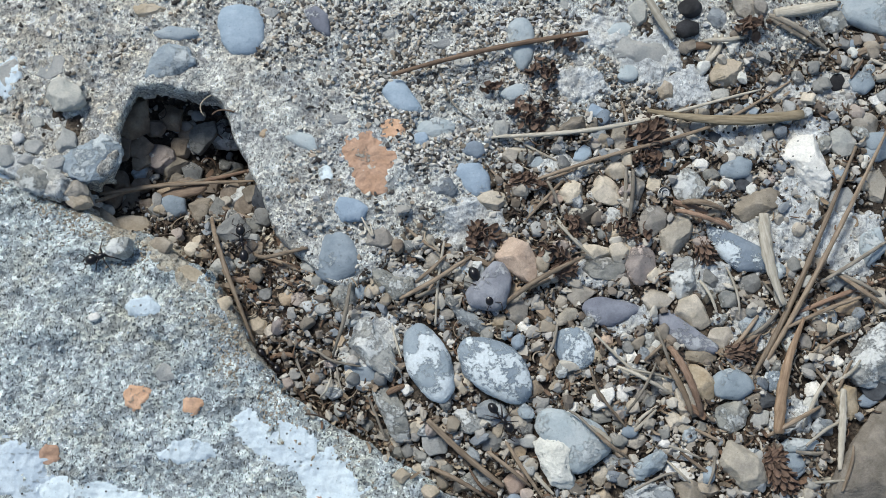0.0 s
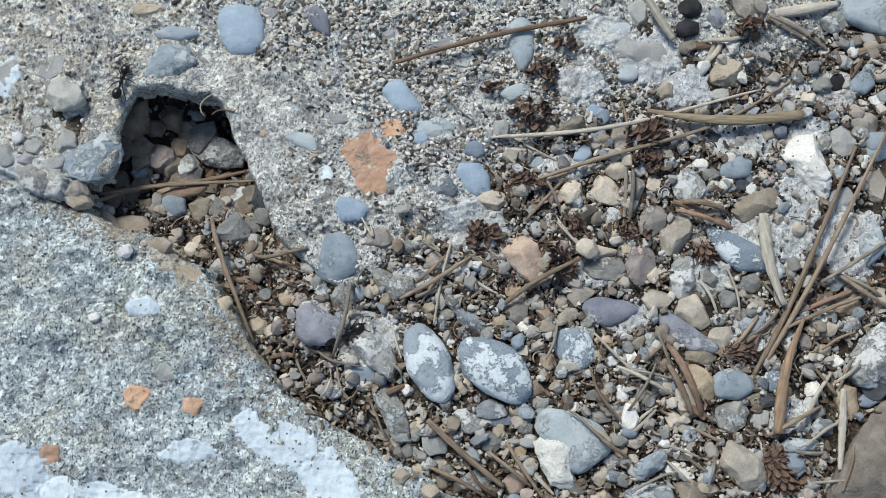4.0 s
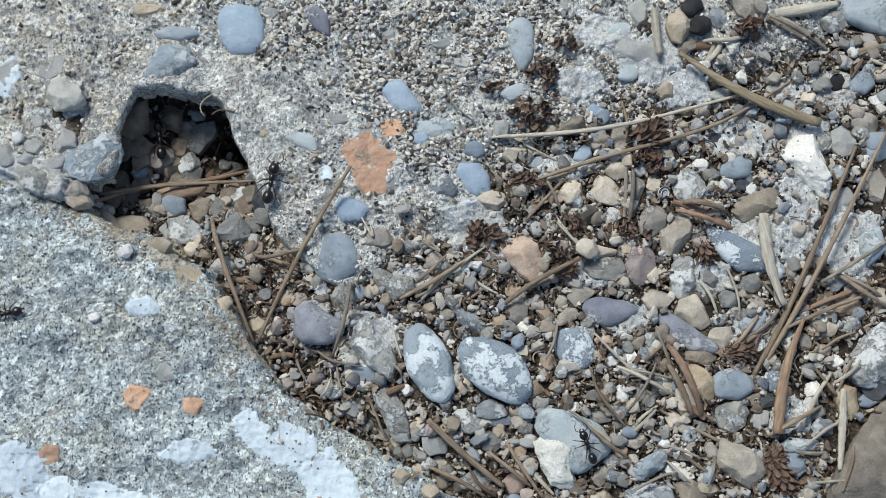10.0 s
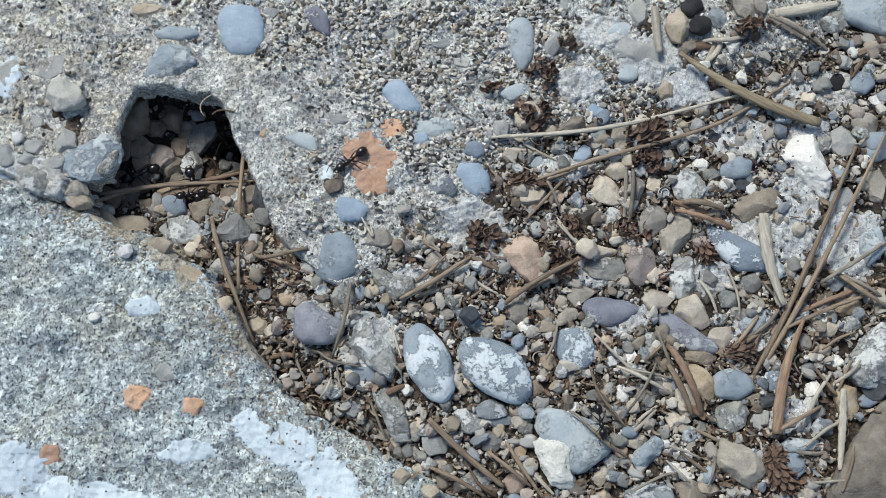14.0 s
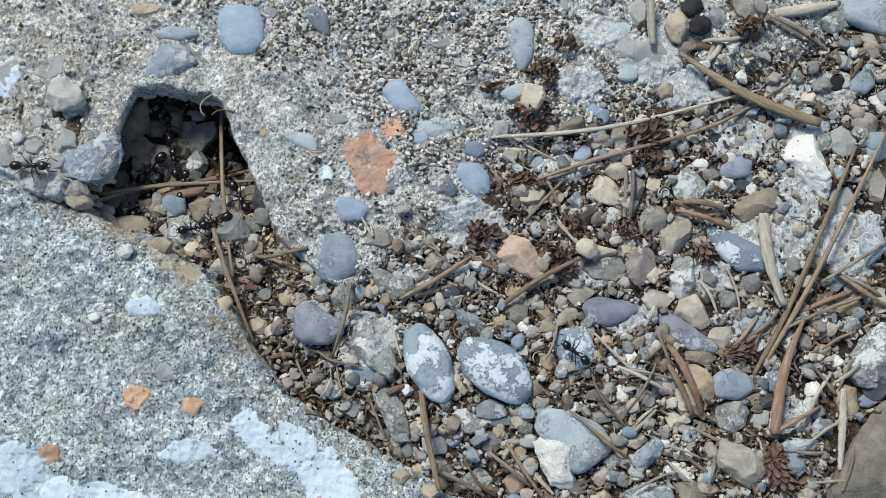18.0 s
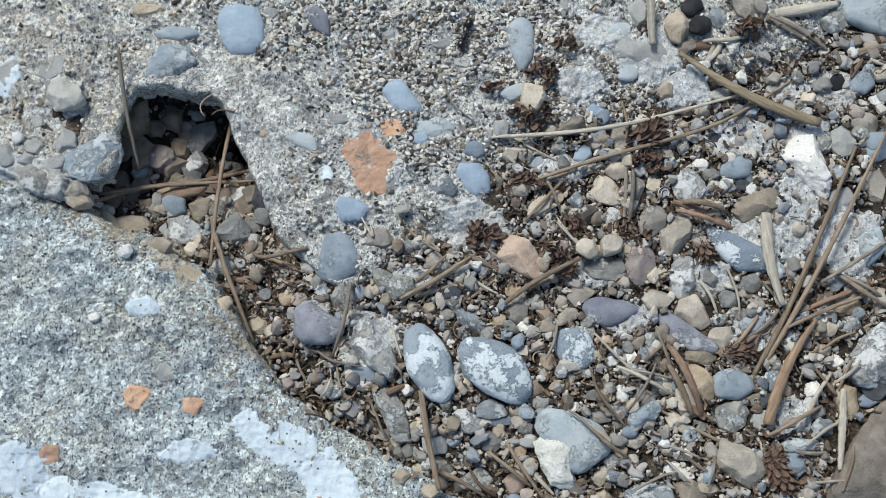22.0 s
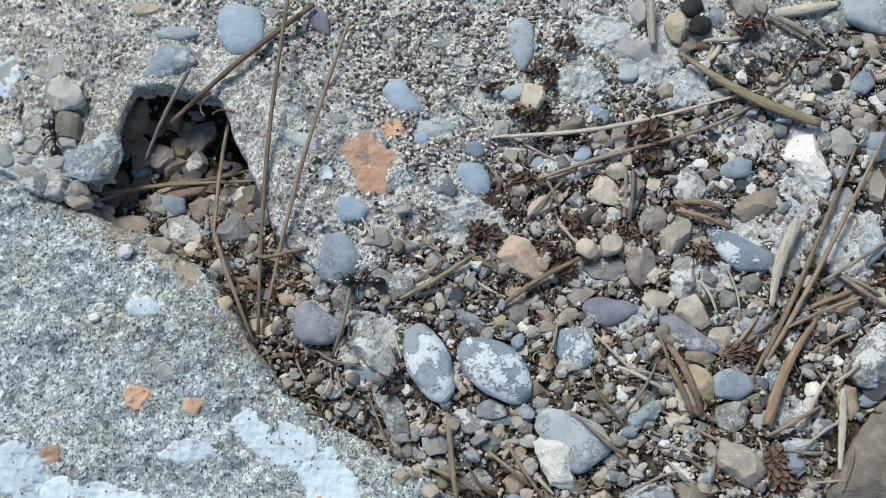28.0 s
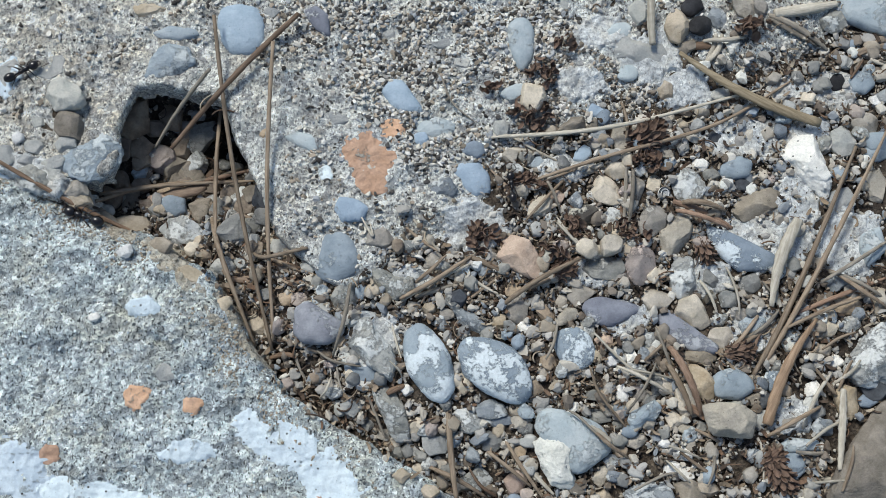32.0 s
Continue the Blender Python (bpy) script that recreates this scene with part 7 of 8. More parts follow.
def motions():
    slide(carried_slate, [(0, 10.0, -8.6, -1.0, -20), (1, 11.0, -8.6, -0.9, -10), (2, 3.3, -15.9, -1.5, -50), (3, -24.9, -17.7, -2.3, -80), (3.5, -25.9, -16.8, -2.0, -95), (5.5, -26.5, -16.3, -2.0, -100), (32, -26.5, -16.3, -2.0, -100)])
    slide(white_lump, [(0, -67.7, -0.8, 1.3, 20), (1, -80.1, 13.7, -0.1, 0), (2, -80.5, 14.9, -0.2, 0), (2.5, -78.4, 14.0, -2.4, 40), (3, -58.2, 21.3, -13.6, 60), (5.5, -58.2, 21.6, -13.6, 60), (14.5, -57.6, 22.3, -13.8, 60), (17, -56.5, 22.4, -14.1, 60), (32, -56.5, 22.4, -14.1, 60)])
    slide(amber_stone, [(0, 62.4, 39.2, -0.8, 0), (7.4, 62.4, 39.2, -0.8, 0), (8.3, 56.1, 45.6, -0.3, 30), (9, 52.4, 50.0, 0.3, 60), (32, 52.1, 50.0, 0.3, 60)])
    slide(black_stone, [(0, 54.1, 49.7, -0.0, 0), (8, 54.1, 50.1, -0.1, 0), (9, 55.3, 54.8, 0.1, 20), (32, 55.3, 54.8, 0.1, 20)])
    slide(black_lump, [(0, 54.9, 54.4, -0.1, 0), (8, 54.9, 54.4, -0.1, 0), (9, 56.8, 50.1, 0.6, 10), (32, 56.8, 50.1, 0.6, 10)])
    slide(pale_stone, [(0, 18.5, 68.4, 0.0, 0), (11, 18.5, 68.4, 0.0, 0), (11.6, 21.9, 50.7, 0.4, 20), (12, 18.7, 29.7, 0.3, 40), (14.5, 18.5, 29.7, 0.3, 40), (16.5, 19.4, 33.3, 1.8, 80), (32, 19.4, 33.3, 1.8, 80)])
    slide(oval_white, [(0, 27.5, 45.9, 0.0, 10), (10.2, 27.5, 45.9, 0.0, 10), (11, 24.3, 45.9, 1.0, 50), (14.5, 24.3, 45.9, 1.0, 50), (16.5, 34.9, 66.9, 0.8, 50), (32, 34.9, 66.9, 0.8, 50)])
    slide(wandering_stone, [(0, 28.7, 72.6, 0.1, 0), (18.4, 28.7, 72.6, 0.1, 0), (18.8, 18.0, 40.0, 0.6, 20), (19, 11.4, 22.0, -0.3, 30), (19.6, 34.9, 1.8, -0.9, 60), (20, 35.2, 0.4, -0.9, 60), (32, 35.2, 0.4, -0.9, 60)])
    slide(square_stone, [(0, 60.6, -45.3, -0.7, 0), (9.2, 60.6, -45.3, -0.7, 0), (9.8, 60.1, -44.6, -0.7, 12), (29.2, 60.1, -44.6, -0.7, 12), (29.9, 57.9, -36.2, -0.8, 40), (32, 57.9, -36.2, -0.8, 40)])
    slide(apricot_stone, [(0, 15.8, -2.4, -1.0, 10), (1, 16.0, -2.1, -1.0, 10), (2, 17.2, -2.1, -1.1, 0), (14.5, 17.2, -2.1, -1.1, 0), (17, 16.3, -1.8, -1.1, 15), (32, 16.3, -1.8, -1.1, 15)])
    slide(blue_chunk, [(0, 42.1, -45.1, -1.5, 10), (12, 42.1, -45.1, -1.5, 10), (12.8, 41.7, -42.6, -1.4, 20), (18.3, 41.7, -43.0, -1.4, 20), (18.9, 41.2, -35.1, -1.0, 10), (32, 41.2, -35.1, -1.0, 10)])
    slide(mottled_stone, [(0, -50.2, 30.5, -17.2, 0), (3.5, -50.2, 30.5, -17.2, 0), (5.3, -56.5, 4.6, -8.1, -20), (32, -56.5, 4.6, -8.1, -20)])
    slide(angular_stone, [(0, -22.7, -59.9, 2.3, 0), (3.5, -22.7, -59.9, 2.3, 0), (5.5, -16.1, -34.9, -5.5, 0), (8.3, -16.3, -34.7, -5.4, 0), (9, -18.8, -32.5, -5.0, 40), (32, -19.3, -32.5, -5.0, 40)])
    slide(brown_stone, [(0, -106.7, 38.0, 2.1, 0), (24.4, -106.7, 38.0, 2.1, 0), (25, -83.3, 34.6, 2.1, 0), (27.4, -81.4, 26.7, 0.5, -60), (32, -81.4, 26.7, 0.5, -60)])
    slide(flat_dark_stone, [(0, -18.2, 70.8, 1.5, 0), (29.1, -18.2, 70.8, 1.5, 0), (29.5, -41.6, 8.0, -8.1, 20), (30, -48.2, 16.8, -14.6, 10), (30.5, -52.1, 17.6, -14.7, 15), (31, -57.2, 18.2, -13.1, 10), (32, -57.2, 18.2, -13.1, 10)])
    slide(grey_nub, [(0, -45.7, 68.7, 2.1, 0), (31.2, -45.7, 68.7, 2.1, 0), (31.6, -37.7, 13.0, 1.2, 10), (32, -35.5, 1.0, -5.5, 20)])
    slide(tan_stone, [(0, -46.2, 31.7, -15.8, 0), (25, -46.2, 31.7, -15.8, 0), (27.6, -63.0, 12.3, -10.9, 10), (32, -63.0, 12.3, -10.9, 10)])
    slide(oval_cream, [(0, 10.4, 10.8, -0.4, 0), (11, 10.4, 10.8, -0.4, 0), (11.8, 18.9, 11.4, -0.7, 20), (18.3, 18.9, 11.4, -0.7, 20), (19, 20.6, 9.0, -0.7, 40), (32, 20.6, 9.0, -0.7, 40)])
    slide(cream_knob, [(0, 27.7, 12.5, -1.5, 0), (11, 27.7, 12.5, -1.5, 0), (11.7, 36.5, 40.0, 0.7, 30), (12, 42.6, 68.6, -0.1, 30), (32, 42.6, 68.6, -0.1, 30)])
    slide(white_knob, [(0, 37.4, -0.8, -1.0, 0), (1.1, 37.4, -0.8, -1.0, 0), (1.8, 30.3, -0.3, -1.1, 40), (32, 30.3, -0.3, -1.1, 40)])
    slide(white_wedge, [(0, 32.8, -31.6, -0.7, 30), (2.5, 32.8, -31.6, -0.7, 30), (3, 34.0, -32.5, -0.8, 70), (4.5, 40.0, -42.3, -1.4, 80), (5.5, 41.6, -60.2, -1.7, 80), (32, 41.6, -60.2, -1.7, 80)])
    slide(brown_seed, [(0, -7.2, -62.7, 1.4, 0), (13, -7.2, -62.7, 1.4, 0), (13.5, -19.4, -24.9, -2.8, 30), (14, -23.2, 13.9, 0.3, 60), (14.5, -41.6, 9.3, -8.2, 90), (15.5, -45.1, 30.8, -16.4, 90), (32, -45.1, 30.8, -16.4, 90)])
    slide(dark_husk_stone, [(0, 0.7, -57.8, 1.7, 0), (10.6, 0.7, -57.8, 1.7, 0), (11.6, 6.0, -14.4, -1.4, 20), (14.6, 5.5, -14.4, -1.5, 20), (16.8, 1.9, -9.6, -1.3, 40), (32, 3.3, -10.5, -1.3, 40)])
    lay(roaming_needle, [(0, -35.4, 65.5, 4.7, -10.9, 109.8, 3.7), (3.5, -35.4, 65.5, 4.7, -10.9, 109.8, 3.7), (4.6, -36.4, 16.4, 4.1, -12.9, 52.4, 3.9), (5.5, -32.8, -28.5, -3.8, -15.3, 7.6, 3.7), (6, -32.8, -28.5, -3.8, -15.3, 7.6, 3.7), (7, -37.5, -22.5, -3.9, -14.8, 11.1, 5.0), (8.3, -37.5, -22.5, -3.9, -14.8, 11.1, 5.0), (9, -39.3, -19.5, -3.6, -18.7, 18.0, 6.1), (10, -39.3, -19.5, -3.6, -18.7, 18.0, 6.1), (10.5, -42.1, -14.1, -2.0, -27.7, 18.5, -3.0), (11, -43.7, -8.3, -2.0, -43.8, 19.5, -8.0), (13.5, -43.7, -8.3, -2.0, -43.8, 19.5, -8.0), (14.5, -43.2, -8.3, -2.0, -44.7, 19.9, -8.0)] + [(17, -43.0, -8.3, -2.0, -45.0, 21.2, -8.0), (18, -44.8, -5.6, -2.0, -49.1, 24.9, -8.0), (19, -48.2, -5.1, -2.0, -48.1, 22.8, -8.0), (20, -50.5, -3.9, -2.0, -47.5, 26.5, -8.0), (21, -50.4, -3.9, -2.0, -47.8, 26.5, -8.0), (22, -49.7, -3.2, -2.0, -47.8, 26.5, -8.0), (25.5, -49.7, 2.5, -3.0, -47.8, 26.5, -8.0), (32, -48.9, 0.8, -3.0, -49.8, 26.5, -8.0)])
    lay(dark_sprig, [(0, -82.8, 63.0, 4.2, -68.4, 93.5, 4.3), (19.3, -82.8, 63.0, 4.2, -68.4, 93.5, 4.3), (20, -71.1, 25.7, -4.0, -64.0, 50.1, 13.8), (21, -67.7, 21.4, -5.0, -67.5, 43.5, 7.3), (22, -67.4, 19.6, -6.0, -69.5, 40.4, 5.2), (23, -67.4, 19.1, -6.0, -67.9, 40.1, 5.2), (25.5, -67.3, 18.5, -6.0, -66.9, 39.9, 6.1), (27.5, -66.3, 21.5, -7.0, -54.6, 34.8, 9.0), (30.3, -66.3, 22.0, -7.0, -54.1, 34.8, 9.0), (31, -64.0, 24.3, -6.0, -51.4, 33.5, 9.0), (32, -64.0, 24.3, -6.0, -51.4, 33.5, 9.0)])
    lay(long_needle, [(0, -28.1, 67.2, 4.0, -30.3, 157.3, 3.5), (22, -28.1, 67.2, 4.0, -30.3, 157.3, 3.5), (22.5, -36.6, -18.6, -2.9, -37.2, 56.3, 9.2), (23, -36.9, -18.5, -3.0, -36.4, 56.1, 9.3), (24, -36.9, -18.8, -3.1, -36.1, 56.0, 9.3), (25, -39.4, -18.7, -3.5, -32.8, 56.6, 9.7), (29.3, -38.8, -17.8, -3.3, -33.0, 56.5, 9.5), (30, -34.8, -19.1, -2.7, -49.5, 56.0, 6.6), (31, -35.1, -20.0, -3.2, -50.0, 56.0, 7.1), (32, -36.1, -21.3, -3.7, -50.7, 56.0, 6.7)])
    lay(forked_needle, [(0, -15.6, 67.6, 3.3, -16.8, 157.1, 3.6), (22.1, -15.6, 67.6, 3.3, -16.8, 157.1, 3.6), (22.6, -35.5, -17.7, -2.2, -23.8, 46.9, 11.2), (23, -35.8, -17.7, -2.2, -23.0, 45.6, 11.6), (24, -36.5, -15.3, -2.1, -23.2, 45.5, 11.4), (25, -37.5, -12.0, -1.5, -19.7, 45.8, 12.5), (29.3, -36.9, -14.1, -2.0, -20.3, 45.1, 12.0), (30, -34.8, -19.1, -2.7, -34.8, 45.3, 8.3), (31, -34.8, -19.1, -2.7, -35.5, 44.4, 7.7), (32, -35.8, -19.0, -3.0, -36.3, 44.4, 8.1)])
    lay(brown_stick, [(0, 2.0, 64.0, 2.2, 34.0, 83.2, 2.5), (25.5, 2.0, 64.0, 2.2, 34.0, 83.2, 2.5), (27.5, -58.3, 27.0, 3.5, -27.7, 54.2, 4.4), (29, -58.3, 26.9, 3.5, -27.7, 54.2, 4.4), (30, -58.0, 21.1, 3.5, -28.7, 54.7, 4.8), (32, -58.0, 21.1, 3.5, -28.7, 54.7, 4.8)])
    lay(russet_stick, [(0, -11.0, 38.0, 3.3, 32.9, 48.0, 3.1), (3.5, -11.0, 38.0, 3.3, 32.9, 48.0, 3.1), (4.6, -10.4, 52.4, 4.0, 33.4, 66.1, 3.4), (5.5, -3.1, 76.3, 2.4, 40.7, 91.9, 2.3), (32, -3.1, 76.3, 2.4, 40.7, 91.9, 2.3)])
    lay(pale_stick, [(0, 50.5, 46.4, 2.6, 45.1, 56.0, 3.1), (8.2, 50.5, 46.4, 2.6, 45.1, 56.0, 3.1), (9, 48.0, 44.9, 2.5, 46.8, 56.3, 3.1), (10, 47.3, 43.0, 2.5, 46.6, 54.7, 2.5), (14.5, 47.4, 43.5, 2.5, 46.6, 55.2, 2.6), (16.6, 45.5, 44.6, 2.4, 44.2, 56.1, 2.8), (18, 45.9, 45.2, 2.5, 45.9, 56.6, 3.4), (32, 45.9, 45.2, 2.5, 45.9, 56.6, 3.4)])
    lay(dry_stalk, [(0, 77.9, 29.4, 2.1, 44.4, 30.1, 2.4), (7.8, 77.9, 29.4, 2.1, 44.4, 30.1, 2.4), (8.8, 81.5, 27.4, 1.9, 51.3, 43.4, 2.9), (32, 81.5, 27.4, 1.9, 51.3, 43.4, 2.9)])
    lay(split_sheath, [(0, 70.6, -12.6, 3.4, 67.7, 6.8, 3.1), (21.9, 70.6, -12.6, 3.4, 67.7, 6.8, 3.1), (22.5, 68.0, -12.8, 3.3, 75.0, 5.8, 3.0), (32, 68.0, -12.8, 3.3, 75.0, 5.8, 3.0)])
    lay(brown_pod, [(0, 68.0, -38.8, 2.6, 74.2, -17.2, 2.7), (20.3, 67.0, -38.8, 2.6, 74.2, -17.2, 2.7), (21, 66.0, -37.0, 2.5, 77.8, -14.8, 2.3), (32, 65.8, -37.0, 2.5, 77.8, -14.8, 2.3)])
    lay(path_stick, [(0, 12.4, -49.3, -1.1, -2.6, -36.4, 0.1), (16.9, 12.4, -49.3, -1.1, -2.1, -36.2, 0.3), (17.8, -0.7, -50.0, 2.3, -4.2, -31.6, 0.6), (22.7, -0.7, -50.0, 2.3, -4.2, -31.6, 0.6), (23.5, 2.7, -51.7, 1.5, 1.9, -41.2, 0.2), (32, 2.7, -51.7, 1.5, 1.9, -41.2, 0.2)])
    lay(dark_twig, [(0, -102.2, 31.3, 4.7, -136.4, 46.6, 5.2), (30.5, -102.2, 31.3, 4.7, -136.4, 46.6, 5.2), (31, -87.8, 20.1, 4.3, -124.2, 35.0, 4.9), (31.5, -76.5, 11.7, -4.8, -108.7, 23.7, 18.6), (32, -60.2, 1.5, -4.3, -94.6, 18.3, 5.2)])
    lay(thin_straw, [(0, -1.6, -16.3, 0.7, 0.1, -0.0, 0.8), (3.5, -1.9, -15.9, 0.8, 0.7, -0.7, 0.9), (5.6, -1.6, -18.1, 0.8, 3.3, -2.0, 1.2), (8, -0.7, -16.6, 0.6, 2.1, -2.0, 1.2), (10, -4.6, -11.0, 0.9, 5.5, -2.6, 1.2), (11, -9.9, -12.2, 0.9, 6.1, -3.2, 1.1), (32, -9.9, -12.2, 0.9, 6.1, -3.2, 1.1)])
    march(worker_ant(8.9), [(0, -70.2, -2.0, 2.3, 200, 0), (0.5, -59.7, 1.4, -7.0, 20, 0), (1, -48.7, 0.9, -4.7, 60, 0), (1.4, -66.0, 4.0, -7.2, 170, 0), (2, -80.4, 11.6, 0.1, 150, 0), (2.4, -87.3, 9.8, -0.1, 190, 0), (3, -93.9, 7.5, 0.5, 180, 0), (3.5, -103.3, 8.1, 1.6, 90, 0), (8.3, -104.6, 17.1, 0.5, 16, 0), (8.7, -83.1, 23.3, 0.9, 20, 0), (9, -73.4, 24.8, 1.8, 92, 0), (9.4, -70.6, 19.9, -8.8, -60, 1), (10, -64.0, 27.2, -10.8, 100, 1), (11, -45.6, 33.9, -10.8, 0, 1), (12, -45.6, 33.9, -10.8, 180, 1), (13, -65.1, 28.3, -10.1, 100, 1)] + [(14, -68.0, 19.2, -10.7, 200, 1), (14.5, -49.8, 32.5, -13.1, 0, 1), (17.4, -49.8, 32.5, -13.1, 180, 1), (18, -65.7, 20.7, -11.3, 230, 1), (18.5, -73.4, 13.4, -8.9, 170, 1), (19, -80.9, 15.4, 2.1, 150, 0), (20, -76.6, 27.1, 1.0, 95, 0), (20.6, -88.5, 34.5, 2.0, 160, 0), (21, -105.7, 35.8, 2.0, -90, 0), (22.3, -105.4, 29.5, 1.5, -30, 0), (22.6, -87.4, 19.3, 1.6, -10, 0), (23, -74.4, 17.9, 2.4, 75, 0), (23.5, -66.8, 20.5, -10.8, -20, 1), (24, -49.8, 32.5, -13.1, 20, 1), (24.6, -62.1, 22.2, -11.9, 200, 1), (25, -73.5, 16.2, -9.6, 190, 1)] + [(26.2, -87.5, 13.5, 0.2, 170, 0), (28, -83.5, 23.9, 0.8, 100, 0), (28.6, -75.0, 16.2, -9.4, -40, 1), (29, -70.8, 22.4, -8.3, 100, 1), (29.5, -68.9, 16.3, -10.0, -90, 1), (30, -65.3, 14.0, -9.6, 5, 1), (31, -61.5, 14.3, -9.5, 95, 1), (31.5, -56.1, 26.5, -12.9, 60, 1), (32, -48.5, 32.5, -13.2, 30, 1)])
    march(worker_ant(7.9), [(0, -42.7, 1.3, -1.5, 100, 1), (0.4, -31.8, 13.2, 1.2, 60, 0), (1, -23.9, 41.2, 2.0, 140, 0), (1.5, -10.2, 27.1, 1.0, -40, 0), (2, 3.7, 14.2, 0.5, 182, 0), (2.5, -22.5, 29.6, 1.1, 150, 0), (3, -43.2, 64.8, 2.3, 130, 0), (5.2, -102.5, 1.9, 2.1, 0, 0), (6, -68.6, 3.8, -7.6, 145, 0), (6.5, -67.2, 12.3, -9.4, 60, 1), (7, -65.7, 22.5, -10.9, 100, 1), (7.4, -70.1, 16.3, -9.9, 220, 1), (8, -83.2, 13.6, 1.6, 160, 0), (8.5, -89.8, 18.1, 1.6, 160, 0), (9, -94.7, 25.6, 1.8, 120, 0), (9.4, -102.4, 17.2, 0.1, 200, 0)] + [(10, -90.8, -14.4, 1.9, 10, 0), (10.5, -100.8, -14.9, 2.2, 180, 0), (11.5, -101.9, -7.6, 1.4, 0, 0), (12, -67.9, -13.4, 1.5, 132, 0), (12.5, -82.6, -10.1, 2.2, 170, 0), (13, -100.8, -14.9, 2.2, 90, 0), (17.5, -104.2, 14.5, 1.0, 8, 0), (18, -87.3, 16.9, 1.3, 0, 0), (18.5, -98.8, 17.3, -0.1, 180, 0), (19, -105.6, 15.8, 0.8, -90, 0), (30, -105.2, 13.2, 1.0, 17, 0), (30.6, -89.8, 18.1, 1.6, 0, 0), (31, -81.9, 15.2, 2.0, 160, 0), (31.5, -92.7, 18.5, 0.3, 165, 0), (32, -103.8, 19.7, 0.2, 174, 0)])
    march(worker_ant(8.9), [(0, 8.1, -8.6, -1.2, -60, 0), (1, 8.8, -12.6, -1.1, 80, 0), (1.5, 5.4, -17.9, -1.5, 100, 0), (2, -1.2, -22.4, -1.5, 78, 0), (2.5, -17.1, -20.2, -2.2, 160, 0), (3, -32.1, -10.9, -2.1, 170, 0), (3.4, -21.8, -14.3, -1.5, 0, 0), (5.5, -17.0, -28.4, -3.2, 120, 0), (6, -24.2, -19.9, -2.6, 138, 0), (6.5, -36.5, -11.6, -3.6, 150, 0), (7, -46.8, -1.8, -5.0, 150, 0), (7.5, -46.3, 6.4, -6.9, 100, 0), (8, -49.4, 14.2, -9.5, 100, 1), (8.5, -42.1, 5.9, -4.2, -60, 1), (9, -38.2, -1.1, -4.3, -70, 0), (9.5, -34.0, 4.6, 0.8, 80, 0)] + [(10, -36.5, 13.7, 1.5, 80, 0), (10.5, -31.5, 1.0, 0.8, -80, 0), (11, -37.3, -5.6, -3.0, 100, 0), (11.5, -31.8, -4.4, -2.8, 60, 0), (12, -36.9, 4.3, -7.5, 80, 0), (12.5, -29.2, -7.0, -2.2, -60, 0), (13, -25.8, -15.4, 2.5, 150, 1), (13.5, -43.2, 2.1, -4.3, 140, 0), (14, -55.8, 16.6, -11.1, 110, 1), (14.5, -47.2, 32.5, -13.0, 60, 1), (17.5, -47.2, 32.5, -13.0, 200, 1), (18, -49.5, 19.4, -13.9, 100, 1), (18.4, -41.1, 3.7, -5.9, -40, 0), (19, -23.2, -2.6, -0.9, 135, 0), (19.5, -36.7, -4.4, -3.1, 170, 0), (20, -45.0, 0.8, -4.1, 120, 0)] + [(20.5, -45.9, 32.4, -12.6, 60, 1), (27, -45.9, 32.4, -12.6, 180, 1), (27.5, -37.3, 1.1, -5.7, -40, 0), (28, -16.6, -7.4, -1.6, 178, 0), (28.4, -31.8, -4.4, -2.8, 150, 0), (29, -49.0, 18.2, -13.0, 20, 1), (29.5, -45.9, 32.4, -12.6, 60, 1), (30.2, -45.9, 32.4, -12.6, 200, 1), (30.6, -46.7, 0.8, -4.1, -100, 0), (31, -54.0, -8.6, 1.6, 160, 0), (31.5, -65.1, -0.0, -0.4, 150, 0), (32, -76.5, 6.9, -0.9, 160, 0)])
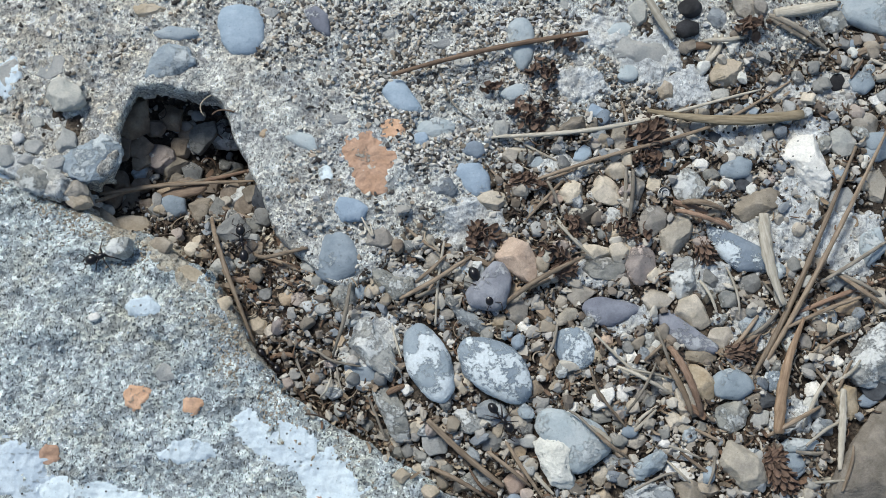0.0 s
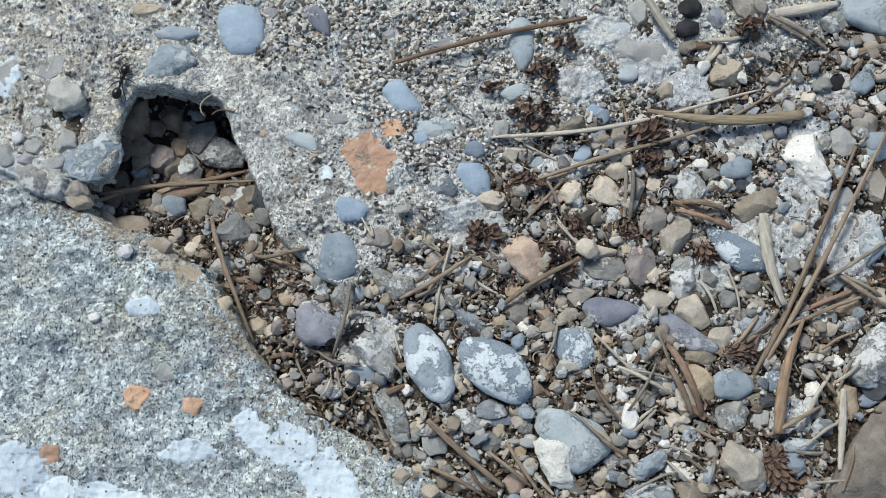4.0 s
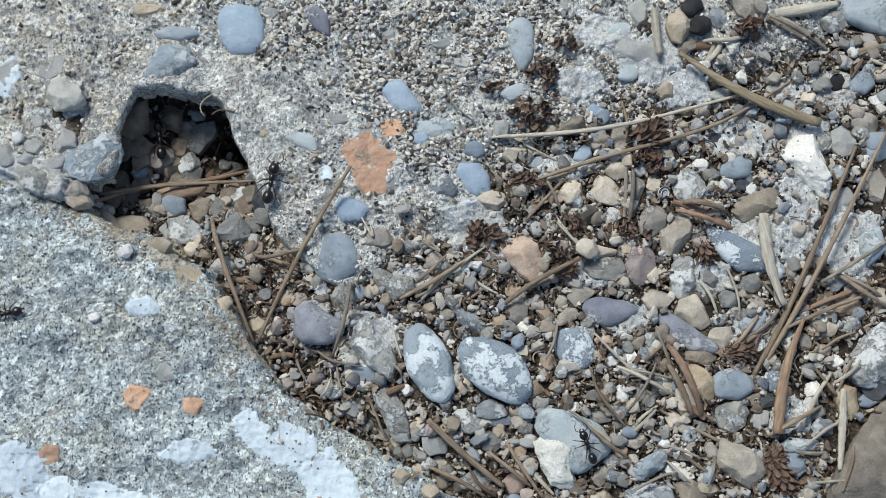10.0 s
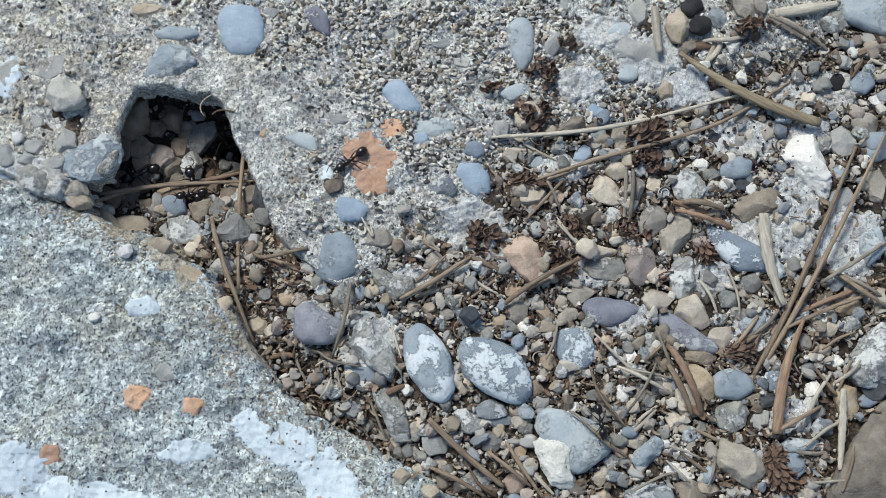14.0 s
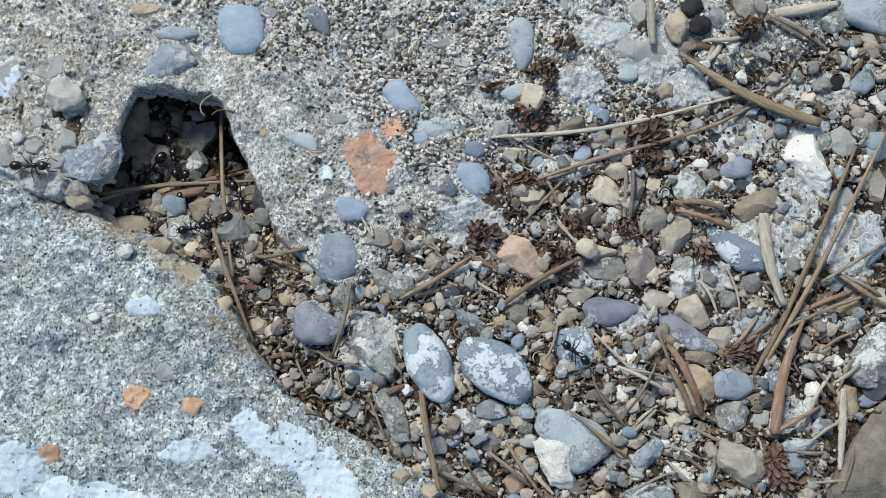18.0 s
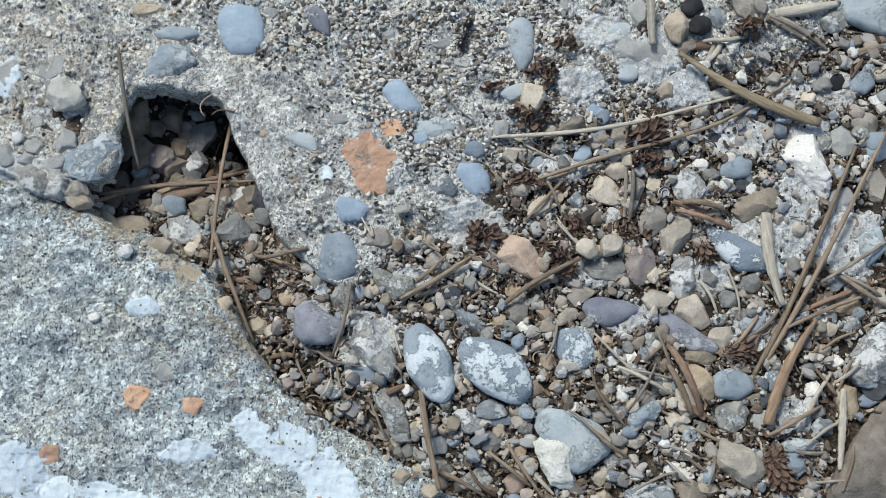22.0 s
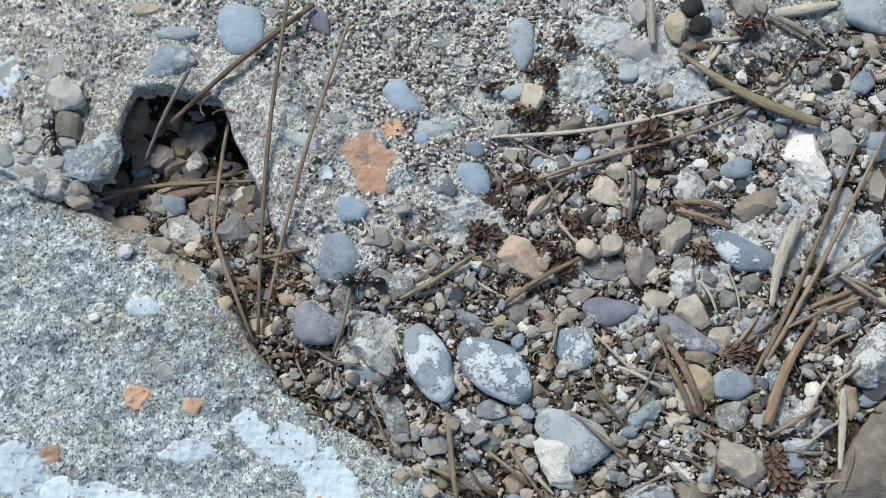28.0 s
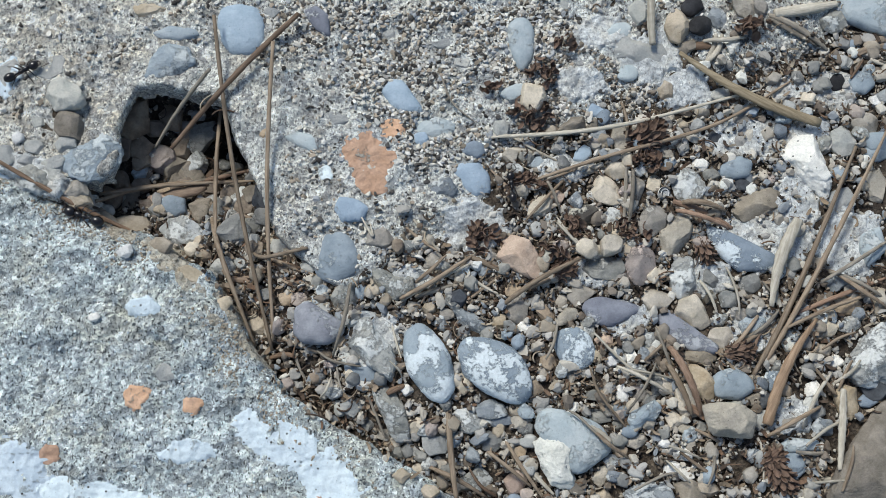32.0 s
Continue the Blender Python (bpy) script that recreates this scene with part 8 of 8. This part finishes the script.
    march(worker_ant(6.7), [(0, -36.8, -23.3, -6.7, -45, 0), (0.5, -17.1, -37.5, -6.5, -40, 0), (1, 4.1, -57.4, 0.4, -50, 0), (5.4, 4.1, -57.4, 0.4, 100, 0), (6, -13.5, -37.8, -6.1, 170, 0), (6.5, -2.8, -35.4, -2.5, 20, 0), (7, 5.1, -29.7, -1.2, 60, 0), (7.5, 7.7, -30.8, -1.6, 120, 0), (8, 8.4, -28.5, -1.6, 90, 0), (8.5, 20.5, -35.5, -1.4, -20, 0), (9, 31.7, -41.2, -1.4, 0, 0), (10, 28.8, -41.5, -1.2, 110, 0), (10.5, 34.1, -49.1, -1.9, -70, 0), (11, 36.0, -58.0, -1.5, 113, 0), (11.5, 29.6, -42.3, -1.4, 100, 0), (12, 14.6, -23.5, -1.2, 205, 0)] + [(12.5, 18.2, -30.9, -1.3, -70, 0), (13, 23.2, -38.9, -1.5, 95, 0), (13.5, 25.0, -42.3, -1.6, -60, 0), (14, 31.6, -36.4, -1.3, -80, 0), (14.5, 32.1, -30.9, -0.7, 90, 0), (16.5, 18.1, -37.8, -1.6, 180, 0), (17, 8.8, -35.9, -1.6, 120, 0), (17.5, 13.6, -30.8, -1.6, 30, 0), (18, 27.0, -22.7, -0.7, 140, 0), (18.5, 13.6, -21.5, -1.1, 180, 0), (19, 1.5, -19.1, -1.5, 100, 0), (19.5, 8.9, -25.0, -1.5, -40, 0), (20, 20.3, -32.0, -1.2, -20, 0), (20.5, 22.6, -44.6, -1.8, -90, 0), (21, 24.7, -58.0, -2.5, -180, 0), (23.4, -2.7, -57.9, 0.9, 90, 0)] + [(24, -9.9, -29.6, -2.4, 80, 0), (24.5, -7.6, -42.2, -6.6, -80, 0), (25, -2.7, -57.9, 0.9, 0, 0), (27, -2.7, -57.9, 0.9, 100, 0), (27.6, -7.5, -37.6, -4.7, 110, 0), (28, -10.6, -28.0, -2.1, 55, 0), (28.5, -5.2, -30.8, -2.0, -20, 0), (29, 1.2, -32.0, -1.8, 0, 0), (29.5, 6.5, -45.7, -4.4, -80, 0), (30, 13.5, -58.8, -6.2, 81, 0), (30.5, 17.0, -37.8, -1.6, 80, 0), (31, 20.2, -16.7, -1.4, 100, 0), (31.5, 17.5, -1.1, -1.2, 95, 0), (32, 14.6, 12.9, -0.1, 95, 0)])
    march(worker_ant(7.2), [(0, 11.8, -35.7, -1.6, -50, 0), (0.5, 22.7, -40.0, -1.6, -10, 0), (1, 29.9, -42.0, -1.5, 50, 0), (1.5, 26.1, -40.1, -1.2, 170, 0), (2, 22.3, -37.4, -1.3, 150, 0), (2.5, 19.4, -29.7, -1.0, 110, 0), (3, 16.0, -22.2, -1.1, 90, 0), (3.5, 25.7, -7.2, -0.9, 60, 0), (5.5, 18.8, 2.6, -0.9, 180, 0), (6.5, 9.2, 2.6, -1.3, 170, 0), (7, 0.8, 6.0, -0.1, 42, 0), (7.5, 26.5, 22.7, -1.3, 25, 0), (8, 55.5, 37.3, -0.4, 30, 0), (8.5, 49.4, 44.7, -0.8, 150, 0), (9, 40.3, 48.1, -0.6, 180, 0), (9.5, 43.6, 55.5, -0.9, 80, 0)] + [(10, 46.6, 67.7, -0.6, -76, 0), (10.5, 49.5, 51.0, 0.1, -60, 0), (11, 53.9, 36.0, -0.4, -165, 0), (11.5, 59.4, 48.4, -0.0, 70, 0), (12, 65.7, 67.7, -0.7, -110, 0), (12.5, 58.1, 48.4, 0.1, -110, 0), (13, 53.3, 38.3, -0.5, -110, 0), (13.5, 59.4, 50.8, 0.6, 70, 0), (14, 65.7, 67.7, -0.7, -180, 0), (18.3, 14.7, 67.2, 0.3, -100, 0), (19, 6.2, 26.9, -0.2, 170, 0), (19.5, 17.9, 25.0, -0.3, -10, 0), (20, 31.4, 21.9, -1.4, 160, 0), (20.5, 29.3, 43.1, -0.1, 100, 0), (21, 27.4, 67.2, 0.3, -173, 0), (21.6, 5.8, 64.4, 0.5, -90, 0)] + [(22, 4.9, 47.9, 0.6, -110, 0), (22.5, 2.0, 36.5, 0.1, -80, 0), (23, 3.7, 26.1, -0.7, 20, 0), (23.5, 6.9, 42.7, 1.0, 90, 0), (24, 8.4, 67.0, 0.6, 0, 0), (32, 8.4, 67.0, 0.6, 0, 0)])
    march(worker_ant(7.9), [(0, 40.1, 67.5, -0.2, 0, 0), (1.3, 42.6, 67.3, 0.2, -93, 0), (1.7, 40.6, 43.3, -0.5, -100, 0), (2, 34.4, 31.5, -0.5, 172, 0), (2.5, 51.8, 43.3, -0.6, 30, 0), (3, 65.7, 69.1, -0.6, -180, 0), (9.9, 12.2, 68.7, 0.1, -90, 0), (10.5, 13.3, 53.8, -0.0, -90, 0), (11, 14.4, 44.8, 1.0, 82, 0), (11.5, -2.9, 4.9, -0.1, -110, 0), (12, -15.9, -34.7, -5.3, 160, 0), (12.5, -9.6, -48.0, 0.8, -60, 0), (13, -7.2, -58.4, 1.2, 104, 0), (13.5, -17.0, -21.4, -2.3, 120, 0), (14, -19.7, 19.1, 0.5, 218, 0), (14.5, -37.7, 10.7, 1.3, 200, 0)] + [(16, -45.9, 32.4, -12.6, 160, 1), (17.4, -45.9, 32.4, -12.6, 200, 1), (18, -45.0, 13.3, -8.3, -60, 1), (18.6, -45.9, 32.4, -12.6, 100, 1), (22.4, -45.9, 32.4, -12.6, 200, 1), (23, -58.6, 28.3, -12.1, 170, 1), (23.5, -49.8, 32.5, -13.1, 0, 1), (24.4, -49.8, 32.5, -13.1, 150, 1), (24.7, -55.6, 33.4, 1.5, 100, 0), (25, -64.0, 41.4, 2.6, 80, 0), (25.5, -68.3, 66.2, 2.2, 100, 0), (28.5, -38.4, 66.7, 1.2, -90, 0), (29, -38.5, 54.1, 2.1, -100, 0), (29.5, -47.8, 53.0, 1.6, 180, 0), (30, -58.3, 50.4, 2.9, 125, 0), (30.4, -71.8, 36.2, 1.0, 220, 0)] + [(31, -87.5, 17.5, 1.1, 170, 0), (31.5, -93.5, 29.8, 0.8, 100, 0), (32, -91.2, 38.5, 2.2, 30, 0)])
    march(worker_ant(7.0), [(0, -44.6, 31.8, -12.7, 180, 1), (2.4, -44.6, 31.8, -12.7, 200, 1), (3, -58.7, 4.3, -7.7, 60, 0), (3.5, -44.6, 31.8, -12.7, 60, 1), (6.4, -44.6, 31.8, -12.7, 180, 1), (7, -68.6, 14.2, -9.4, 200, 1), (7.5, -44.6, 31.8, -12.7, 40, 1), (13.5, -44.6, 31.8, -12.7, 180, 1), (14, -56.1, 14.3, -9.8, 190, 1), (14.5, -44.6, 31.8, -12.7, 40, 1), (17.4, -44.6, 31.8, -12.7, 180, 1), (18, -60.8, 22.2, -12.0, 100, 1), (18.7, -44.6, 31.8, -12.7, 20, 1), (30, -44.6, 31.8, -12.7, 200, 1), (30.5, -37.5, 2.6, -6.8, -40, 0), (31, -19.5, -7.2, -1.0, 0, 0)] + [(31.5, -7.6, -14.4, -1.2, -20, 0), (32, 9.8, -58.5, -1.1, -60, 0)])
    march(worker_ant(7.4), [(0, -48.3, 34.1, -11.6, 180, 1), (1.4, -48.3, 34.1, -11.6, 200, 1), (2, -68.1, 1.8, -0.4, 170, 0), (2.6, -48.3, 34.1, -11.6, 60, 1), (17.2, -48.3, 34.1, -11.6, 180, 1), (18, -58.3, 16.6, -10.8, 80, 1), (18.8, -48.3, 34.1, -11.6, 40, 1), (32, -48.3, 34.1, -11.6, 40, 1)])
    march(worker_ant(7.4), [(0, -44.4, 30.0, -15.2, 180, 1), (17.5, -44.4, 30.0, -15.2, 200, 1), (18, -49.4, 7.0, -4.8, 200, 1), (18.6, -44.4, 30.0, -15.2, 60, 1), (32, -44.4, 30.0, -15.2, 60, 1)])
    march(worker_ant(7.2), [(0, -46.9, 31.2, -15.1, 180, 1), (17.3, -46.9, 31.2, -15.1, 200, 1), (18, -54.0, 5.5, -5.3, 190, 1), (18.7, -46.9, 31.2, -15.1, 60, 1), (32, -46.9, 31.2, -15.1, 60, 1)])
    march(worker_ant(7.2), [(0, -42.5, 30.9, -12.0, 180, 1), (17.3, -42.5, 30.9, -12.0, 200, 1), (18, -62.3, 30.0, -11.1, 100, 1), (18.7, -42.5, 30.9, -12.0, 40, 1), (32, -42.5, 30.9, -12.0, 40, 1)])


motions()
